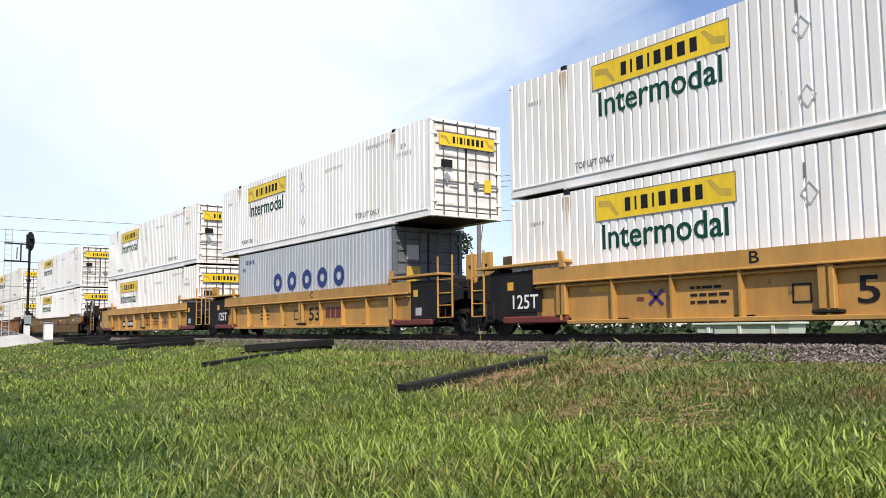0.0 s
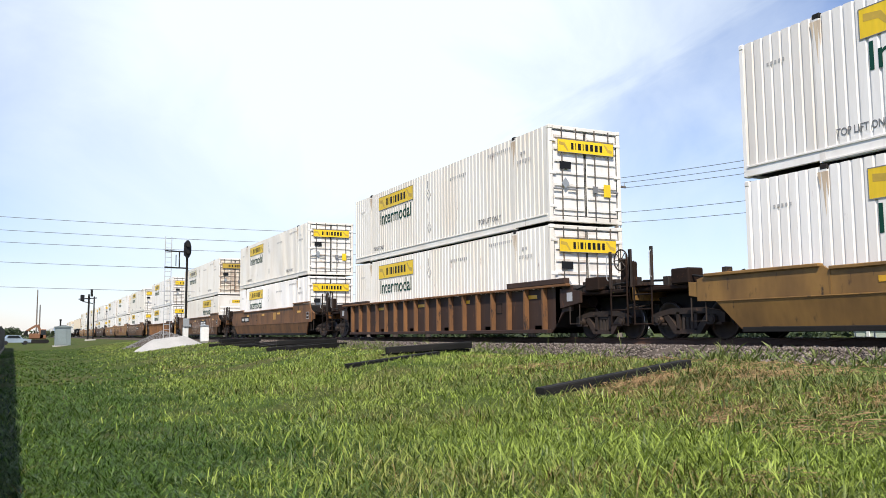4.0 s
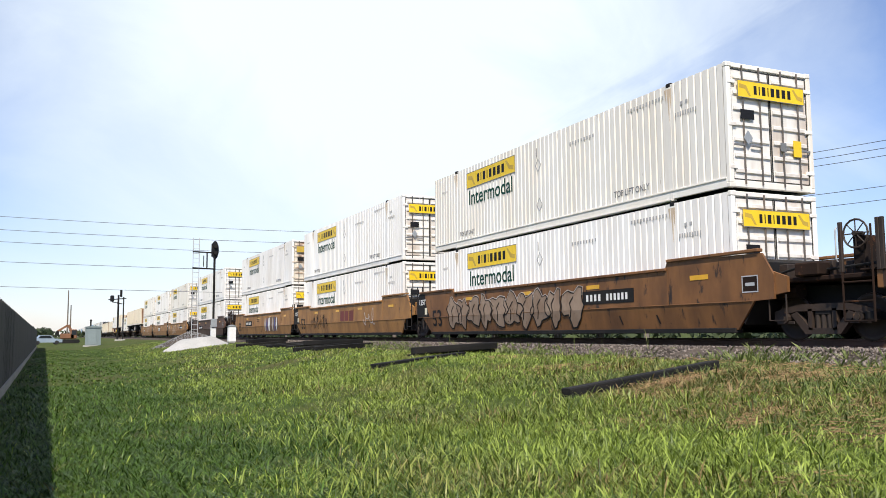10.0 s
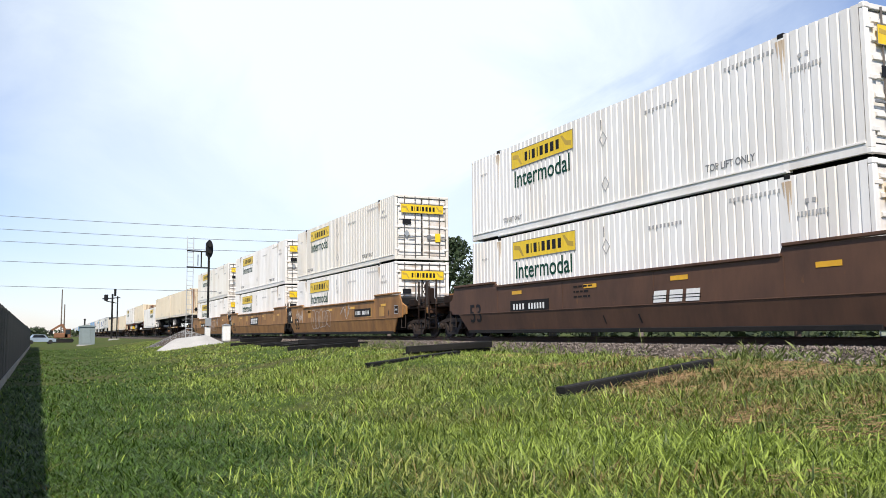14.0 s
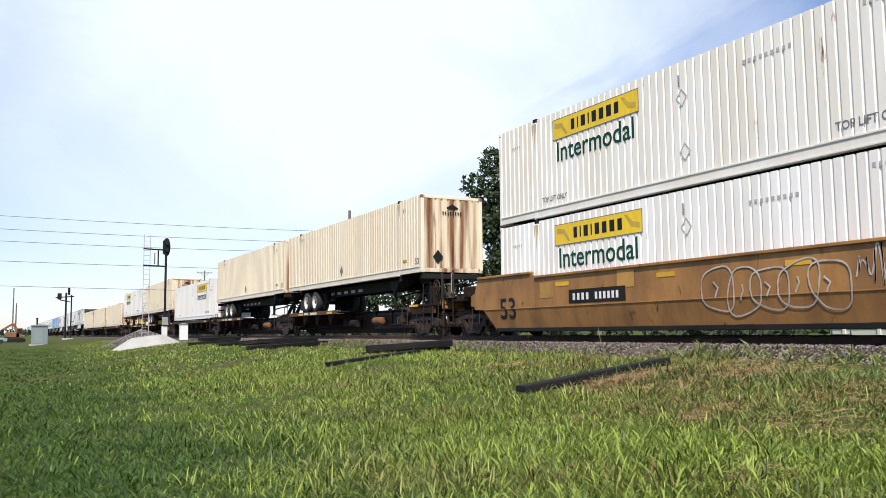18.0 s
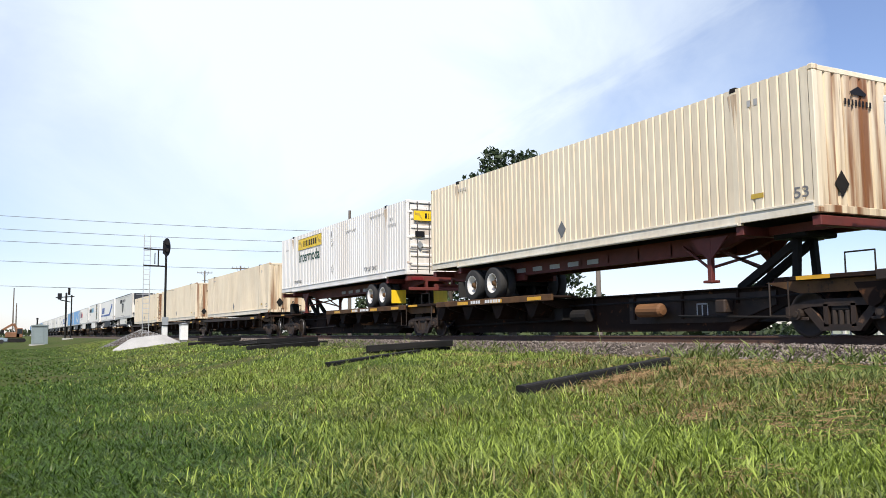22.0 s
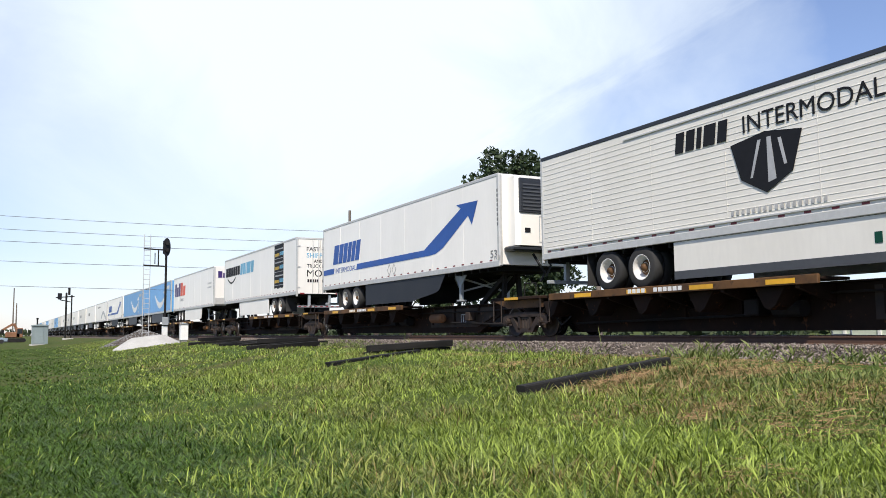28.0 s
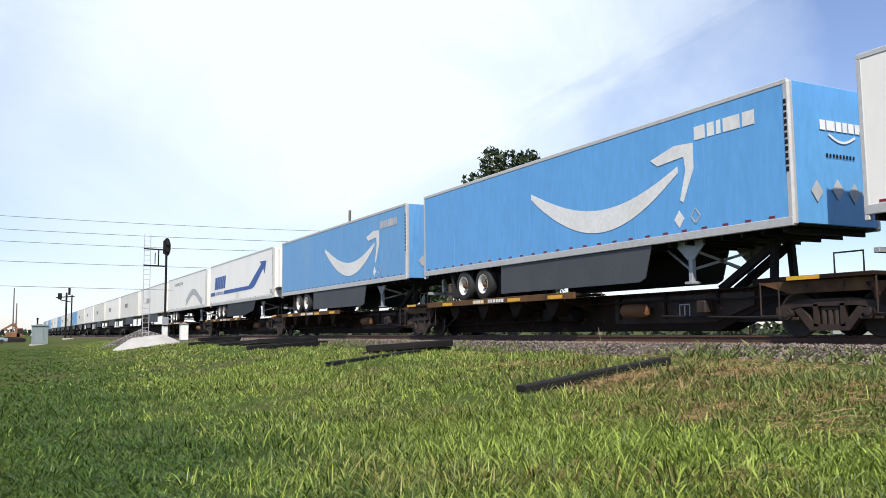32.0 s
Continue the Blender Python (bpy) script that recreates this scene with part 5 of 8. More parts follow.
            part("tool_box", Geo().cbox(-1.36, -0.9, *sorted((y + out * 1.35, y + out * 1.95)), 1.245, 1.5 + 0.2 * rng2.random(), 0.03), M_SPINE, car)
            part("air_reservoir", Geo().rod((-0.95, y + out * 0.35, 0.98), (-0.95, y + out * 1.15, 0.98), 0.16, 12), M_SPINE, car)
            part("draft_gear", Geo().cbox(-0.5, 0.5, *sorted((y + out * 2.3, y + out * 3.3)), 0.5, 0.92, 0.03), M_DARK, car)
            # added dark sheet: closes the gap behind the truck so it reads black
            part("truck_screen", Geo().prism([(y + out * 0.3, 0.3), (y + out * 2.9, 0.55), (y + out * 3.25, 1.0), (y + out * 0.3, 1.13)], -0.62, -0.56, "x"), M_DARK, car)
            part("brake_pipe", Geo().path([(-1.2, y + out * 0.6, 1.3), (-1.25, y + out * 1.3, 1.42), (-1.1, y + out * 2.0, 1.36), (-1.2, y + out * 3.1, 1.4)], 0.028, 6), M_DARK, car)
            for q in (2.5, 3.3):
                part("grab_post", Geo().cbox(-1.44, -1.38, *sorted((y + out * q, y + out * (q + 0.08))), 1.25, 2.2, 0.01), M_TRUCK, car)
            part("hose_bundle", Geo().path([(-0.6, y + out * 0.4, 1.5), (-0.8, y + out * 0.9, 1.3), (-0.7, y + out * 1.6, 1.42), (-0.9, y + out * 2.2, 1.28)], 0.03, 6), M_TYRE, car)
            part("stirrup", Geo().path([(-1.44, y + out * 0.75, 0.85), (-1.44, y + out * 0.75, 0.38), (-1.44, y + out * 1.2, 0.38), (-1.44, y + out * 1.2, 0.9)], 0.018, 6), M_WHEEL, car)
            part("data_plate", plaque(SIDE, (-1.468, y + out * 0.8 + 0.15, 1.0), [rect(0, 0, 0.26, 0.24)], 0.003), M_SILVER, car)
            rig = Geo()
            for k in range(7):
                yy, w, h = y + out * (0.5 + 0.36 * k), rng2.uniform(0.08, 0.26), rng2.uniform(0.10, 0.34)
                x = rng2.uniform(-1.3, -0.7)
                rig.cbox(x, x + w * 1.4, yy - w / 2, yy + w / 2, 1.24, 1.26 + h, 0.015)
            part("brake_rigging", rig, M_TRUCK, car, "rusty brake gear")
            part("grab_iron", Geo().path([(-1.46, y + out * 2.5, 1.45), (-1.50, y + out * 2.5, 1.5), (-1.50, y + out * 2.5, 2.05), (-1.46, y + out * 2.5, 2.1)], 0.014, 5), M_SILVER, car, "pale worn grab iron")
        else:
            lad = Geo()
            qa, qb = (0.2, 0.87) if style == "yellow" and out < 0 else (0.55, 1.05)
            for q in (qa, qb):
                lad.rod((-1.47, y + out * q, 0.47), (-1.47, y + out * q, 2.15 if style == "yellow" else 2.05), 0.03 if style == "yellow" else 0.022, 6)
            for z in (0.47, 0.8, 1.13, 1.5):
                lad.rod((-1.47, y + out * qa, z), (-1.47, y + out * qb, z), 0.018, 6)
            part("ladder", lad, M_YELLOW if style == "yellow" else M_DARK, car)
            part("stirrup", Geo().path([(-1.44, y + out * 0.2, 0.8), (-1.44, y + out * 0.2, 0.36), (-1.44, y + out * 0.5, 0.36), (-1.44, y + out * 0.5, 0.8)], 0.018, 6), M_WHEEL, car)
            part("joint_pipe", Geo().path([(-0.8, y, 1.0), (-0.95, y + out * 0.7, 0.8), (-0.8, y + out * 1.3, 1.0)], 0.03, 6), M_TYRE, car)
            part("tool_box", Geo().cbox(-1.2, -0.8, *sorted((y + out * 0.75, y + out * 1.2)), 1.245, 1.48, 0.03), dark, car)
            if out < 0:
                add_truck(car, -1.66)
            if style == "yellow":
                for x in (-1.0, 0.3):
                    gp = part("guide_post", Geo().prism([(y + out * 1.05 - 0.2, 1.24), (y + out * 1.05 + 0.2, 1.24), (y + out * 1.05 + 0.17, 2.16), (y + out * 1.05 - 0.17, 2.16)], x, x + 0.1, "x"), M_YELLOW, car)
                    part("guide_hole", plaque(SIDE, (x - 0.002, y + out * 1.05 + 0.08, 1.72), [[(0, 0.14), (0.16, 0.14), (0.08, 0)]], 0.003), M_DARK, gp)
    if style == "smooth" and not low and ends[1] == "joint":
        e = part("end_panel", Geo().prism([(16.25, FOLD + 0.02), (17.0, FOLD + 0.02), (17.44, 0.84), (17.44, 1.34), (17.30, hi - 0.10), (16.75, hi - 0.12), (16.55, 1.2)], -X - 0.006, -X - 0.001, "x"), M_DARK, car, "black grimy end of the side")
        lettering("lettering", "125T", M_WHITETXT, e, SIDE, (-X - 0.010, 17.25, 1.30), 0.62, 0.22, "white number")
        part("data_plate", plaque(SIDE, (-X - 0.008, 16.72, 0.92), [rect(0, 0, 0.22, 0.26)], 0.003), M_LOGOPALE, car, "small pale data plate")
    if style == "smooth" and ends[0] == "coupler":
        p = part("end_plate", plaque(SIDE, (-X - 0.001, -0.42, 0.98), [rect(0, 0, 0.46, 0.36)], 0.003), M_SPINE, car, "dark plate with a pale frame")
        part("plate_frame", plaque(SIDE, (-X - 0.005, -0.42, 0.98), [rect(0, 0, 0.46, 0.025), rect(0, 0.335, 0.46, 0.025), rect(0, 0.03, 0.025, 0.3), rect(0.435, 0.03, 0.025, 0.3), rect(0.1, 0.14, 0.26, 0.07)], 0.003), M_SILVER, p)
    # marks on the side
    xs = -X - 0.006
    for y in ((1.2, 5.4, 9.0, 13.0) if style != "yellow" else (3.2, 13.4)):
        part("reflector", plaque(SIDE, (xs if style == "smooth" else xs + 0.1, y, top - 0.28), [rect(0, 0, 0.6, 0.11)], 0.004), M_REFLYEL, car, "yellow reflector")
    return car


def car_mark(car, kind, y, z, rng):
    xs = -1.508 if "smooth" in car["label"] else -1.408
    if kind == "53":
        small = "yellow" in car["label"]
        lettering("lettering", "53", M_INK, car, SIDE, (xs, y, z), 0.8 if small else 0.85, 0.46 if small else 0.62, "large black number")
    elif kind == "125T":
        xs = -1.508 if "smooth" in car["label"] else -1.448
        part("plate", plaque(SIDE, (xs, y + 0.1, z - 0.08), [rect(0, 0, 1.15, 0.52)], 0.003), M_DARK, car)
        lettering("lettering", "125T", M_WHITETXT, car, SIDE, (xs - 0.006, y, z), 0.92, 0.34, "white number")
    elif kind in ("blocks", "bareblocks"):        # three white blocks, on a black plate or on the bare paint
        k = 0.78 if kind == "bareblocks" else 1.0
        if kind == "blocks":
            part("logo_plate", plaque(SIDE, (xs, y, z), [rect(0, 0, 2.5, 0.52)], 0.003), M_INK, car, "black plate behind white blocks")
        for n in range(3):
            q = [(0.02, 0), (0.60, 0), (0.66, 0.36), (0.08, 0.36)]
            part("white_block", plaque(SIDE, (xs - 0.005, y - (0.18 + n * 0.74) * k, z + 0.08), [[(a * k, b * k) for a, b in q]], 0.003), M_WHITETXT, car, "white painted block")
            part("block_line", plaque(SIDE, (xs - 0.009, y - (0.18 + n * 0.74) * k, z + 0.08), [[(a * k, b * k) for a, b in rect(-0.02, 0.10 + 0.09 * r, 0.7, 0.025)] for r in range(2)], 0.002), M_INK, car)["kind"] = "stuff"
    elif kind == "hooks":         # small black bent brackets low on the side
        for w in (0.0, 1.5):
            part("bracket_mark", plaque(SIDE, (xs, y - w, z), [[(0, 0.22), (0.05, 0.22), (0.14, 0.0), (0.09, 0.0)]], 0.004), M_DARK, car, "thin dark bracket")
    elif kind == "redblocks":
        k = 0.5 if "yellow" in car["label"] else 1
        blocks("faded_block", SIDE, (xs, y, z), bars(0, 0, [0.6 * k, 0.6 * k, 0.66 * k], 0.5 * max(k, 0.7), 0.14 * k), 0.003, M_REDCHASSIS, car, "faded red block")
    elif kind in ("A", "B", "C"):
        lettering("lettering", kind, M_INK, car, SIDE, (-1.512 if "yellow" in car["label"] else xs, y, z), 0.2, 0.22, "small black letter")
    elif kind == "number":
        p = part("number_plate", plaque(SIDE, (xs, y, z), [rect(0, 0, 2.3, 0.36)], 0.003), M_DARK, car, "dark strip with white bars")
        part("white_bar", plaque(SIDE, (xs - 0.004, y, z), bars(0.18, 0.08, [0.10] * 4, 0.18, 0.09) + bars(1.12, 0.08, [0.09] * 6, 0.18, 0.075), 0.003), M_WHITETXT, p)["kind"] = "stuff"
    elif kind == "notes":
        g = []
        for r in range(3):
            g += bars(0, z * 0 + r * 0.14, [rng.uniform(0.08, 0.25) for _ in range(4)], 0.05, 0.05)
        part("small_writing", plaque(SIDE, (xs, y, z), g, 0.003), M_DARK, car)["kind"] = "stuff"
    elif kind == "box":
        part("stencil", plaque(SIDE, (xs, y, z), [rect(0, 0, 0.36, 0.03), rect(0, 0.3, 0.36, 0.03), rect(0, 0, 0.03, 0.33), rect(0.33, 0, 0.03, 0.33)], 0.003), M_DARK, car)
    elif kind == "cross":
        part("emblem", plaque(SIDE, (xs, y, z), [[(0, 0.05), (0.05, 0), (0.4, 0.3), (0.35, 0.35)], [(0, 0.3), (0.05, 0.35), (0.4, 0.05), (0.35, 0)]], 0.003), M_PURPLE, car, "small purple crossed emblem")
        part("red_dash", plaque(SIDE, (xs, y + 0.3, z + 0.12), [rect(0, 0, 0.18, 0.07), rect(0.82, 0, 0.18, 0.07)], 0.003), M_REDCHASSIS, car)["kind"] = "stuff"
    elif kind == "spray":
        part("graffiti", plaque(SIDE, (xs, y, z), squiggle(rng, 1.6, 0.95, 3, 0.045), 0.003), M_SPRAY, car, "looping white spray lines")
    elif kind == "darklines":     # thin tangled dark lines
        for k in range(5):
            part("graffiti", plaque(SIDE, (xs - 0.0012 * k, y - k * 0.62, z), squiggle(rng, 0.9, 0.98, 2, 0.026), 0.003), M_DARK, car, "thin dark spray line")
            part("graffiti", plaque(SIDE, (xs - 0.006, y - k * 0.62 - 0.2, z + 0.15), squiggle(rng, 0.5, 0.6, 1, 0.03), 0.003), M_SPRAYFILL, car)
    elif kind == "bubbles":        # overlapping rounded outlines, no letters
        line = M_SPRAY
        for k in range(5):
            w, h = rng.uniform(0.36, 0.46), rng.uniform(0.42, 0.52)
            c, d = 0.42 + k * 0.68, 0.52 + rng.uniform(-0.05, 0.05)
            p1, p2 = rng.uniform(0, 6), rng.uniform(0, 6)
            ring = []
            for i in range(25):
                a = 2 * math.pi * i / 24
                q = 1 + 0.10 * math.sin(2 * a + p1) + 0.07 * math.sin(3 * a + p2)
                ring.append((c + w * q * math.copysign(abs(math.cos(a)) ** 0.75, math.cos(a)), d + h * q * math.copysign(abs(math.sin(a)) ** 0.75, math.sin(a))))
            part("graffiti", plaque(SIDE, (xs - 0.004 - 0.0012 * k, y, z), strip(ring, 0.034), 0.003), line, car, "rounded spray paint outline")
            tail = [(c - w * 0.3 + 0.1 * k % 0.2, d + h * 0.3), (c, d + h * 0.05), (c - w * 0.2, d - h * 0.35)]
            part("graffiti", plaque(SIDE, (xs - 0.011, y, z), strip(tail, 0.04), 0.003), line, car)
    elif kind == "tall":          # tall thin curling strokes, no letters
        for k in range(4):
            ph, lean = rng.uniform(-0.5, 0.5), rng.uniform(-0.05, 0.12)
            pts = [(k * 0.74 + 0.20 * math.sin(2 * math.pi * (i / 30 * 1.35 + ph)) * (0.55 + 0.45 * math.cos(i * 0.2)) + lean * i / 30, 0.56 + 0.54 * math.cos(math.pi * i / 30 * 1.45)) for i in range(31)]
            part("graffiti", plaque(SIDE, (xs - 0.0015 * k, y, z), strip(pts, 0.085), 0.003), M_SPRAY, car, "tall curling white spray stroke")
            part("graffiti", plaque(SIDE, (xs - 0.008 - 0.0015 * k, y - 0.02, z), strip(pts, 0.022), 0.002), M_SPRAYTAN, car)
    elif kind == "colour":        # white and blue painted upright shapes
        part("graffiti_fill", plaque(SIDE, (xs, y, z), [[(1.1, 0.0), (3.4, 0.05), (4.2, 0.35), (3.8, 0.95), (1.3, 1.0)]], 0.002), M_SPRAYFILL, car)
        for k in range(7):
            w = rng.uniform(0.12, 0.42)
            q = [(k * 0.58, 0), (k * 0.58 + w * 0.7, 0.05), (k * 0.58 + w + 0.1, 0.5), (k * 0.58 + w, 0.95), (k * 0.58 + 0.1, 0.9), (k * 0.58 - 0.06, 0.45)]
            part("graffiti", plaque(SIDE, (xs - 0.003 - 0.0012 * k, y, z), [q], 0.003), (M_SPRAY, M_SPRAYBLUE, M_WHITETXT, M_SPRAYFILL)[k % 4], car, "faded painted graffiti shape")
    elif kind == "rings":
        part("graffiti", plaque(SIDE, (xs, y, z), squiggle(rng, 0.75, 0.9, 5, 0.03), 0.003), M_SPRAY, car, "looping white spray lines")
    elif kind == "bigspray":
        for k in range(5):
            ring, n = [], 22
            ph, w = [rng.uniform(0, 6) for _ in range(3)], rng.uniform(0.42, 0.58)
            for i in range(n + 1):
                a = 2 * math.pi * i / n
                q = 1 + 0.16 * math.sin(3 * a + ph[0]) + 0.14 * math.sin(5 * a + ph[1]) + 0.10 * math.sin(7 * a + ph[2])
                ring.append((w * (1 + q * math.cos(a)), 0.54 + 0.50 * q * math.sin(a)))
            d = 0.0011 * k
            part("graffiti_fill", plaque(SIDE, (xs - d, y - k * 0.88, z), [ring[:-1]], 0.002), M_SPRAYTAN, car, "pale faded spray paint shape")
            part("graffiti", plaque(SIDE, (xs - 0.007 - d, y - k * 0.88, z), strip(ring, 0.045), 0.002), M_DARK, car, "dark spray outline")
            part("graffiti", plaque(SIDE, (xs - 0.013 - d, y - k * 0.88 - 0.03, z + 0.02), strip(ring[2:10], 0.026), 0.002), M_SPRAY, car)
            tail = [(w * 0.7, 0.20), (w * 0.9, 0.45), (w * 0.75, 0.62), (w * 1.1, 0.80)]
            part("graffiti", plaque(SIDE, (xs - 0.013 - d, y - k * 0.88, z), strip(tail, 0.04), 0.002), M_DARK, car)
    elif kind == "patch":
        part("paint_patch", plaque(SIDE, (xs, y, z), [rect(0, 0, 0.62, 0.42)], 0.002), M_YELLOW, car, "fresh yellow paint patch")


# ---- train: spine cars, chassis and trailers ----
DECK_BRACKET = Geo().prism([(-0.42, 0.97), (0.34, 0.97), (0.10, 0.56), (-0.02, 0.52), (-0.16, 0.60)], -1.20, -0.62, "x").mesh("deck_bracket", M_SPINE)


def spine_car(deck0, deck1, hitch, ends, hitch_dir=1, flat=False, end=False):
    """A spine car unit: deep centre beam, a wheel deck from deck0 to deck1 along it, a trailer hitch, trucks at its ends."""
    car = thing("spine_car", "dark brown skeleton spine car, rusty and grimy", "rail car", "spine cars of the train")
    L = CL
    y0 = min(-0.9, ends[0] - 1.3)
    part("centre_beam", Geo().prism([(y0, 0.70), (1.5, 0.70), (3.0, 0.10), (15.8, 0.10), (16.5, 0.70), (17.0, 0.70), (17.0, 1.02), (y0, 1.02)], -0.33, 0.33, "x"), M_SPINE, car)
    part("truck_sill", Geo().prism([(ends[0] - 1.7, 0.62), (ends[0] - 1.2, 0.30), (ends[0] + 1.6, 0.30), (2.6, 0.30), (1.9, 0.98), (ends[0] - 1.7, 0.98)], -0.30, 0.30, "x"), M_DARK, car)
    part("beam_flange", Geo().cbox(-0.46, 0.46, y0, 17.0, 1.024, 1.06, 0.008), M_SPINE, car)
    gus = Geo()
    for k in range(9):
        y = 1.2 + k * 1.72
        gus.box(-0.42, 0.42, y - 0.03, y + 0.03, 0.4 if 3.2 < y < 13 else 0.72, 1.02)
    part("gusset", gus, M_SPINE, car)["kind"] = "stuff"
    if not flat:
        for s in (-1, 1):
            x0, x1 = sorted((s * 0.50, s * 1.36))
            d = part("wheel_deck", Geo().cbox(x0, x1, deck0, deck1, 1.06, 1.12, 0.01), M_SPINE, car)
            part("deck_edge", Geo().cbox(*sorted((s * 1.34, s * 1.42)), deck0, deck1, 0.98, 1.16, 0.01), M_DECKEDGE, d)
            for y in np.arange(deck0 + 0.4, deck1 - 0.6, 2.1):
                part("reflector", plaque(SIDE, (s * 1.42 - 0.004 if s < 0 else 1.42, y + 0.8, 1.01), [rect(0, 0, 0.7, 0.10)], 0.003), M_REFLYEL, d, "yellow reflector")
            for y in np.arange(deck0 + 0.5, deck1, 1.9) if s < 0 else ():
                part("deck_bracket", DECK_BRACKET, M_SPINE, car).location = (0, y + 0.85, 0)
                part("outrigger", Geo().prism([(s * 0.3, 0.62), (s * 0.3, 1.0), (s * 1.36, 1.0), (s * 1.36, 0.92)], y - 0.05, y + 0.05, "y"), M_SPINE, car)
            if s < 0:
                part("number_strip", plaque(SIDE, (-1.425, (deck0 + deck1) / 2 + 1, 1.02), bars(0, 0, [0.12] * 4, 0.10, 0.04) + bars(0.9, 0, [0.12] * 6, 0.10, 0.04), 0.003), M_WHITETXT, car)["kind"] = "stuff"
        # hitch: a post with a head and two slanting legs
        h = hitch
        g = Geo().beam((-0.32, h, 1.05), (-0.24, h, 2.02), 0.13, 0.13).beam((0.32, h, 1.05), (0.24, h, 2.02), 0.13, 0.13)
        g.beam((-0.25, h + hitch_dir * 1.55, 1.05), (-0.22, h, 1.95), 0.13, 0.16).beam((0.25, h + hitch_dir * 1.55, 1.05), (0.22, h, 1.95), 0.13, 0.16)
        part("hitch_leg", g, M_DARK, car)
        part("hitch_head", Geo().cbox(-0.48, 0.48, h - 0.42, h + 0.42, 2.0, 2.13, 0.03), M_DARK, car)
        part("hitch_base", Geo().cbox(-0.6, 0.6, h - 0.5, h + 0.35, 1.06, 1.2, 0.02), M_SPINE, car)
    else:
        for y in (0.3, 2.0, L - 2.0, L - 0.3):
            part("pedestal", Geo().prism([(-1.32, 1.02), (-1.32, 1.26), (1.32, 1.26), (1.32, 1.02), (0.4, 0.78), (-0.4, 0.78)], y - 0.16, y + 0.16, "y"), M_SPINE, car)
        for s in (-1, 1):
            part("container_guide", Geo().cbox(*sorted((s * 1.30, s * 1.36)), -0.1, 0.55, 1.0, 1.27, 0.01), M_SPINE, car)
            part("wheel_deck", Geo().cbox(*sorted((s * 0.5, s * 1.36)), deck0, deck1, 1.06, 1.12, 0.01), M_SPINE, car)
            part("deck_edge", Geo().cbox(*sorted((s * 1.34, s * 1.42)), deck0, deck1, 0.98, 1.16, 0.01), M_TRUCK, car)
            for y in np.arange(deck0 + 0.5, deck1, 1.9) if s < 0 else ():
                part("deck_bracket", DECK_BRACKET, M_SPINE, car).location = (0, y + 0.85, 0)
                part("outrigger", Geo().prism([(s * 0.3, 0.62), (s * 0.3, 1.0), (s * 1.36, 1.0), (s * 1.36, 0.92)], y - 0.05, y + 0.05, "y"), M_SPINE, car)
        part("reflector", plaque(SIDE, (-1.425, deck0 + 1.2, 1.01), [rect(0, 0, 0.8, 0.11)], 0.003), M_REFLYEL, car, "yellow reflector")
    part("brake_rod", Geo().rod((-0.55, 0.2, 0.34), (-0.55, 4.6, 0.46), 0.03, 6), M_DARK, car)
    part("brake_rod", Geo().rod((-0.55, 9.4, 0.44), (-0.55, 15.6, 0.34), 0.03, 6), M_DARK, car)
    part("brake_cylinder", Geo().rod((-0.58, 8.0, 0.55), (-0.58, 8.7, 0.55), 0.17, 12), M_DARK, car)
    part("valve_box", Geo().cbox(-0.78, -0.4, 9.0, 9.4, 0.42, 0.78, 0.03), M_DARK, car)
    part("air_tank", Geo().lathe([(0.0, 0.01), (0.02, 0.12), (0.08, 0.165), (0.85, 0.165), (0.91, 0.12), (0.93, 0.01)], (-0.66, 5.0, 0.62), 14, "y"), M_RUSTTOP, car, "rusty air tank")
    part("web_plate", Geo().prism([(1.9, 0.66), (1.9, 0.95), (6.6, 0.95), (6.6, 0.30), (3.1, 0.30)], -0.37, -0.336, "x"), M_TRUCK, car, "rusty brown web plate")
    part("pipe_run", Geo().path([(-0.5, 0.8, 0.86), (-0.5, 2.2, 0.80), (-0.48, 4.6, 0.84), (-0.48, 15.8, 0.84)], 0.025, 6), M_DARK, car)
    part("control_valve", Geo().cbox(-0.72, -0.44, 3.0, 3.3, 0.5, 0.8, 0.03), M_TRUCK, car)
    part("stencil", plaque(SIDE, (-0.372, 4.2, 0.42), [rect(0, 0, 0.36, 0.03), rect(0, 0.3, 0.36, 0.03), rect(0, 0, 0.03, 0.33), rect(0.33, 0, 0.03, 0.33), rect(0.16, 0.05, 0.04, 0.24)], 0.003), M_SILVER, car)
    f, r = ends
    add_truck(car, f)
    if r is not None:
        add_truck(car, r)
        part("end_platform", Geo().cbox(-1.3, 1.3, r - 0.9, r + 1.3, 1.065, 1.15, 0.012), M_SPINE, car)
        part("reflector", plaque(SIDE, (-1.306, r + 1.1, 1.07), [rect(0, 0, 0.6, 0.075)], 0.003), M_REFLYEL, car, "yellow reflector")
        part("handrail", Geo().path([(-1.26, r + 1.2, 0.4), (-1.26, r + 1.2, 1.5), (-1.26, r + 0.75, 1.5), (-1.26, r + 0.75, 0.4)], 0.018, 6), M_DARK, car)
        part("handrail", Geo().path([(-0.8, r - 0.2, 1.15), (-0.8, r - 0.2, 1.6), (-0.8, r - 0.8, 1.6), (-0.8, r - 0.8, 1.15)], 0.018, 6), M_DARK, car)
        brake_wheel(car, -0.75, r + 0.72, 1.62, 0.25)
        part("brake_stand", Geo().cbox(-0.95, -0.55, r + 0.25, r + 0.66, 1.152, 1.72, 0.05), M_DARK, car)
        add_coupler(car, r + 1.1, 1)
    part("end_platform", Geo().cbox(-1.3, 1.3, f - 1.1, f + 0.9, 1.065, 1.15, 0.012), M_SPINE, car)
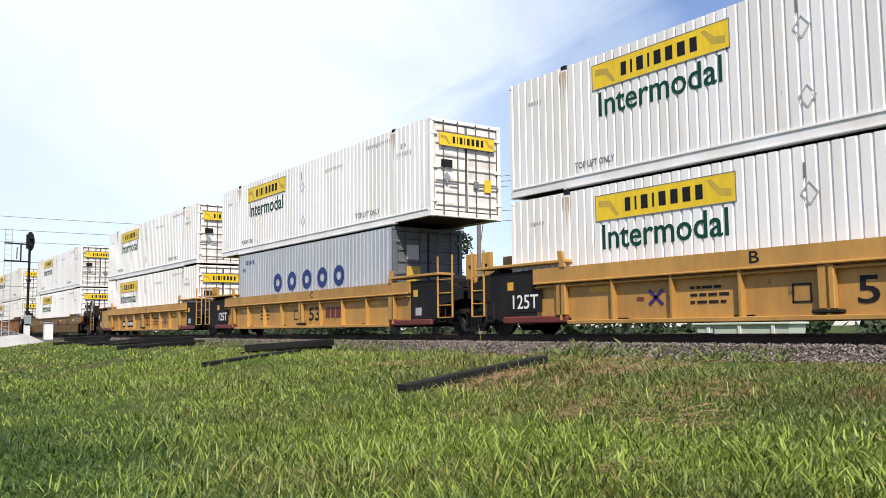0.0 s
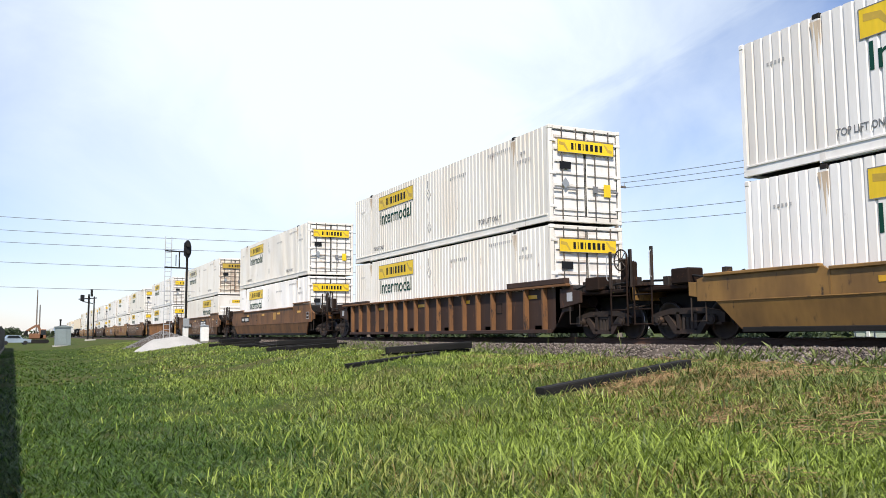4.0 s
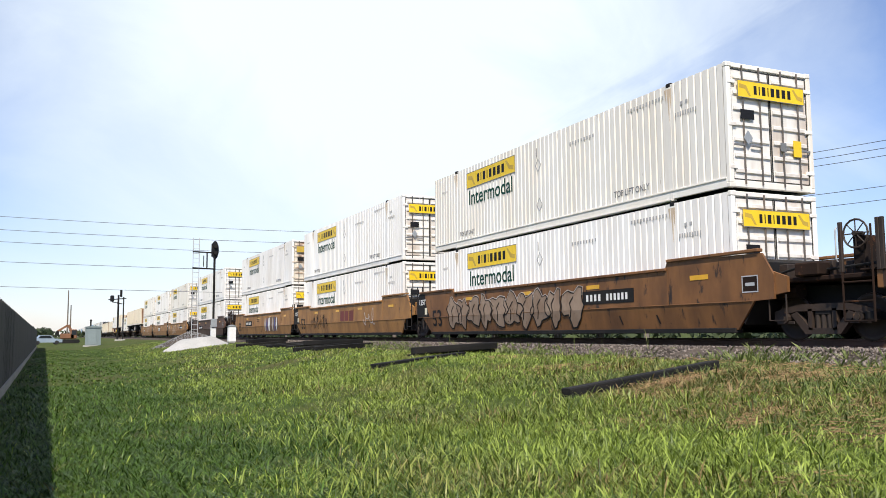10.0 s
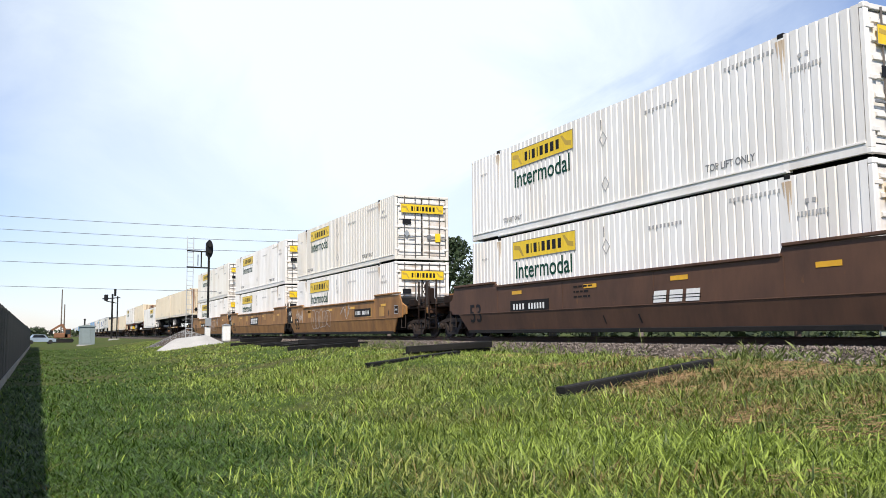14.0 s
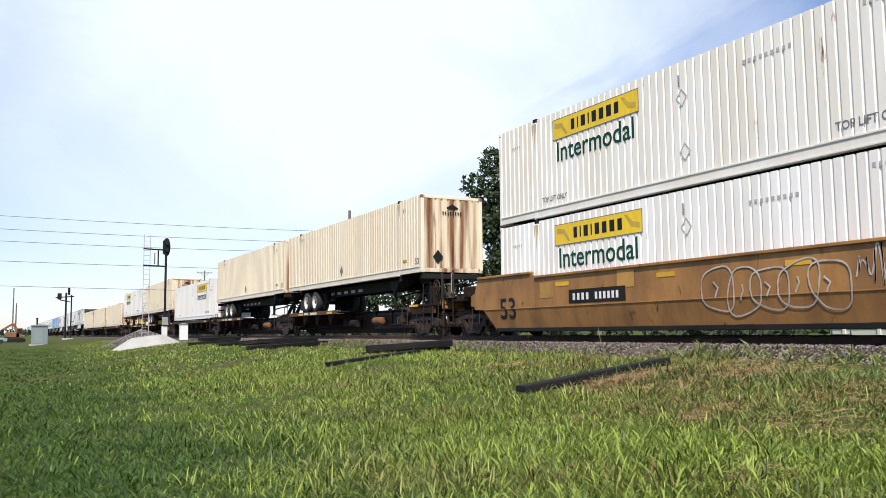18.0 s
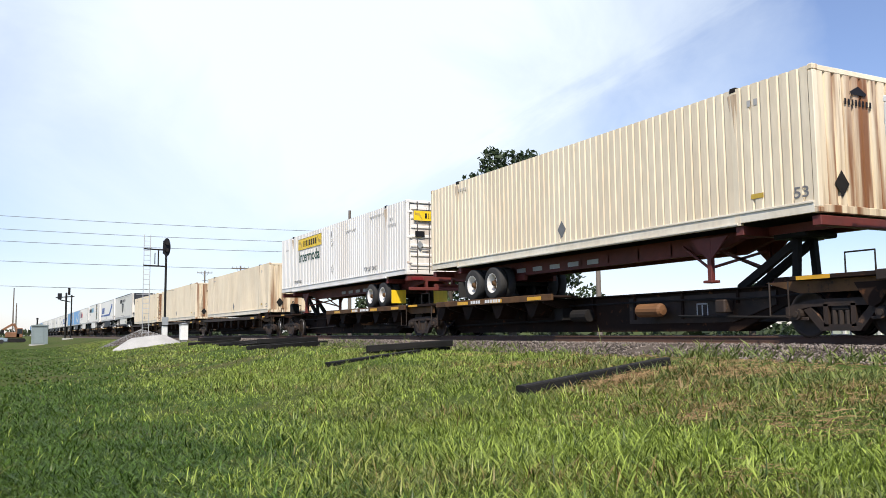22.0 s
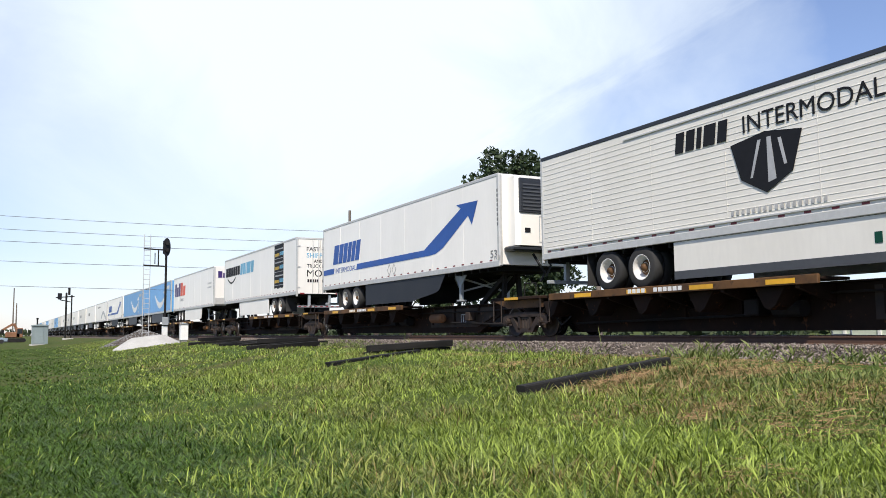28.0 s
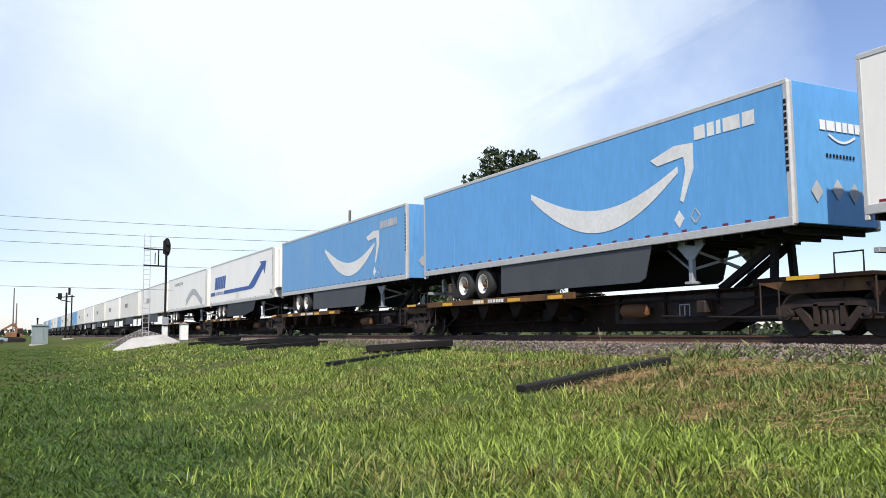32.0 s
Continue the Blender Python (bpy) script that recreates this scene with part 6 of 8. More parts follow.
    part("reflector", plaque(SIDE, (-1.306, f + 0.75, 1.07), [rect(0, 0, 0.75, 0.075)], 0.003), M_REFLYEL, car, "yellow reflector")
    for y, q in ((f + 0.95, 1), (f - 1.15, -1)):
        part("stirrup", Geo().path([(-1.3, y, 1.06), (-1.3, y, 0.40), (-1.3, y + q * 0.45, 0.40), (-1.3, y + q * 0.45, 1.06)], 0.018, 6), M_WHEEL, car)
    part("handrail", Geo().path([(-1.26, f - 0.9, 1.15), (-1.26, f - 0.9, 1.52), (-1.26, f - 0.3, 1.52), (-1.26, f - 0.3, 1.15)], 0.018, 6), M_DARK, car)
    part("air_hose", Geo().path([(-0.75, f - 1.0, 1.0), (-0.9, f - 1.25, 0.62), (-0.85, f - 1.55, 0.30), (-0.7, f - 1.8, 0.55)], 0.028, 6), M_TYRE, car)
    part("side_bracket", Geo().prism([(f - 1.0, 0.82), (f + 0.8, 0.82), (f + 1.6, 1.06), (f - 1.0, 1.06)], -1.16, -1.08, "x"), M_DECKEDGE, car)
    if end:
        add_coupler(car, f - 1.1, -1)
        part("handrail", Geo().path([(-1.28, f - 1.0, 0.4), (-1.28, f - 1.0, 1.9), (-1.28, f - 0.4, 1.9), (-1.28, f - 0.4, 0.4)], 0.02, 6), M_DARK, car)
        brake_wheel(car, -0.9, f - 0.7, 1.75, 0.26)
        part("brake_stand", Geo().cbox(-1.0, -0.72, f - 0.66, f - 0.3, 1.15, 1.8, 0.03), M_SPINE, car)
    return car


def tyre_pair():
    t = [(-0.14, 0.30), (-0.145, 0.45), (-0.11, 0.505), (0.11, 0.505), (0.145, 0.45), (0.14, 0.30), (-0.14, 0.30)]
    tyre = Geo().lathe(t, (0, 0, 0), 26, "x").mesh("tyre", M_TYRE)
    r = [(-0.02, 0.002), (-0.02, 0.12), (0.06, 0.15), (0.06, 0.22), (-0.12, 0.27), (-0.142, 0.30), (-0.142, 0.31), (0.10, 0.31), (0.10, 0.002)]
    rim = Geo().lathe(r, (0, 0, 0), 22, "x").mesh("rim", M_RIM)
    hub = Geo().lathe([(-0.11, 0.002), (-0.11, 0.07), (-0.03, 0.10), (0.03, 0.19), (0.05, 0.19), (0.05, 0.002)], (0, 0, 0), 16, "x").mesh("hub", M_DECKEDGE)
    return tyre, rim, hub


TYRE, RIM, HUB = tyre_pair()
WHEEL.materials.append(M_RAILTOP)
for _p in WHEEL.polygons:
    _r = math.hypot(_p.center.y, _p.center.z)
    _p.material_index = 1 if _r > 0.405 and abs(_p.normal.x) < 0.5 else 0
for _m in (WHEEL, TYRE, RIM, HUB):
    for _p in _m.polygons:
        _p.use_smooth = len(_p.vertices) == 4


def add_wheels(tr, ys, zc=1.64):
    for y in ys:
        part("axle", Geo().rod((-1.0, y, zc), (1.0, y, zc), 0.07, 10), M_DARK, tr)
        for s in (-1, 1):
            w = thing("wheel", "", "")
            w.parent = tr
            w.matrix_basis = pose(s * 1.12, y, zc, 0, 0, 0 if s < 0 else 180)
            part("tyre", TYRE, M_TYRE, w)
            part("rim", RIM, M_RIM, w)
            part("hub", HUB, M_DECKEDGE, w)
            i = part("inner_tyre", TYRE, M_TYRE, tr)
            i.location = (s * 0.80, y, zc)


def add_landing_gear(tr, y, mat, foot=1.16):
    for s in (-1, 1):
        g = Geo().cbox(s * 0.92 - 0.06, s * 0.92 + 0.06, y - 0.06, y + 0.06, foot + 0.06, 2.16, 0.01)
        g.cbox(s * 0.92 - 0.13, s * 0.92 + 0.13, y - 0.13, y + 0.13, foot, foot + 0.06, 0.01)
        g.prism([(y - 0.55, 2.16), (y + 0.55, 2.16), (y + 0.1, 1.72), (y - 0.1, 1.72)], s * 0.95 - 0.02, s * 0.95 + 0.02, "x")
        part("landing_leg", g, mat, tr)
    part("cross_brace", Geo().beam((-0.9, y, 1.5), (0.9, y, 1.95), 0.04, 0.06).beam((-0.9, y, 1.95), (0.9, y, 1.5), 0.04, 0.06)
         .beam((-0.9, y, 1.45), (-0.5, y + 1.3, 2.1), 0.04, 0.05).beam((0.9, y, 1.45), (0.5, y + 1.3, 2.1), 0.04, 0.05), mat, tr)


def trailer(name, label, skin, nose_front=True, reefer=None, skirt=None, roof_rail=None, gap_top=5.05, floor=2.13, ribbed=False, nose_skin=None, raked=False):
    """A semi-trailer on the spine car, z from the rail; nose towards the viewer unless nose_front is off."""
    tr = thing(name, label, "trailer", "trailers of the train")
    L, W = CL, 1.295
    Y = (lambda y: y) if nose_front else (lambda y: L - y)
    out = -1 if nose_front else 1
    top = gap_top
    for s in (-1, 1):
        part("side_wall", Geo().box(*sorted((s * W, s * (W - 0.04))), 0.06, L - 0.06, floor + 0.10, top - 0.10), skin, tr)
        part("top_rail", Geo().cbox(*sorted((s * (W + 0.012), s * (W - 0.06))), 0.02, L - 0.02, top - 0.11, top, 0.015), roof_rail or M_ALU, tr)
        part("bottom_rail", Geo().cbox(*sorted((s * (W + 0.014), s * (W - 0.06))), 0.02, L - 0.02, floor, floor + 0.18, 0.012), M_ALU, tr)
        if s < 0:
            tp = []
            for k in range(26):
                tp.append(rect(0.2 + k * 0.61, 0, 0.16, 0.045))
            part("marker_tape", plaque(SIDE, (-W - 0.004, L - 0.1, floor + 0.195), tp, 0.003), M_REDTAPE, tr, "red and white reflective tape")["kind"] = "stuff"
    if ribbed:
        for k in range(18):
            z = floor + 0.34 + k * 0.135
            part("wall_rib", Geo().cbox(-W - 0.007, -W + 0.004, 0.45, L - 0.15, z, z + 0.016, 0.003), skin, tr)
        for k in range(2):
            part("rub_rail", Geo().cbox(-W - 0.03, -W + 0.004, 0.5 + (0 if k else 0.2), L - 0.3 if k else 12.5, (floor + 0.24) if k else top - 0.26, (floor + 0.29) if k else top - 0.21, 0.01), M_ALU, tr)
    for k in range(1, 7):
        y = k * L / 7
        part("panel_joint", Geo().box(-W - 0.004, -W + 0.01, y - 0.014, y + 0.014, floor + 0.13, top - 0.11), skin, tr)
    part("roof", Geo().cbox(-W + 0.05, W - 0.05, 0.04, L - 0.04, top - 0.06, top - 0.012, 0.01), M_ALU, tr)
    part("floor", Geo().box(-W + 0.03, W - 0.03, 0.05, L - 0.05, floor + 0.02, floor + 0.10), M_DARK, tr)
    beams = Geo()
    for k in range(30):
        beams.box(-1.2, 1.2, 0.3 + k * 0.54, 0.36 + k * 0.54, floor - 0.10, floor + 0.015)
    part("cross_member", beams, M_DARK, tr)["kind"] = "stuff"
    # nose and doors
    a, b = sorted((Y(0.0), Y(0.06)))
    part("nose_wall", Geo().cbox(-W + 0.03, W - 0.03, a, b, floor + 0.05, top - 0.03, 0.015), nose_skin or skin, tr)
    for s in (-1, 1):
        a, b = sorted((Y(-0.012), Y(0.16)))
        part("nose_post", Geo().cbox(*sorted((s * (W + 0.008), s * (W - 0.14))), a, b, floor, top - 0.02, 0.04), M_ALU, tr)
        a, b = sorted((Y(L + 0.006), Y(L - 0.1)))
        part("rear_post", Geo().cbox(*sorted((s * (W + 0.008), s * (W - 0.09))), a, b, floor - 0.1, top - 0.01, 0.015), M_ALU, tr)
        a, b = sorted((Y(L - 0.01), Y(L - 0.06)))
        x0, x1 = sorted((s * 0.012, s * (W - 0.09)))
        d = part("rear_door", Geo().cbox(x0, x1, a, b, floor + 0.05, top - 0.12, 0.008), skin, tr)
        yy = Y(L + 0.015)
        for x in (s * 0.1, s * 0.42):
            part("lock_rod", Geo().rod((x, yy, floor + 0.04), (x, yy, top - 0.12), 0.018, 6), M_ALU, d)
        for k in range(3):
            z = floor + 0.35 + k * 1.08
            part("hinge", Geo().cbox(*sorted((s * (W + 0.004), s * (W - 0.2))), *sorted((Y(L + 0.02), Y(L - 0.04))), z, z + 0.07, 0.008), M_ALU, d)
    part("rear_header", Geo().cbox(-W + 0.09, W - 0.09, *sorted((Y(L), Y(L - 0.08))), top - 0.11, top - 0.012, 0.01), M_ALU, tr)
    if not nose_front:
        part("bumper_tape", plaque(FRONT, (-1.2, 0.058, 1.49), [rect(0.02 + k * 0.3, 0, 0.15, 0.045) for k in range(8)], 0.003), M_REDTAPE, tr, "red and white striped tape")["kind"] = "stuff"
        for a in (-1.1, 0.86):
            part("tail_light", Geo().cbox(a, a + 0.24, -0.012, 0.01, floor + 0.015, floor + 0.10, 0.006), M_REDTAPE, tr, "red tail light")
    part("rear_bumper", Geo().cbox(-1.2, 1.2, *sorted((Y(L - 0.06), Y(L - 0.18))), 1.46, 1.56, 0.01).box(-0.62, -0.5, *sorted((Y(L - 0.08), Y(L - 0.2))), 1.56, floor)
         .box(0.5, 0.62, *sorted((Y(L - 0.08), Y(L - 0.2))), 1.56, floor), M_GREYMETAL, tr)
    # running gear
    part("bogie_frame", Geo().box(-0.6, -0.48, *sorted((Y(11.2), Y(14.2))), 1.78, floor).box(0.48, 0.6, *sorted((Y(11.2), Y(14.2))), 1.78, floor), M_DARK, tr)
    add_wheels(tr, (Y(12.03), Y(13.3)) if nose_front else (Y(11.91), Y(13.17)))
    flap = Y(14.15)
    for s in (-1, 1):
        part("mud_flap", Geo().box(*sorted((s * 1.24, s * 0.62)), flap - 0.01, flap + 0.01, 1.3, floor), M_TYRE, tr)
    add_landing_gear(tr, Y(3.15), M_SKIRTGREY if ribbed else M_GREYMETAL)
    part("kingpin_plate", Geo().cbox(-0.6, 0.6, *sorted((Y(0.4), Y(2.0))), floor - 0.06, floor + 0.02, 0.01), M_DARK, tr)
    if skirt is not None:
        for s in (-1, 1):
            part("side_skirt", Geo().prism([(Y(10.9), floor - 0.01), (Y(3.7), floor - 0.01), (Y(4.15), 1.60), (Y(4.4), 1.52), (Y(6.4), 1.28), (Y(10.9), 1.28)] if raked else
                                           [(Y(10.9), floor - 0.01), (Y(4.1), floor - 0.01), (Y(4.35), 1.36), (Y(4.55), 1.28), (Y(10.9), 1.28)], *sorted((s * 1.24, s * 1.265)), "x"), skirt, tr)
            if ribbed and s < 0:
                part("skirt_strip", Geo().prism([(Y(10.9), 1.46), (Y(4.33), 1.46), (Y(4.37), 1.37), (Y(4.56), 1.275), (Y(10.9), 1.275)], -1.272, -1.2655, "x"), M_SKIRTGREY, tr, "dark grey rubber strip of the skirt")
    if reefer:
        body, grille, cap = reefer
        yf = Y(-0.55)
        u = part("cooling_unit", Geo().prism([(-1.02, Y(0.0)), (1.02, Y(0.0)), (1.0, yf + 0.12 * -out), (0.86, yf), (-0.86, yf), (-1.0, yf + 0.12 * -out)], floor + 0.62, top - 0.14, "z"), body, tr, "refrigeration unit on the nose")
        if grille == "full":
            part("unit_cap", Geo().prism([(Y(0.0), floor + 1.95), (Y(-0.02), top - 0.02), (Y(-0.30), top - 0.02), (Y(-0.58), top - 0.20), (Y(-0.58), floor + 1.5)], -1.06, 1.06, "x"), M_GRILLE, u, "black cap of the unit")
        g = Geo().cbox(-0.9, 0.9 if grille == "full" else 0.25, *sorted((yf + out * 0.045, yf - out * 0.1)), floor + 1.62, top - 0.22, 0.02)
        part("grille", g, M_GRILLE, u, "black louvred grille")
        sl = Geo()
        for k in range(8):
            z = floor + 1.7 + k * 0.11
            sl.cbox(-0.8, 0.82 if grille == "full" else 0.17, *sorted((yf + out * 0.065, yf)), z, z + 0.05, 0.008)
        part("louvre", sl, M_SKIRTGREY, u)
        part("lower_tray", Geo().cbox(-1.15, 1.15, *sorted((yf - out * 0.02, Y(0))), floor + 0.46, floor + 0.60, 0.04), M_GRILLE, u)
        part("vent", plaque(FRONT, (-0.72, yf - 0.012, floor + 1.02), [rect(0, 0, 0.2, 0.14), rect(1.25, -0.1, 0.2, 0.14)], 0.004), M_INK, u) if nose_front else None
        part("unit_panel", plaque(FRONT, (-0.2, yf - 0.012, floor + 0.72), [rect(0, 0, 0.95, 0.03), rect(0, 0.8, 0.95, 0.03), rect(0, 0, 0.03, 0.8), rect(0.92, 0, 0.03, 0.8)], 0.003), M_SILVER, u) if nose_front else None
        if cap:
            part("guard_rail", Geo().path([(-1.05, Y(0.0), top - 0.03), (-1.0, yf + out * 0.05, top - 0.05), (1.0, yf + out * 0.05, top - 0.05), (1.05, Y(0.0), top - 0.03)], 0.03, 6), M_GRILLE, u)
        part("cable_bundle", Geo().path([(-0.2, Y(-0.2), floor + 0.4), (-0.1, Y(-0.35), floor + 0.1), (0.15, Y(-0.3), floor - 0.2), (0.1, Y(-0.15), floor - 0.45)], 0.045, 6)
             .path([(0.3, Y(-0.2), floor + 0.4), (0.35, Y(-0.35), floor + 0.05), (0.2, Y(-0.3), floor - 0.3)], 0.035, 6), M_LOGOGOLD if cap else M_TYRE, tr)
    return tr


def chassis(label, mat, nose_front=True):
    """A bare container chassis: two rails, cross bolsters, landing legs, tandem wheels."""
    tr = thing("container_chassis", label, "chassis", "container chassis of the train")
    L = CL
    Y = (lambda y: y) if nose_front else (lambda y: L - y)
    z1 = 2.28
    for s in (-1, 1):
        part("main_rail", Geo().prism([(Y(0.05), z1), (Y(0.05), z1 - 0.18), (Y(2.6), z1 - 0.18), (Y(3.4), z1 - 0.42), (Y(14.6), z1 - 0.42), (Y(L - 0.1), z1 - 0.26), (Y(L - 0.1), z1)],
                                      *sorted((s * 0.36, s * 0.50)), "x"), mat, tr)
    for y in (0.12, 2.0, L - 2.0, L - 0.14):
        part("bolster", Geo().cbox(-1.24, 1.24, *sorted((Y(y - 0.1), Y(y + 0.1))), z1 - 0.2, z1 - 0.01, 0.012), mat, tr)
    cr = Geo()
    for k in range(9):
        cr.box(-0.5, 0.5, *sorted((Y(3.6 + k * 1.2), Y(3.66 + k * 1.2))), z1 - 0.36, z1 - 0.1)
    part("cross_member", cr, mat, tr)["kind"] = "stuff"
    part("light_bar", Geo().cbox(-1.2, 1.2, *sorted((Y(L + 0.02), Y(L - 0.06))), 1.72, 1.84, 0.01).box(-0.5, -0.4, *sorted((Y(L), Y(L - 0.1))), 1.84, z1 - 0.2).box(0.4, 0.5, *sorted((Y(L), Y(L - 0.1))), 1.84, z1 - 0.2), mat, tr)
    part("tail_light", Geo().cbox(-1.1, -0.6, *sorted((Y(L + 0.03), Y(L - 0.02))), z1 - 0.17, z1 - 0.06, 0.008), M_REDTAPE, tr)
    part("tail_light", Geo().cbox(0.6, 1.1, *sorted((Y(L + 0.03), Y(L - 0.02))), z1 - 0.17, z1 - 0.06, 0.008), M_REDTAPE, tr)
    part("bogie_frame", Geo().box(-0.6, -0.48, *sorted((Y(11.2), Y(14.2))), 1.70, z1 - 0.42).box(0.48, 0.6, *sorted((Y(11.2), Y(14.2))), 1.70, z1 - 0.42), mat, tr)
    for s in (-1, 1):
        part("mud_flap", Geo().box(*sorted((s * 1.24, s * 0.62)), *sorted((Y(14.25), Y(14.23)) if nose_front else (Y(14.62), Y(14.6))), 1.28, 1.8), M_TYRE if nose_front else M_LOGOYEL, tr, "black mud flap" if nose_front else "yellow mud flap")
    add_wheels(tr, (Y(12.03), Y(13.3)) if nose_front else (Y(12.48), Y(13.75)))
    add_landing_gear(tr, Y(3.15), mat)
    bd = plaque(SIDE, (-0.505, L - 4.4 if nose_front else 9, 1.95), [rect(k * 0.9, 0, 0.5, 0.13) for k in range(5)], 0.003)
    part("marker_plate", bd, M_SILVER, tr)["kind"] = "stuff"
    return tr


# ---- the train, car by car ----
MOVING = []      # (thing, metres from the eye's square at the start, height above the rail)


def ride(ob, u, z=0.0):
    MOVING.append((ob, u, z))
    return ob


def fold_down(me):
    """Bends a flat mark over the fold of a smooth side, so that its lower part lies on the leaning panel."""
    b = bmesh.new()
    b.from_mesh(me)
    zs = [v.co.z for v in b.verts]
    if min(zs) < FOLD:
        if max(zs) > FOLD:
            bmesh.ops.bisect_plane(b, geom=b.verts[:] + b.edges[:] + b.faces[:], plane_co=(0, 0, FOLD), plane_no=(0, 0, 1))
        for v in b.verts:
            if v.co.z < FOLD:
                v.co.x += LEAN * (FOLD - v.co.z)
            v.co.x -= 0.002
        b.to_mesh(me)
    b.free()


def stack(u, style, seed, ends, marks, upper=("front", M_WHITE, False), lower=("front", M_WHITE, False)):
    car = ride(well_car(style, seed, ends), u)
    rng = random.Random(seed)
    plain = set(car.children)
    for kind, y, z in marks:
        car_mark(car, kind, y, z, rng)
    if style in ("smooth", "low"):
        for ob in car.children_recursive:
            if ob not in plain and ob.parent not in plain:
                fold_down(ob.data)
    for (doors, paint, faded), z in ((lower, 0.38), (upper, 3.33)):
        key = (doors, paint.name, faded)
        if key not in STOCK:
            STOCK[key] = white_container(seed, doors, faded, paint)
            ride(STOCK[key], u, z)
        else:
            ride(copy_thing(STOCK[key], Matrix()), u, z)
    return car


STOCK = {}
W, CR = ("front", M_WHITE, False), ("front", M_CREAM, False)
CRF, WR = ("front", M_CREAM, True), ("rear", M_CREAM, False)
J, K = "joint", "coupler"
stack(-0.21, "yellow", 1, (J, J), [("53", 7.4, 0.5), ("cross", 11.75, 0.58), ("notes", 10.7, 0.6), ("box", 8.55, 0.55), ("B", 9.3, 1.28), ("125T", 15.95, 0.62)], W, W)
c2 = ride(well_car("yellow", 2, (J, J)), 19.43)
for kind, y, z in [("53", 7.4, 0.5), ("redblocks", 6.15, 0.58), ("notes", 11.6, 0.6), ("box", 8.6, 0.55), ("C", 7.1, 1.28), ("125T", 15.95, 0.62)]:
    car_mark(c2, kind, y, z, random.Random(2))
ride(grey_container(), 19.43 + 2.0, 0.38)
ride(copy_thing(STOCK["front", M_WHITE.name, False], Matrix()), 19.43, 3.33)
stack(38.72, "yellow", 3, (J, K), [("53", 7.45, 0.5), ("number", 12.1, 0.46), ("cross", 4.45, 0.5), ("notes", 6.2, 0.55), ("box", 8.6, 0.55), ("A", 7.3, 1.28)], W, W)
stack(62.36, "low", 4, (K, K), [("notes", 6.2, 0.7), ("notes", 3.2, 0.7), ("number", 10.5, 0.75)], W, W)
stack(85.88, "ribbed", 5, (K, K), [("box", 3.0, 0.75)], CR, CR)
stack(109.36, "smooth", 6, (K, K), [("number", 14.6, 1.0), ("box", 10.5, 1.05), ("patch", 6.3, 1.05)], CR, W)
stack(133.07, "smooth", 7, (K, K), [("number", 12.8, 0.86), ("rings", 14.9, 0.7), ("blocks", 6.3, 0.84), ("bubbles", 10.1, 0.3), ("tall", 3.2, 0.36), ("53", 16.0, 0.5)], CRF, WR)
stack(156.69, "ribbed", 9, (K, K), [("rings", 8.6, 0.42), ("rings", 7.3, 0.42), ("rings", 4.9, 0.42), ("number", 12.2, 0.98), ("redblocks", 3.6, 0.7)], W, W)
stack(180.31, "smooth", 8, (K, J), [("number", 5.6, 0.93), ("bigspray", 14.6, 0.38), ("bigspray", 10.2, 0.38), ("53", 16.0, 0.45), ("hooks", 4.0, 0.36)], CR, W)
stack(199.91, "smooth", 10, (J, J), [("redblocks", 8.2, 0.85), ("darklines", 13.8, 0.42), ("53", 15.9, 0.5), ("spray", 4.6, 0.5)], W, W)
stack(218.98, "smooth", 11, (J, K), [("number", 13.3, 0.86), ("colour", 6.7, 0.42), ("53", 16.0, 0.5), ("notes", 9.3, 1.15), ("hooks", 8.0, 0.36), ("A", 10.6, 0.95)], ("front", M_WHITE, True), W)
stack(243.01, "smooth", 12, (K, K), [("bareblocks", 6.2, 0.76), ("number", 13.1, 0.78), ("notes", 9.5, 1.1), ("53", 16.0, 0.5), ("hooks", 8.2, 0.36)], W, W)
stack(266.63, "smooth", 14, (K, J), [("number", 4.8, 0.95), ("53", 15.8, 0.42), ("rings", 15.6, 0.75), ("rings", 14.8, 0.7), ("patch", 12.95, 1.06), ("bubbles", 12.2, 0.42), ("spray", 7.0, 0.8), ("patch", 3.0, 0.9), ("patch", 1.4, 0.9)], CR, W)
stack(285.73, "smooth", 15, (J, J), [("blocks", 9.25, 0.84), ("53", 15.8, 0.42), ("patch", 13.6, 1.13), ("patch", 16.15, 0.9), ("patch", 10.8, 1.12), ("patch", 5.0, 1.15), ("patch", 2.3, 1.0)], W, W)
stack(305.22, "smooth", 17, (J, K), [("number", 12.4, 0.86), ("bubbles", 7.55, 0.42), ("rings", 3.9, 0.8), ("patch", 10.4, 1.18), ("patch", 13.75, 1.05), ("53", 15.9, 0.5), ("53", 0.4, 0.55)], CR, W)


def spine(u, deck0, deck1, hitch, front, rear=None, hitch_dir=1, flat=False, end=False):
    return ride(spine_car(deck0, deck1, hitch, (front, rear), hitch_dir, flat, end), u)


tan = tan_container()
tan_doors = tan_container("front")
dark_chassis = chassis("grimy black container chassis with white wheel rims", M_DARK)
red_chassis = chassis("dull red container chassis with white wheel rims", M_REDCHASSIS)
red_back = chassis("dull red container chassis with yellow mud flaps", M_REDCHASSIS, nose_front=False)
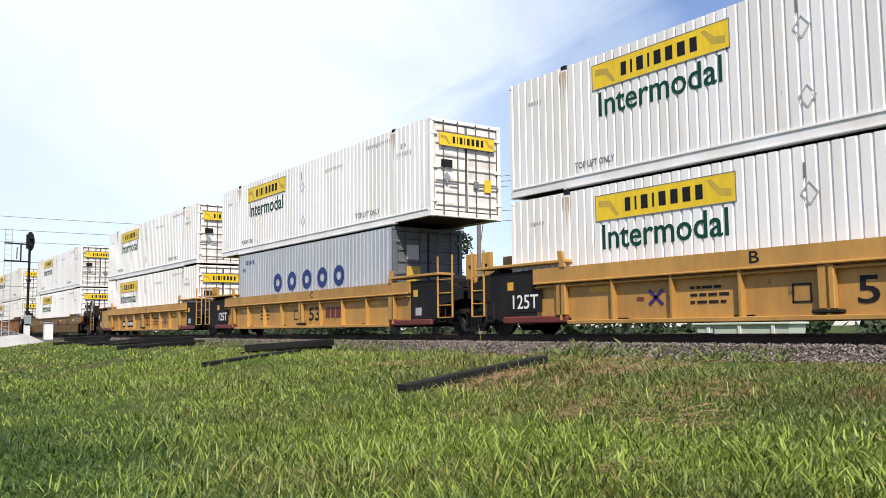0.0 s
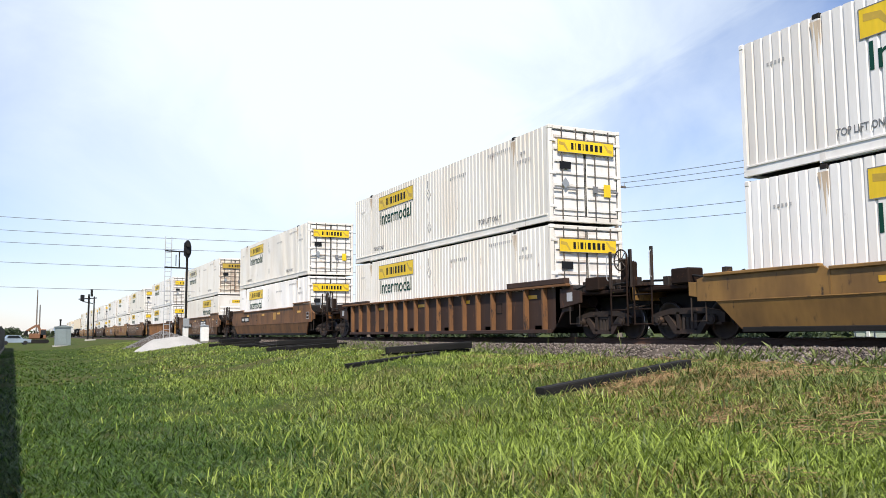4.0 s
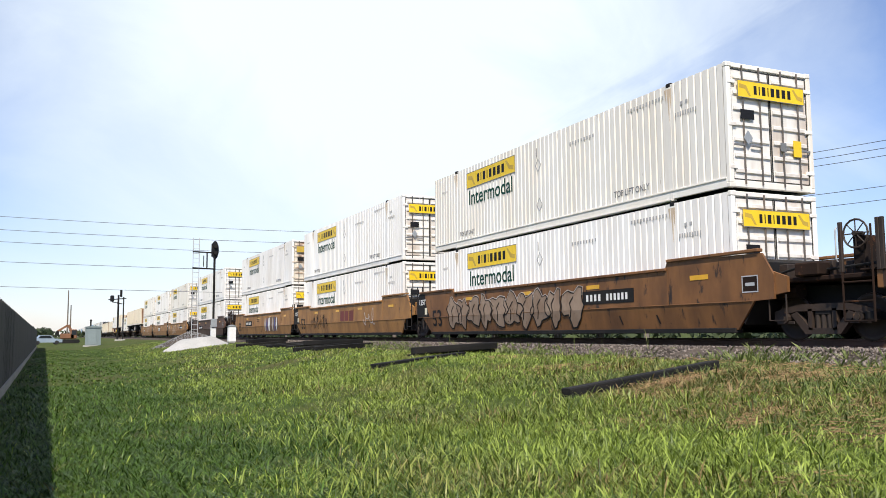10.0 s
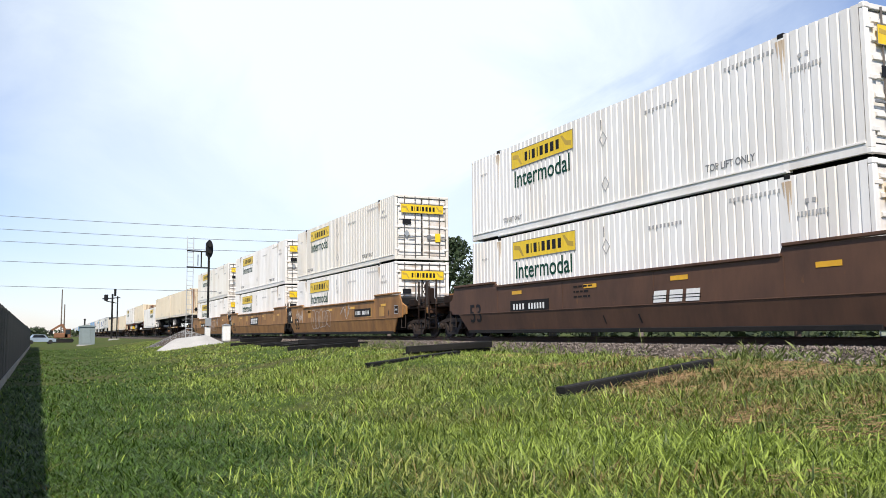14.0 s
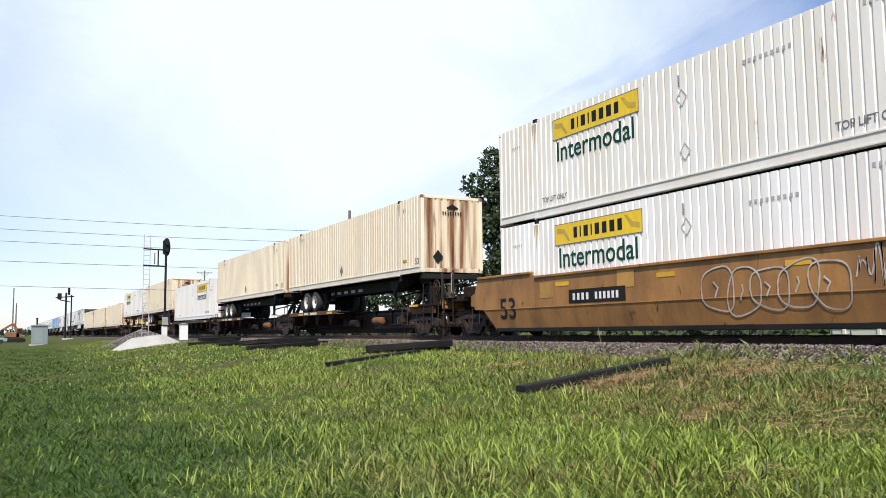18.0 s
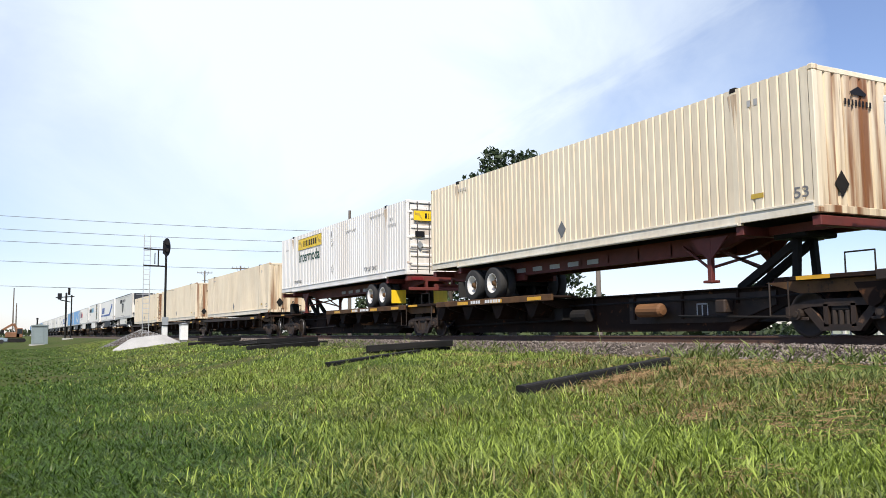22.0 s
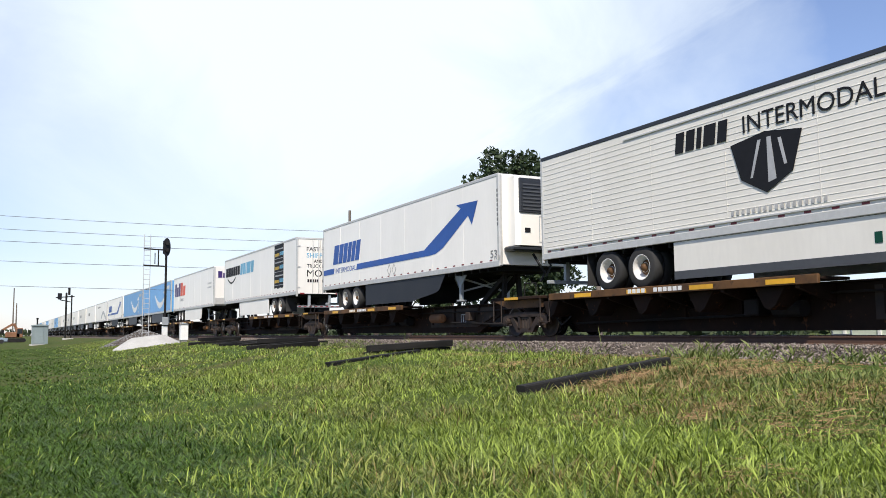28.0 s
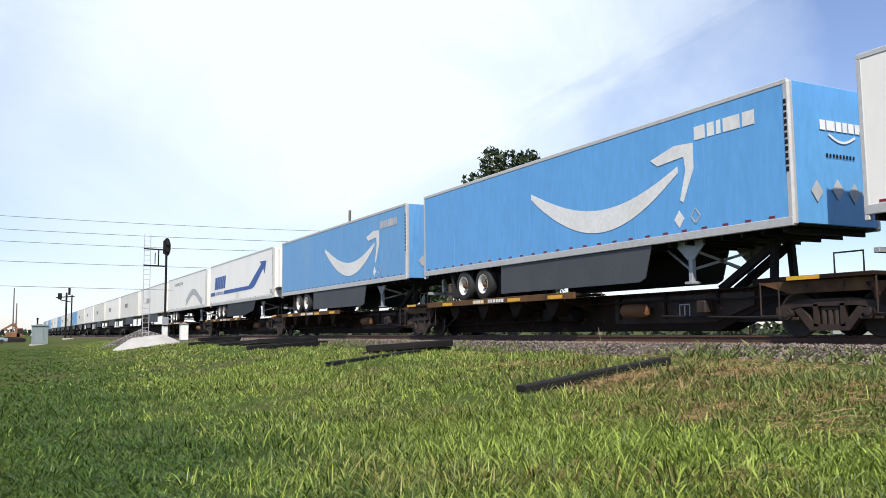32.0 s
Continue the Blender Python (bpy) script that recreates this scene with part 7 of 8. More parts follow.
# tan boxes on chassis
spine(326.89, 8.6, 15.6, 1.4, 0.3, end=True)
ride(dark_chassis, 326.89)
ride(tan, 326.89, 2.28)
spine(343.85, 8.6, 15.6, 1.4, 0.35)
ride(copy_thing(dark_chassis, Matrix()), 343.85)
ride(copy_thing(tan, Matrix()), 343.85, 2.28)
spine(360.57, 2.0, 16.4, 1.4, 0.3, flat=True)
ride(white_container(40, "rear", False, M_WHITE), 360.57, 1.27)
spine(378.12, 8.6, 15.6, 1.4, -0.15)
ride(red_chassis, 378.12)
ride(copy_thing(tan, Matrix()), 378.12, 2.28)
spine(396.34, 0.0, 8.6, CL - 1.4, -0.9, CL - 1.05, -1)
ride(red_back, 396.34)
ride(copy_thing(STOCK["front", M_WHITE.name, False], Matrix()), 396.34, 2.28)
spine(415.10, 2.2, 17.0, 1.4, 0.5, flat=True)
ride(copy_thing(tan, Matrix()), 415.10, 1.30)
spine(435.86, 0.2, 16.8, 1.4, -2.2, flat=True)
ride(copy_thing(tan, Matrix()), 435.86, 1.30)
spine(454.60, 0.8, 16.8, 1.4, -0.9, flat=True)
ride(tan_doors, 454.60, 1.30)


def prime_reefer():
    t = trailer("refrigerated_trailer", "dusty white ribbed refrigerated trailer with black grille unit", M_PALE, True, (M_VAN, "full", True), M_PALE, M_GRILLE, ribbed=True)
    x = -1.312
    lettering("lettering", "INTERMODAL", M_INK, t, SIDE, (x, 8.7, 4.18), 3.2, 0.36, "black capital lettering")
    blocks("black_block", SIDE, (x, 10.7, 4.12), bars(0, 0, [0.26, 0.26, 0.14, 0.34, 0.26], 0.46, 0.07, 0.06), 0.004, M_INK, t)
    part("shield", plaque(SIDE, (x, 9.05, 2.86), [[(0.0, 1.12), (0.9, 1.25), (1.8, 1.12), (1.55, 0.35), (0.9, 0.0), (0.25, 0.35)]], 0.004), M_INK, t, "black shield")
    part("shield_line", plaque(SIDE, (x - 0.005, 9.05, 2.86), [[(0.5, 0.35), (0.56, 0.35), (0.8, 1.1), (0.72, 1.1)], [(0.95, 0.2), (1.15, 0.25), (1.05, 1.12), (0.95, 1.12)],
                                                              [(1.35, 0.5), (1.42, 0.5), (1.3, 1.05), (1.22, 1.05)]], 0.003), M_SILVER, t)
    small_writing(t, SIDE, (x, 9.1, 2.50), 2.4, 0.12, 17)
    small_writing(t, SIDE, (-1.27, 5.9, 1.62), 0.9, 0.24, 3, M_GREEN)
    part("number_bar", plaque(SIDE, (-1.306, 0.12, 2.6), [rect(0, k * 0.13, 0.07, 0.09) for k in range(9)], 0.003), M_GREYINK, t)["kind"] = "stuff"
    return t


def marten_reefer():
    t = trailer("refrigerated_trailer", "white refrigerated trailer with a rising blue arrow stripe", M_VAN, True, (M_VAN, "half", False), M_SKIRTBLACK, raked=True)
    x = -1.302
    blocks("blue_block", SIDE, (x, 14.78, 3.26), bars(0, 0, [0.62, 0.48, 0.46, 0.40, 0.40, 0.46], 0.86, 0.075, 0.22), 0.004, M_ROYAL, t)
    lettering("lettering", "INTERMODAL", M_ROYAL, t, SIDE, (x, 14.42, 2.84), 2.5, 0.23, "small blue capital lettering")
    part("blue_stripe", plaque(SIDE, (x, 16.05, 0), [[(0, 2.83), (1.36, 2.83), (1.44, 3.09), (0, 3.07)], [(4.16, 2.84), (11.3, 2.86), (10.8, 3.09), (4.26, 3.09)], [(11.3, 2.86), (11.75, 2.89), (12.3, 3.05), (14.1, 3.95), (14.35, 4.05), (13.75, 4.3), (10.8, 3.09)]], 0.003),
         M_ROYAL, t, "royal blue stripe")
    part("arrow_head", plaque(SIDE, (x - 0.002, 16.05, 0), [[(13.3, 4.12), (14.75, 4.36), (14.35, 3.62), (14.1, 3.95)], [(13.3, 4.4), (14.75, 4.36), (13.75, 4.18)]], 0.004), M_ROYAL, t)
    lettering("lettering", "53", M_GREYINK, t, SIDE, (x, 0.55, 2.42), 0.4, 0.24)
    part("small_writing", plaque(FRONT, (0.05, -0.58, 3.1), bars(0, 0, [0.12] * 6, 0.22, 0.03), 0.003), M_INK, t)["kind"] = "stuff"
    placard(t, (x, 8.37, 2.59), 0.22, M_SILVER)
    placard(t, (x, 7.91, 2.59), 0.22, M_SILVER)
    small_writing(t, SIDE, (-1.31, 0.3, 2.36), 0.4, 0.14, 4)
    part("number_bar", plaque(SIDE, (-1.306, 0.12, 3.4), [rect(0, k * 0.15, 0.07, 0.1) for k in range(8)], 0.003), M_GREYINK, t)["kind"] = "stuff"
    return t


def white_van():
    t = trailer("semi_trailer", "white dry van trailer with blue lettering blocks and dark band", M_VAN, False, None, M_VAN, gap_top=5.15)
    x = -1.302
    blocks("dark_block", SIDE, (x, 15.66, 3.95), bars(0, 0, [0.52, 0.76, 0.52, 0.50, 0.54, 0.54], 0.58, 0.07), 0.004, M_INK, t)
    blocks("blue_block", SIDE, (x, 11.80, 3.90), bars(0, 0, [0.56, 0.46, 0.2, 0.9, 0.6], 0.70, 0.12, 0.12), 0.004, M_SKYTXT, t, "light blue block")
    arc = [(a, -0.32 * math.sin(math.pi * min(1, a / 2.2))) for a in np.linspace(0, 2.2, 14)]
    part("curved_stroke", plaque(SIDE, (x, 15.2, 3.82), strip(arc, 0.09), 0.004), M_INK, t)
    b = part("dark_band", plaque(SIDE, (x, 4.05, 2.62), [[(0, 0), (0.5, 0.05), (0.7, -0.04), (1.2, 0.04), (1.5, -0.02), (1.75, 0.06), (1.75, 2.44), (0, 2.44)]], 0.003), M_INK, t, "dark printed band")
    for k in range(3):
        part("light_block", plaque(SIDE, (x - 0.004, 3.98, 2.92 + k * 0.74), bars(0, 0, [0.11] * 6, 0.17, 0.04, 0.02), 0.003), M_LOGOGOLD, b)["kind"] = "stuff"
        part("blue_block", plaque(SIDE, (x - 0.004, 3.02, 2.94 + k * 0.74), bars(0, 0, [0.12, 0.08, 0.05, 0.16, 0.12], 0.2, 0.04, 0.03), 0.003), M_SKYTXT, b)["kind"] = "stuff"
        part("light_mark", plaque(SIDE, (x - 0.004, 3.9, 3.28 + k * 0.74), bars(0, 0, [0.06] * 16, 0.07, 0.035), 0.003), M_SILVER, b)["kind"] = "stuff"
        part("light_line", plaque(SIDE, (x - 0.004, 4.0, 2.78 + k * 0.74), [[(0, 0), (1.7, 0.0), (1.7, 0.025), (0, 0.025)]], 0.003), M_SILVER, b)
    yf = 0.027
    for words, z, w, h, m in (("FAST FREE", 4.42, 1.5, 0.22, M_INK), ("SHIPPING", 4.08, 1.5, 0.24, M_SKYTXT), ("AND A", 3.82, 0.7, 0.17, M_INK), ("TRUCK LOAD", 3.54, 1.45, 0.2, M_INK),
                              ("MORE", 3.08, 1.45, 0.36, M_INK)):
        lettering("lettering", words, m, t, FRONT, (-w / 2, yf - 0.02, z), w, h, "dark capital lettering")
    part("dark_block", plaque(FRONT, (-0.7, yf - 0.02, 2.78), bars(0, 0, [0.1] * 5, 0.16, 0.03) + bars(0.8, 0, [0.1] * 5, 0.16, 0.03), 0.003), M_INK, t)
    return t


def parcel_van():
    t = trailer("semi_trailer", "white dry van trailer with purple and orange blocks", M_VAN, True, None, M_VAN, nose_skin=M_VAN)
    x = -1.302
    blocks("purple_block", SIDE, (x, 15.45, 3.38), [rect(0, 0, 0.72, 1.12), rect(0.86, 0, 0.76, 0.8), rect(1.74, 0, 0.7, 1.12)], 0.004, M_PURPLE, t, "purple block")
    blocks("orange_block", SIDE, (x, 12.9, 3.38), [rect(0, 0, 0.95, 1.12), [(1.08, 0), (2.0, 0), (2.15, 0.82), (1.2, 0.82)]], 0.004, M_ORANGE, t, "orange red block")
    lettering("lettering", "Ground", M_SILVER, t, SIDE, (x, 12.9, 2.92), 1.35, 0.34, "pale grey lettering")
    small_writing(t, SIDE, (x, 2.05, 3.80), 1.35, 0.16, 9, M_SILVER)
    small_writing(t, SIDE, (x, 2.05, 3.52), 1.35, 0.13, 11, M_SILVER)
    part("number_bar", plaque(SIDE, (-1.306, 0.12, 3.0), [rect(0, k * 0.18, 0.07, 0.12) for k in range(10)], 0.003), M_GREYINK, t)["kind"] = "stuff"
    yf = -0.018
    part("purple_block", plaque(FRONT, (-1.0, yf, 4.2), [rect(0, 0, 0.3, 0.48), rect(0.36, 0, 0.3, 0.34), rect(0.72, 0, 0.28, 0.48)], 0.004), M_PURPLE, t)
    part("orange_block", plaque(FRONT, (0.05, yf, 4.2), [rect(0, 0, 0.36, 0.48), rect(0.44, 0, 0.36, 0.34)], 0.004), M_ORANGE, t)
    part("nose_guard", Geo().cbox(-1.25, 1.25, -0.06, -0.005, 2.25, 2.75, 0.02), M_ALU, t, "dented metal nose guard")
    return t


def blue_van(skin):
    faded = skin is M_BLUE2
    t = trailer("semi_trailer", ("faded streaky blue" if faded else "bright sky blue") + " dry van trailer with a white curved arrow", skin, True, None, M_SKIRTGREY, nose_skin=skin)
    x = -1.302
    top, bot = [], []
    for k in range(19):
        u = k / 18
        a = u * 6.0
        thick = 0.16 + 0.42 * math.sin(math.pi * min(1, u * 1.02)) ** 0.8
        base = 4.15 - 1.02 * math.sin(math.pi * (u * 0.84 + 0.02)) + 0.12 * u
        top.append((a, base))
        bot.append((a, base - thick))
    quads = Ribbon(zip(bot, top))
    part("curved_stroke", plaque(SIDE, (x, 9.1, 0), quads, 0.004), M_WHITETXT, t, "white curved stroke")
    part("arrow_head", plaque(SIDE, (x - 0.002, 9.1, 0), [[(5.1, 4.12), (5.35, 3.95), (6.2, 4.02), (6.5, 4.28), (5.9, 4.32)], [(6.2, 4.02), (6.5, 4.28), (6.5, 3.7), (6.15, 2.98), (6.05, 3.05), (6.25, 3.7)]], 0.004), M_WHITETXT, t)
    blocks("white_block", SIDE, (x, 2.55, 4.32), bars(0, 0, [0.32, 0.20, 0.12, 0.46, 0.32], 0.30, 0.07), 0.004, M_SILVER if faded else M_WHITETXT, t)
    placard(t, (x, 3.1, 2.62), 0.2, M_WHITETXT)
    placard(t, (x, 2.6, 2.64), 0.17, M_SILVER)
    part("number_bar", plaque(SIDE, (-1.309, 0.12, 3.2), [rect(0, k * 0.135, 0.07, 0.09) for k in range(11)], 0.003), M_INK, t)["kind"] = "stuff"
    yf = -0.018
    blocks("white_block", FRONT, (-0.45, yf, 4.1), bars(0, 0, [0.16, 0.24, 0.16, 0.14, 0.16, 0.16], 0.2, 0.04), 0.004, M_WHITETXT, t)
    arc = [(a, -0.14 * math.sin(math.pi * a / 0.8)) for a in np.linspace(0, 0.8, 10)]
    part("curved_stroke", plaque(FRONT, (-0.2, yf, 4.02), strip(arc, 0.05), 0.004), M_WHITETXT, t)
    small_writing(t, FRONT, (-0.3, yf, 3.55), 0.9, 0.09, 9, M_INK)
    for a in (-0.62, 0.0, 0.5):
        placard(t, (a, yf, 2.9 - 0.1 * abs(a)), 0.22, M_SILVER, FRONT)
    return t


def plain_van(seed):
    t = trailer("semi_trailer", "white dry van trailer with dark grey printed marks", M_PALE if seed % 2 else M_VAN, True, None, M_SKIRTGREY if seed % 3 else None)
    x = -1.302
    if seed == 0:
        arc = [(a, 0.9 * math.sin(math.pi * min(1, a / 7.0)) ** 1.5) for a in np.linspace(0.5, 7.0, 16)]
        part("curved_band", plaque(SIDE, (x, 8.2, 2.6), strip(arc, 0.5), 0.004), M_SILVER, t, "silver curved band")
        small_writing(t, SIDE, (x, 13.0, 4.3), 4.0, 0.3, 10, M_GREYINK)
    else:
        small_writing(t, SIDE, (x, 11.0, 3.4), 3.0, 0.5, 6, M_GREYINK)
    return t


spine(473.57, 7.0, 15.7, 1.4, -0.05)
ride(prime_reefer(), 473.57)
spine(492.02, 7.0, 15.7, 1.4, -1.0)
marten = ride(marten_reefer(), 492.02)
spine(512.31, 0.3, 9.0, CL - 1.4, -1.9, CL - 0.8, -1)
ride(white_van(), 512.31)
spine(531.80, 7.0, 15.7, 1.4, 0.3)
ride(parcel_van(), 531.80)
spine(549.45, 7.0, 15.7, 1.4, -0.5)
ride(blue_van(M_BLUE), 549.45)
last_spine = spine(567.12, 7.0, 15.7, 1.4, -0.8)
ride(blue_van(M_BLUE2), 567.12)
ride(copy_thing(last_spine, Matrix()), 585.05)
ride(copy_thing(marten, Matrix()), 585.05)


def far_van(skin, label):
    """A trailer that stays far off: fewer, larger parts."""
    t = thing("semi_trailer", label, "trailer", "trailers of the train")
    part("body", Geo().cbox(-1.29, 1.29, 0.02, CL - 0.02, 2.2, 5.0, 0.03), skin, t)
    part("top_rail", Geo().cbox(-1.31, 1.31, 0, CL, 4.93, 5.03, 0.02), M_ALU, t)
    part("bottom_rail", Geo().cbox(-1.31, 1.31, 0, CL, 2.18, 2.3, 0.02), M_ALU, t)
    part("side_marks", plaque(SIDE, (-1.3, 11.5, 3.4), bars(0, 0, [0.5, 0.4, 0.5, 0.4], 0.5, 0.2), 0.004), M_GREYINK, t)["kind"] = "stuff"
    part("landing_leg", Geo().box(-0.98, -0.86, 3.1, 3.25, 1.16, 2.2).box(0.86, 0.98, 3.1, 3.25, 1.16, 2.2), M_GREYMETAL, t)
    part("side_skirt", Geo().box(-1.26, -1.24, 4.4, 10.8, 1.35, 2.19), M_SKIRTGREY, t)
    for y in (12.03, 13.3):
        for s in (-1, 1):
            w = part("wheel", TYRE, M_TYRE, t)
            w.location = (s * 1.12, y, 1.64)
    return t


def far_spine():
    car = thing("spine_car", "dark brown skeleton spine car seen far off", "rail car", "spine cars of the train")
    part("centre_beam", Geo().prism([(-0.9, 0.72), (1.5, 0.72), (3.2, 0.30), (13.2, 0.30), (14.9, 0.72), (17.0, 0.72), (17.0, 1.06), (-0.9, 1.06)], -0.4, 0.4, "x"), M_SPINE, car)
    part("wheel_deck", Geo().cbox(-1.4, 1.4, 7.0, 15.7, 1.062, 1.14, 0.01), M_SPINE, car)
    part("hitch_leg", Geo().box(-0.35, 0.35, 1.3, 1.5, 1.062, 2.15), M_DARK, car)
    part("side_frame", Geo().prism([(-2.0, 0.36), (-1.3, 0.70), (-0.3, 0.70), (0.4, 0.36), (-0.4, 0.12), (-1.2, 0.12)], -1.1, 1.1, "x"), M_DARK, car)
    for y in (-1.69, 0.09):
        for s in (-1, 1):
            w = part("wheel", WHEEL, M_WHEEL, car)
            w.location = (s * 0.745, y, 0.42)
    return car


first_van = plain_van(0)
ride(copy_thing(last_spine, Matrix()), 602.9)
ride(first_van, 602.9)
far_car = far_spine()
vans = [far_van(M_VAN, "plain white dry van trailer seen far off"), far_van(M_PALE, "pale grey dry van trailer seen far off"), far_van(M_BLUE2, "blue grey dry van trailer seen far off")]
for k in range(14):
    u = 620.9 + 18.0 * k
    ride(far_car if k == 0 else copy_thing(far_car, Matrix()), u)
    ride(vans[k] if k < 3 and k != 2 else copy_thing(vans[(k % 2) if k < 6 or k % 3 else 2], Matrix()), u)
ride(vans[2], 620.9 + 18.0 * 14)
ride(copy_thing(far_car, Matrix()), 620.9 + 18.0 * 14)


def motions():
    """The whole train rolls towards the viewer along the rails."""
    for ob, u, z in MOVING:
        walk(ob, [(t, pose(TRACK_X, u - GONE[t], RAIL + z)) for t in range(END_T + 1)])


# ---- beside the track ----
def build_fence():
    rng = random.Random(11)
    f = tagged(new("fence"), "dark weathered wooden privacy fence with a pale kickboard", "fence", kind="structure")
    me = [Geo().prism([(-0.068, 0.20), (0.068, 0.20), (0.068, h - 0.05), (0.045, h), (-0.045, h), (-0.068, h - 0.05)], -0.009, 0.009, "x").mesh("board", M_FENCE) for h in (1.98, 2.0, 2.015)]
    far = Geo()
    x_of = lambda y: -0.80 - 0.0128 * y
    k, y = 0, -9.0
    while y < 107:
        x = x_of(y)
        if k < 260:
            b = part("board", me[k % 3], M_FENCE, f)
            b.matrix_basis = pose(x + rng.uniform(-0.004, 0.004), y, rng.uniform(-0.015, 0.01), rng.uniform(-0.5, 0.5), 0, 0)
        else:
            h = rng.uniform(1.96, 2.02)
            far.box(x - 0.009, x + 0.009, y - 0.068, y + 0.068, 0.2, h)
        y += 0.142 if k < 260 else 0.148
        k += 1
    tagged(part("far_boards", far, M_FENCE, f), kind="stuff")
    for y in np.arange(-9, 107, 2.4):
        x, x2 = x_of(y), x_of(y + 2.4)
        part("post", Geo().box(x - 0.14, x - 0.05, y - 0.045, y + 0.045, -0.3, 1.9), M_FENCE, f)
        part("kickboard", Geo().add([(x + 0.012, y, 0), (x2 + 0.012, y + 2.38, 0), (x2 + 0.012, y + 2.38, 0.21), (x + 0.012, y, 0.21),
                                     (x + 0.045, y, 0), (x2 + 0.045, y + 2.38, 0), (x2 + 0.045, y + 2.38, 0.21), (x + 0.045, y, 0.21)],
                                    [(0, 1, 2, 3), (4, 7, 6, 5), (3, 2, 6, 7), (0, 4, 5, 1), (0, 3, 7, 4), (1, 5, 6, 2)]), M_KICK, f)
    for z in (0.45, 1.1, 1.75):
        part("fence_rail", Geo().beam((x_of(-9) - 0.03, -9, z), (x_of(107) - 0.03, 107, z), 0.04, 0.09), M_FENCE, f)


def loose_tie(x, y, z, tilt, yaw, label="old black creosoted railway tie lying in the grass"):
    rng = random.Random(int(x * 100 + y * 7))
    g = Geo().cbox(-1.3, 1.3, -0.115, 0.115, 0, 0.18, 0.014)
    g.v = [(a + rng.uniform(-0.008, 0.008), b + rng.uniform(-0.008, 0.008), c + rng.uniform(-0.006, 0.006)) for a, b, c in g.v]
    ob = new("railway_tie", g.mesh("railway_tie", M_TIE))
    ob.matrix_basis = pose(x, y, z, 0, -tilt, yaw)
    tagged(ob, label, "railway tie", "discarded ties")
    return ob


def build_loose_ties():
    loose_tie(7.46, 9.62, rise(7.46, 9.62) - 0.06, 7.0, 0.5)
    # a slanting pair at the foot of the bank, one over the other
    loose_tie(7.90, 18.70, rise(7.90) - 0.08, 5.2, 11)
    loose_tie(9.72, 20.75, rise(9.72) - 0.13, 2.2, 3)
    loose_tie(9.75, 20.60, rise(9.75) + 0.055, 2.4, 6)
    for x, y, tilt, yaw in ((9.2, 31.3, 4, 22), (9.5, 30.2, 2, 31), (10.7, 33.2, 2, 12), (10.0, 36.4, 3, 35), (9.7, 37.6, 2, 14), (10.6, 38.9, 1, 40), (9.5, 43.8, 3, 20), (10.2, 44.6, 1, 38), (10.3, 41.5, 4, 8)):
        loose_tie(x, y, rise(x, y) - 0.02, tilt, yaw, "old black railway tie lying at the foot of the bank")
    loose_tie(9.75, 31.6, rise(9.75, 31.6) + 0.16, 1, 16)
    loose_tie(10.0, 44.2, rise(10.0, 44.2) + 0.17, 1, 26)


def mast_signal(x, y, z0, top, group):
    s = thing("railway_signal", "dark metal mast signal with black oval target and white ladder", "signal", group)
    s.location = (x, y, z0)
    h = top - z0
    part("foundation", Geo().cbox(-0.28, 0.28, -0.28, 0.28, -0.15, 0.18, 0.03), M_CONCRETE, s)
    part("base_post", Geo().cbox(-0.17, 0.17, -0.17, 0.17, 0.18, 1.05, 0.02), M_WHITETXT, s, "white base post")
    part("junction_box", Geo().cbox(-0.2, 0.2, -0.26, -0.16, 1.1, 1.65, 0.02), M_GREYMETAL, s)
    part("mast", Geo().rod((0, 0, 1.0), (0, 0, h - 1.2), 0.075, 12), M_DARK, s)
    oval = [(0.25 * math.cos(a), h - 0.66 + 0.62 * math.sin(a)) for a in [2 * math.pi * k / 24 for k in range(24)]]
    t = part("target", Geo().prism(oval, -0.16, -0.13, "y"), M_INK, s, "black oval target plate")
    part("signal_head", Geo().cbox(-0.2, 0.2, -0.13, 0.2, h - 1.1, h - 0.2, 0.03), M_INK, t)
    for k in range(2):
        part("hood", Geo().lathe([(-0.42, 0.13), (-0.42, 0.125), (-0.16, 0.115), (-0.16, 0.13)], (0.0, 0.0, h - 0.42 - 0.45 * k), 14, "y"), M_DARK, t)
    # bracket with two arms and a ladder away from the mast
    for z in (h - 0.85, h - 1.95):
        part("bracket_arm", Geo().beam((0.05, 0, z), (-1.45, 0, z + 0.05), 0.07, 0.09), M_DARK, s)
    part("bracket_post", Geo().rod((-0.5, 0, h - 1.95), (-0.5, 0, h - 0.85), 0.045, 8).rod((-0.72, 0, h - 1.8), (-0.72, 0, h - 1.05), 0.03, 8), M_DARK, s)
    lad = part("ladder", Geo().rod((-1.42, 0, 0), (-1.42, 0, h + 0.15), 0.024, 6).rod((-1.02, 0, 0), (-1.02, 0, h + 0.15), 0.024, 6), M_SILVER, s, "pale grey ladder")
    for k in range(int(h / 0.32)):
        part("rung", Geo().rod((-1.42, 0, 0.3 + k * 0.32), (-1.02, 0, 0.3 + k * 0.32), 0.016, 6), M_SILVER, lad)
    return s


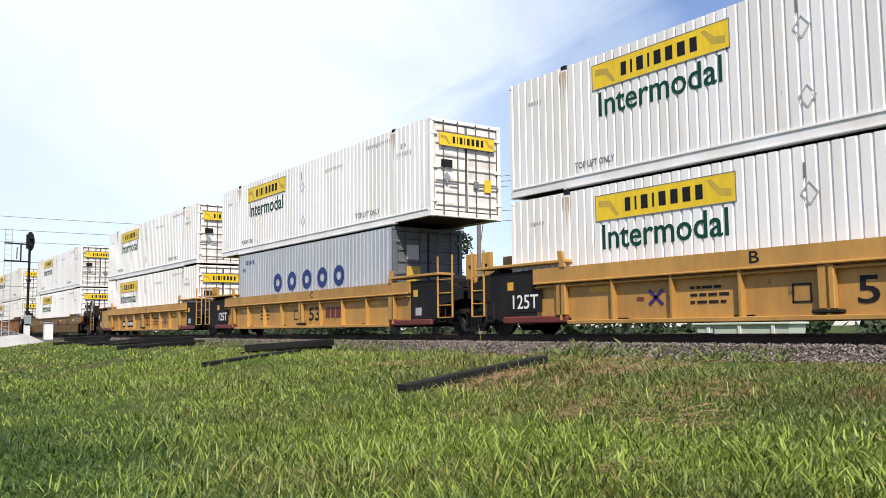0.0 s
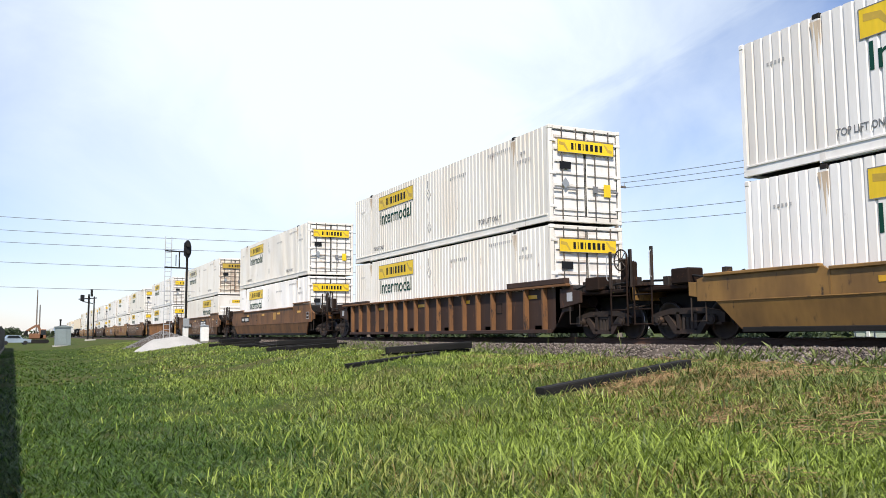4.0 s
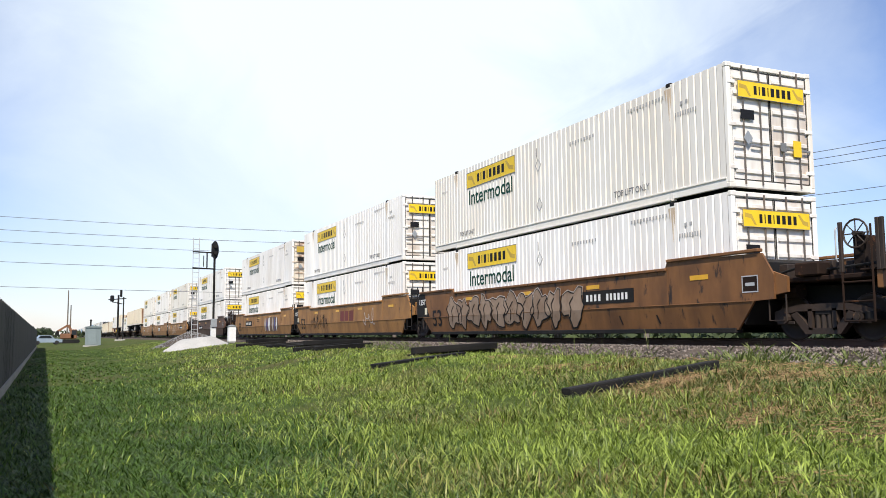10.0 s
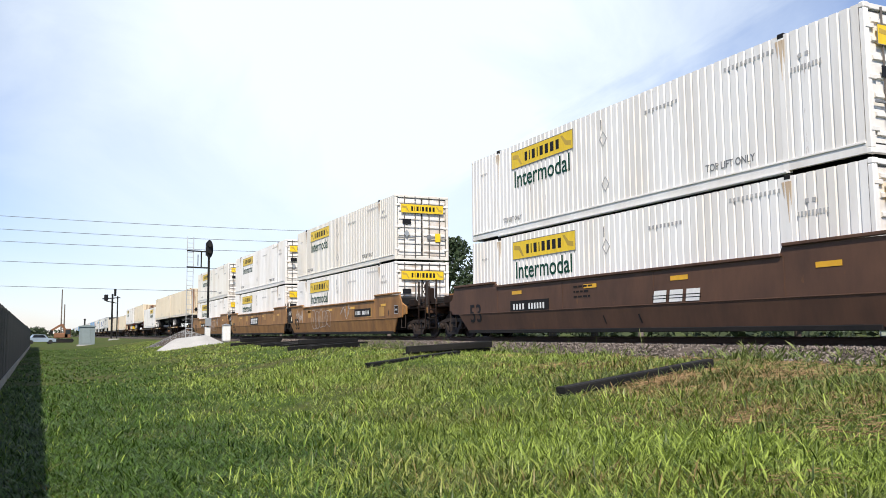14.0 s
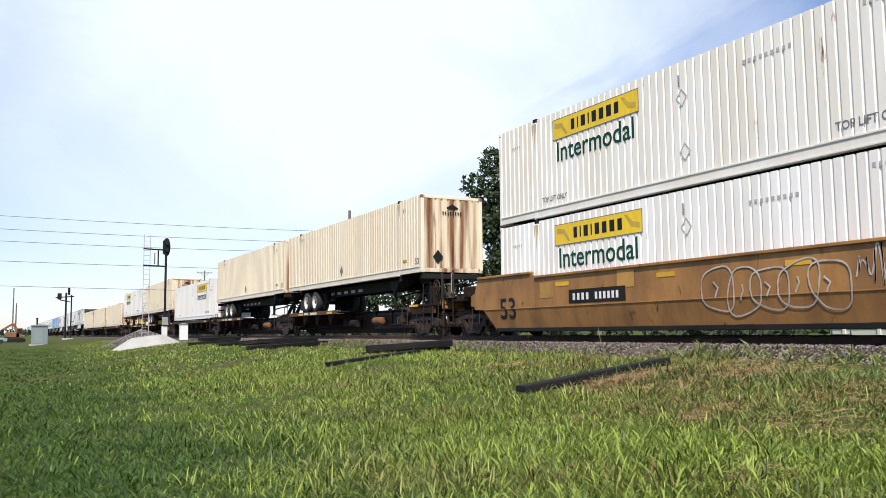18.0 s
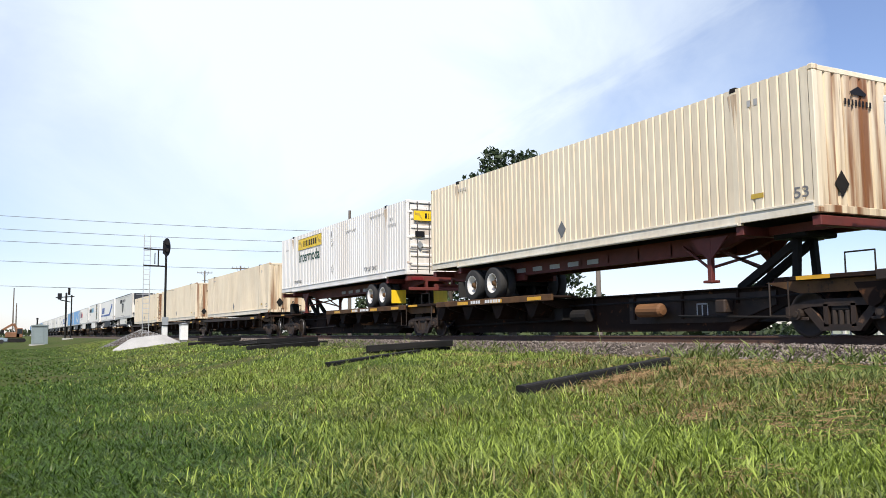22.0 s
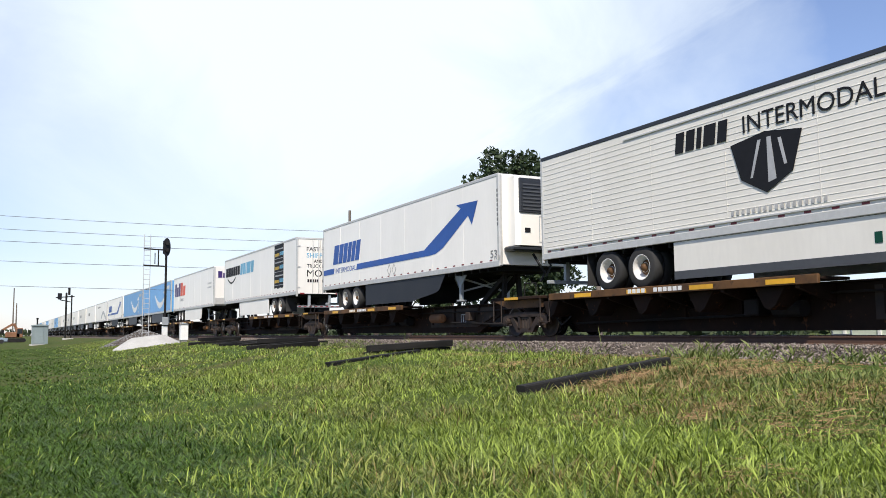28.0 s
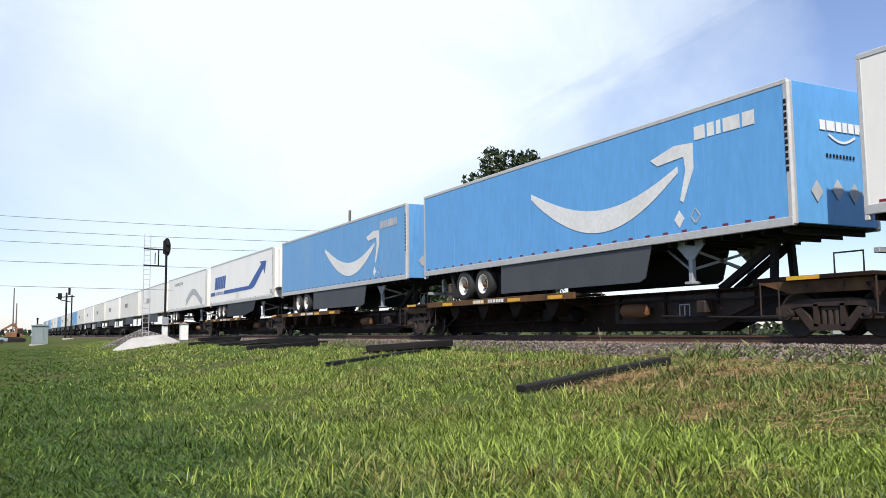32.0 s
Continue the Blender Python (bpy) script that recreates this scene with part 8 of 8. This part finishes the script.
def build_signals():
    mast_signal(9.56, 58.5, 0.74, 7.72, "mast signals")
    rc = thing("relay_case", "small white metal relay case beside the signal", "relay case")
    rc.location = (10.75, 58.2, 0.74)
    part("case_body", Geo().cbox(-0.25, 0.25, -0.25, 0.25, 0.1, 1.15, 0.02), M_WHITETXT, rc)
    part("case_roof", Geo().prism([(-0.3, 1.15), (0.3, 1.15), (0.0, 1.25)], -0.3, 0.3, "y"), M_GREYMETAL, rc)
    part("case_foot", Geo().cbox(-0.2, 0.2, -0.2, 0.2, -0.1, 0.1, 0.02), M_CONCRETE, rc)
    s = thing("railway_signal", "far mast signal with a side bracket, seen edge on", "signal", "mast signals")
    s.location = (8.1, 129.0, 0.55)
    part("mast", Geo().rod((-0.35, 0, 0), (-0.35, 0, 6.6), 0.13, 10).rod((0.35, 0, 0), (0.35, 0, 6.3), 0.09, 8), M_DARK, s)
    part("bracket_arm", Geo().beam((0.7, 0, 6.1), (-1.7, 0, 5.9), 0.10, 0.14).beam((0.2, 0, 5.3), (-1.2, 0, 5.6), 0.08, 0.12), M_DARK, s)
    part("signal_head", Geo().cbox(-1.45, -0.95, -0.5, 0.4, 5.65, 6.5, 0.05), M_INK, s)
    part("finial", Geo().rod((0, 0, 6.3), (0, 0, 7.3), 0.16, 8), M_DARK, s)
    part("foundation", Geo().cbox(-0.7, 0.7, -0.4, 0.4, -0.1, 0.25, 0.03), M_CONCRETE, s)


def mound(name, cx, cy, rx, ry, h, flat, mat, label, category, seed, z0):
    """A heap of loose material: rings of noisy height."""
    g = Geo()
    n, m = 40, 12
    v, f = [], []
    for j in range(m + 1):
        r = j / m
        for k in range(n):
            a = 2 * math.pi * k / n
            q = 1 + 0.16 * noise.noise((math.cos(a) * 1.5, math.sin(a) * 1.5, seed))
            x, y = cx + rx * r * q * math.cos(a), cy + ry * r * q * math.sin(a)
            u = max(0, 1 - max(0, r - flat) / (1 - flat))
            z = h * u + 0.10 * h * noise.noise((x * 0.9, y * 0.9, seed)) * (1 - r) + 0.03 * noise.noise((x * 5, y * 5, seed))
            v.append((x, y, z0(x) + z - 0.05))
    for j in range(m):
        for k in range(n):
            a, b = j * n + k, j * n + (k + 1) % n
            f.append((a, b, b + n, a + n))
    ob = new(name, g.add(v, f).mesh(name, mat))
    smooth(ob)
    return tagged(ob, label, category)


def build_heaps():
    mound("gravel_mound", 7.45, 51.6, 2.15, 1.5, 0.62, 0.45, M_GRAVELBED, "low pale spread of fine white gravel", "gravel mound", 3.1, lambda x: rise(x))
    mound("gravel_pile", 8.55, 62.0, 2.7, 2.4, 0.95, 0.0, M_BALLAST, "grey pile of crushed stone beside the signal", "gravel pile", 7.7, lambda x: rise(x))
    rng = np.random.default_rng(21)
    sp = []
    for _ in range(1500):
        a, r = rng.uniform(0, 6.28), rng.random() ** 0.6
        x, y = 8.55 + 2.7 * r * math.cos(a), 62.0 + 2.4 * r * math.sin(a)
        sp.append((x, y, rise(x) + 0.95 * (1 - r) - 0.03))
    stones("gravel", rng, sp, 0.05, M_PILE, "loose grey stones on the gravel pile", "gravel")


def build_cabinet():
    c = thing("signal_cabinet", "grey metal signal cabinet on the grass near the crossing", "cabinet")
    c.location = (3.95, 112, 0.12)
    part("body", Geo().cbox(-0.88, 0.88, -0.9, 0.9, 0.05, 2.2, 0.03), M_CABINET, c)
    part("roof", Geo().prism([(-1.0, 2.2), (1.0, 2.2), (0.95, 2.32), (0, 2.45), (-0.95, 2.32)], -1.0, 1.0, "y"), M_CABINET, c)
    part("door", Geo().cbox(-0.6, 0.35, -0.93, -0.9, 0.2, 2.0, 0.01), M_CABINET, c)
    part("vent_pipe", Geo().rod((-0.3, 0, 2.4), (-0.3, 0, 3.1), 0.09, 8).cbox(-0.42, -0.18, -0.12, 0.12, 3.0, 3.2, 0.03), M_DARK, c)
    part("plinth", Geo().cbox(-1.1, 1.1, -1.1, 1.1, -0.15, 0.05, 0.02), M_CONCRETE, c)


def curve_wire(g, p, q, sag, n=14, r=0.02):
    p, q = Vector(p), Vector(q)
    pts = []
    for k in range(n + 1):
        u = k / n
        w = p.lerp(q, u)
        w.z -= 4 * sag * u * (1 - u)
        pts.append(w)
    g.path(pts, r, 5)


def utility_pole(x, y, h, yaw, z0=0.3, arms=True):
    p = thing("utility_pole", "grey wooden utility pole with a crossarm and insulators", "utility pole", "utility poles")
    p.matrix_basis = pose(x, y, z0, 0, 0, yaw)
    part("pole", Geo().rod((0, 0, -0.3), (0, 0, h), 0.17, 10, 0.11), M_POLEWOOD, p)
    if arms:
        part("crossarm", Geo().beam((-1.2, 0.12, h - 0.35), (1.2, 0.12, h - 0.35), 0.09, 0.12), M_POLEWOOD, p)
        part("arm_brace", Geo().beam((-0.6, 0.12, h - 0.38), (0, 0.1, h - 1.0), 0.03, 0.04).beam((0.6, 0.12, h - 0.38), (0, 0.1, h - 1.0), 0.03, 0.04), M_DARK, p)
        for a in (-1.1, -0.55, 0.55, 1.1):
            part("insulator", Geo().rod((a, 0.12, h - 0.3), (a, 0.12, h - 0.1), 0.05, 8, 0.03), M_GREYMETAL, p)
        part("loose_cable", Geo().path([(0.45, 0.1, h - 1.6), (0.62, 0.1, h - 2.6), (0.3, 0.1, h - 4.0), (0.16, 0.1, h - 5.0), (0.16, 0.1, 1.5)], 0.03, 5), M_WIRE, p)
        part("cable_bracket", Geo().beam((0, 0.1, h - 1.6), (0.5, 0.1, h - 1.5), 0.05, 0.05).beam((-0.5, 0.1, h - 1.5), (0, 0.1, h - 1.6), 0.05, 0.05), M_DARK, p)
    return p


def build_lines():
    p2, p1, p3, p0 = (31.8, 40.7), (24.9, 64.2), (38.7, 17.2), (29.0, 116.4)
    for (x, y), h in ((p2, 10.2), (p3, 10.3)):
        utility_pole(x, y, h, 16)
    utility_pole(p1[0], p1[1], 10.9, 16, arms=False)
    utility_pole(p0[0], p0[1], 10.3, -12)
    utility_pole(28.4, 137.0, 11.0, -12)
    far = [(1.9, 205.0, 11.5, False), (2.5, 205.0, 8.2, False)]
    for x, y, h, a in far:
        utility_pole(x, y, h, 0, 0.0, a)
    w = thing("overhead_wires", "thin black overhead wires sagging between poles", "wires")
    for dx, z, sag in ((-1.1, 10.35, 0.25), (-0.55, 10.15, 0.3), (0.55, 10.0, 0.3), (0.1, 8.45, 0.3), (0.1, 7.85, 0.35)):
        for a, b in ((p2, p3), (p3, (45.6, -6.3))):
            g = Geo()
            curve_wire(g, (a[0] + dx, a[1], z), (b[0] + dx, b[1], z), sag, 10, 0.016)
            part("wire", g, M_WIRE, w)
    # the line that crosses over the track to the far pole
    for z, sag in ((11.55, 0.75), (10.4, 0.7), (9.45, 0.75), (7.6, 0.55), (5.35, 0.35)):
        g = Geo()
        curve_wire(g, (-36, 78, z + 0.9), (36, 78, z - 0.25), sag, 24, 0.02)
        part("wire", g, M_WIRE, w)


def leaf_cloud(rng, lobes, n, size):
    """Leaf quads scattered over the skins of lobes (x, y, z, rx, rz)."""
    v, f = [], []
    for _ in range(n):
        cx, cy, cz, rx, rz = lobes[rng.integers(len(lobes))]
        d = rng.normal(size=3)
        d /= np.linalg.norm(d)
        r = rng.uniform(0.62, 1.06)
        c = np.array([cx, cy, cz]) + d * np.array([rx, rx, rz]) * r
        a = rng.normal(size=3)
        a /= np.linalg.norm(a)
        b = np.cross(a, rng.normal(size=3))
        b /= np.linalg.norm(b)
        s = size * rng.uniform(0.5, 1.3)
        k = len(v)
        v += [c - a * s, c + b * s * 0.5, c + a * s, c - b * s * 0.5]
        f.append((k, k + 1, k + 2, k + 3))
    return v, f


def tree(x, y, height, lobes, n, size, label, seed, z0=0.0, crown_mat=None):
    rng = np.random.default_rng(seed)
    t = thing("tree", label, "tree", "trees behind the track")
    t.location = (x, y, z0)
    g = Geo().rod((0, 0, -0.3), (0.1, 0, height * 0.35), 0.3, 10, 0.22).rod((0.1, 0, height * 0.35), (0, 0.1, height * 0.75), 0.22, 8, 0.06)
    part("trunk", g, M_BARK, t)
    for cx, cy, cz, rx, rz in lobes[:9]:
        part("limb", Geo().rod((0.08, 0, min(height * 0.5, cz * 0.7)), (cx, cy, cz), 0.09, 6, 0.03), M_BARK, t)
    v, f = leaf_cloud(rng, lobes, n, size)
    part("crown", raw_mesh("crown", v, f, crown_mat or M_LEAF), M_LEAF, t)
    return t


def build_trees():
    rng = np.random.default_rng(17)
    lobes = []
    for _ in range(52):
        a, z = rng.uniform(0, 6.28), rng.uniform(3.6, 13.2)
        w = 4.2 * math.sqrt(max(0.05, 1 - ((z - 7.4) / 6.6) ** 2))
        r = rng.uniform(0.2, 1.0) * w
        lobes.append((r * math.cos(a), r * math.sin(a), z, rng.uniform(0.8, 1.5), rng.uniform(0.7, 1.2)))
    lobes += [(0.0, 0.0, 12.7, 1.2, 1.0), (0.7, 0.4, 11.7, 1.5, 1.2), (-1.0, 0.2, 11.5, 1.5, 1.2), (0.2, -0.6, 10.6, 1.7, 1.4), (1.6, 0.3, 10.2, 1.4, 1.2), (-1.9, 0.0, 10.0, 1.4, 1.1)]
    tree(32.0, 50.8, 14.1, [(a, b, c * 1.035, d, e) for a, b, c, d, e in lobes], 17000, 0.20, "tall dark green tree with an uneven leafy crown", 5)
    lob2 = [(rng.uniform(-1.6, 1.6), rng.uniform(-1.6, 1.6), rng.uniform(4.0, 10.9), rng.uniform(0.8, 1.3), rng.uniform(0.7, 1.1)) for _ in range(16)]
    tree(35.5, 75.5, 10.5, lob2, 3500, 0.22, "green tree seen over the wagons", 6)
    tree(32.0, 75.5, 10.2, [(a, b, c - 0.4, d, e) for a, b, c, d, e in lob2[::-1]], 3500, 0.22, "green tree seen over the wagons", 7)
    lob5 = [(rng.uniform(-1.7, 1.7), rng.uniform(-2.2, 2.2), rng.uniform(2.0, 9.9), rng.uniform(0.8, 1.3), rng.uniform(0.7, 1.1)) for _ in range(24)]
    tree(35.6, 50.9, 10.4, lob5, 6500, 0.2, "dark green tree beside the tall one", 12)
    tree(30.6, 57.6, 9.0, [(a, b, c * 0.76, d, e) for a, b, c, d, e in lob5[::-1]], 5000, 0.2, "low dark green tree behind the tall one", 13)
    # low bushes and a far tree line
    for x, y, h, sd in ((47.0, 43.0, 4.6, 8),):
        lob3 = [(rng.uniform(-1.8, 1.8), rng.uniform(-1.8, 1.8), rng.uniform(0.8, h - 0.8), 1.1, 0.8) for _ in range(12)]
        tree(x, y, h, lob3, 1500, 0.2, "low dense bush beyond the track", sd)
    lob4 = [(rng.uniform(-3.2, 3.2), rng.uniform(-1.5, 1.5), rng.uniform(0.8, 2.4), 1.3, 0.8) for _ in range(14)]
    tree(-4.6, 190, 3.4, lob4, 1800, 0.26, "low dark clump of trees by the road", 10)
    v, f = [], []
    for k in range(420):
        x = 90 + rng.uniform(-20, 60)
        y = -120 + k * 2.4
        h = 1.2 + 0.8 * noise.noise((y * 0.03, 0, 3)) + rng.uniform(0, 1.2)
        a, b = leaf_cloud(rng, [(x, y, h * 0.5, 2.6, h * 0.55)], 26, 0.9)
        f += [tuple(i + len(v) for i in q) for q in b]
        v += a
    for k in range(260):
        x, y = -260 + k * 2.6, 430 + rng.uniform(-20, 40)
        h = 4.0 + 2.5 * noise.noise((x * 0.02, 0, 9)) + rng.uniform(0, 1.5)
        a, b = leaf_cloud(rng, [(x, y, h * 0.5, 3.2, h * 0.55)], 22, 1.2)
        f += [tuple(i + len(v) for i in q) for q in b]
        v += a
    ob = new("tree_line", raw_mesh("tree_line", v, f, M_FARGREEN))
    tagged(ob, "hazy low line of trees along the horizon", "tree line", kind="stuff")


def build_vehicles():
    c = thing("parked_car", "pale silver blue car parked by the road crossing", "car")
    c.matrix_basis = pose(-1.6, 150, 0.0, 0, 0, 8)
    part("body", Geo().prism([(-2.2, 0.35), (2.2, 0.35), (2.25, 0.8), (1.5, 0.95), (-1.6, 1.0), (-2.2, 0.9)], -0.9, 0.9, "y"), M_CARBLUE, c)
    part("cabin", Geo().prism([(-1.5, 0.98), (1.1, 0.95), (0.5, 1.5), (-1.1, 1.52)], -0.8, 0.8, "y"), M_CARBLUE, c)
    part("side_window", Geo().prism([(-1.25, 1.02), (0.8, 1.0), (0.4, 1.42), (-1.0, 1.44)], -0.81, -0.8, "y"), M_GLASS, c)
    for x in (-1.4, 1.4):
        part("wheel", Geo().lathe([(-0.92, 0.02), (-0.92, 0.33), (-0.7, 0.33), (-0.7, 0.02)], (x, 0, 0.33), 16, "y"), M_TYRE, c)
        part("wheel", Geo().lathe([(0.7, 0.02), (0.7, 0.33), (0.92, 0.33), (0.92, 0.02)], (x, 0, 0.33), 16, "y"), M_TYRE, c)
    e = thing("excavator", "faded orange tracked excavator with a folded arm", "excavator")
    e.location = (1.9, 168, 0.05)
    for s in (-1, 1):
        part("track", Geo().prism([(-1.6, 0.0), (1.6, 0.0), (1.85, 0.35), (1.6, 0.7), (-1.6, 0.7), (-1.85, 0.35)], s * 0.9 - 0.22, s * 0.9 + 0.22, "y"), M_DARK, e)
    part("engine_deck", Geo().cbox(-1.5, 0.9, -1.0, 1.0, 0.8, 1.75, 0.12), M_EXORANGE, e)
    part("cab", Geo().cbox(0.2, 1.3, -1.0, 0.0, 0.8, 2.5, 0.1), M_EXORANGE, e)
    part("cab_window", Geo().cbox(0.4, 1.2, -1.01, -0.99, 1.5, 2.35, 0.004), M_GLASS, e)
    part("arm", Geo().beam((0.8, 0.3, 1.4), (-0.2, 0.3, 3.3), 0.3, 0.45).beam((-0.2, 0.3, 3.3), (-1.9, 0.3, 2.2), 0.26, 0.36), M_EXORANGE, e)
    part("bucket", Geo().prism([(-2.4, 1.5), (-1.7, 1.6), (-1.6, 2.2), (-2.1, 2.2)], -0.1, 0.7, "y"), M_DARK, e)
    b = thing("cable_trough", "long low pale green metal trough beyond the track", "trough")
    b.location = (24.0, 16.6, rise(24.0, 16.6))
    part("trough_body", Geo().prism([(-1.6, 0.0), (1.6, 0.0), (1.75, 0.95), (-1.75, 0.95)], -0.45, 0.45, "x"), M_PALEGREEN, b)
    part("trough_rim", Geo().cbox(-0.52, 0.52, -1.82, 1.82, 0.95, 1.03, 0.02), M_PALEGREEN, b)
    for y in (-1.2, 0.0, 1.2):
        part("trough_rib", Geo().cbox(-0.50, -0.455, y - 0.06, y + 0.06, 0.0, 0.95, 0.01), M_WHITETXT, b)
    # switch stand-like white frame by the far rail
    r = thing("marker_frame", "small white metal frame standing by the far rail", "frame")
    r.location = (17.2, 13.1, 0.98)
    part("frame_bar", Geo().path([(0, -0.25, 0), (0, -0.25, 0.28), (0, 0.25, 0.28), (0, 0.25, 0)], 0.02, 6), M_WHITETXT, r)
    part("mid_bar", Geo().rod((0, -0.25, 0.12), (0, 0.25, 0.12), 0.015, 6), M_WHITETXT, r)


build_loose_ties()
build_signals()
build_heaps()
build_cabinet()
build_lines()
build_trees()
build_vehicles()
build_fence()
build_ties(track)
build_stones()
build_grass()
motions()
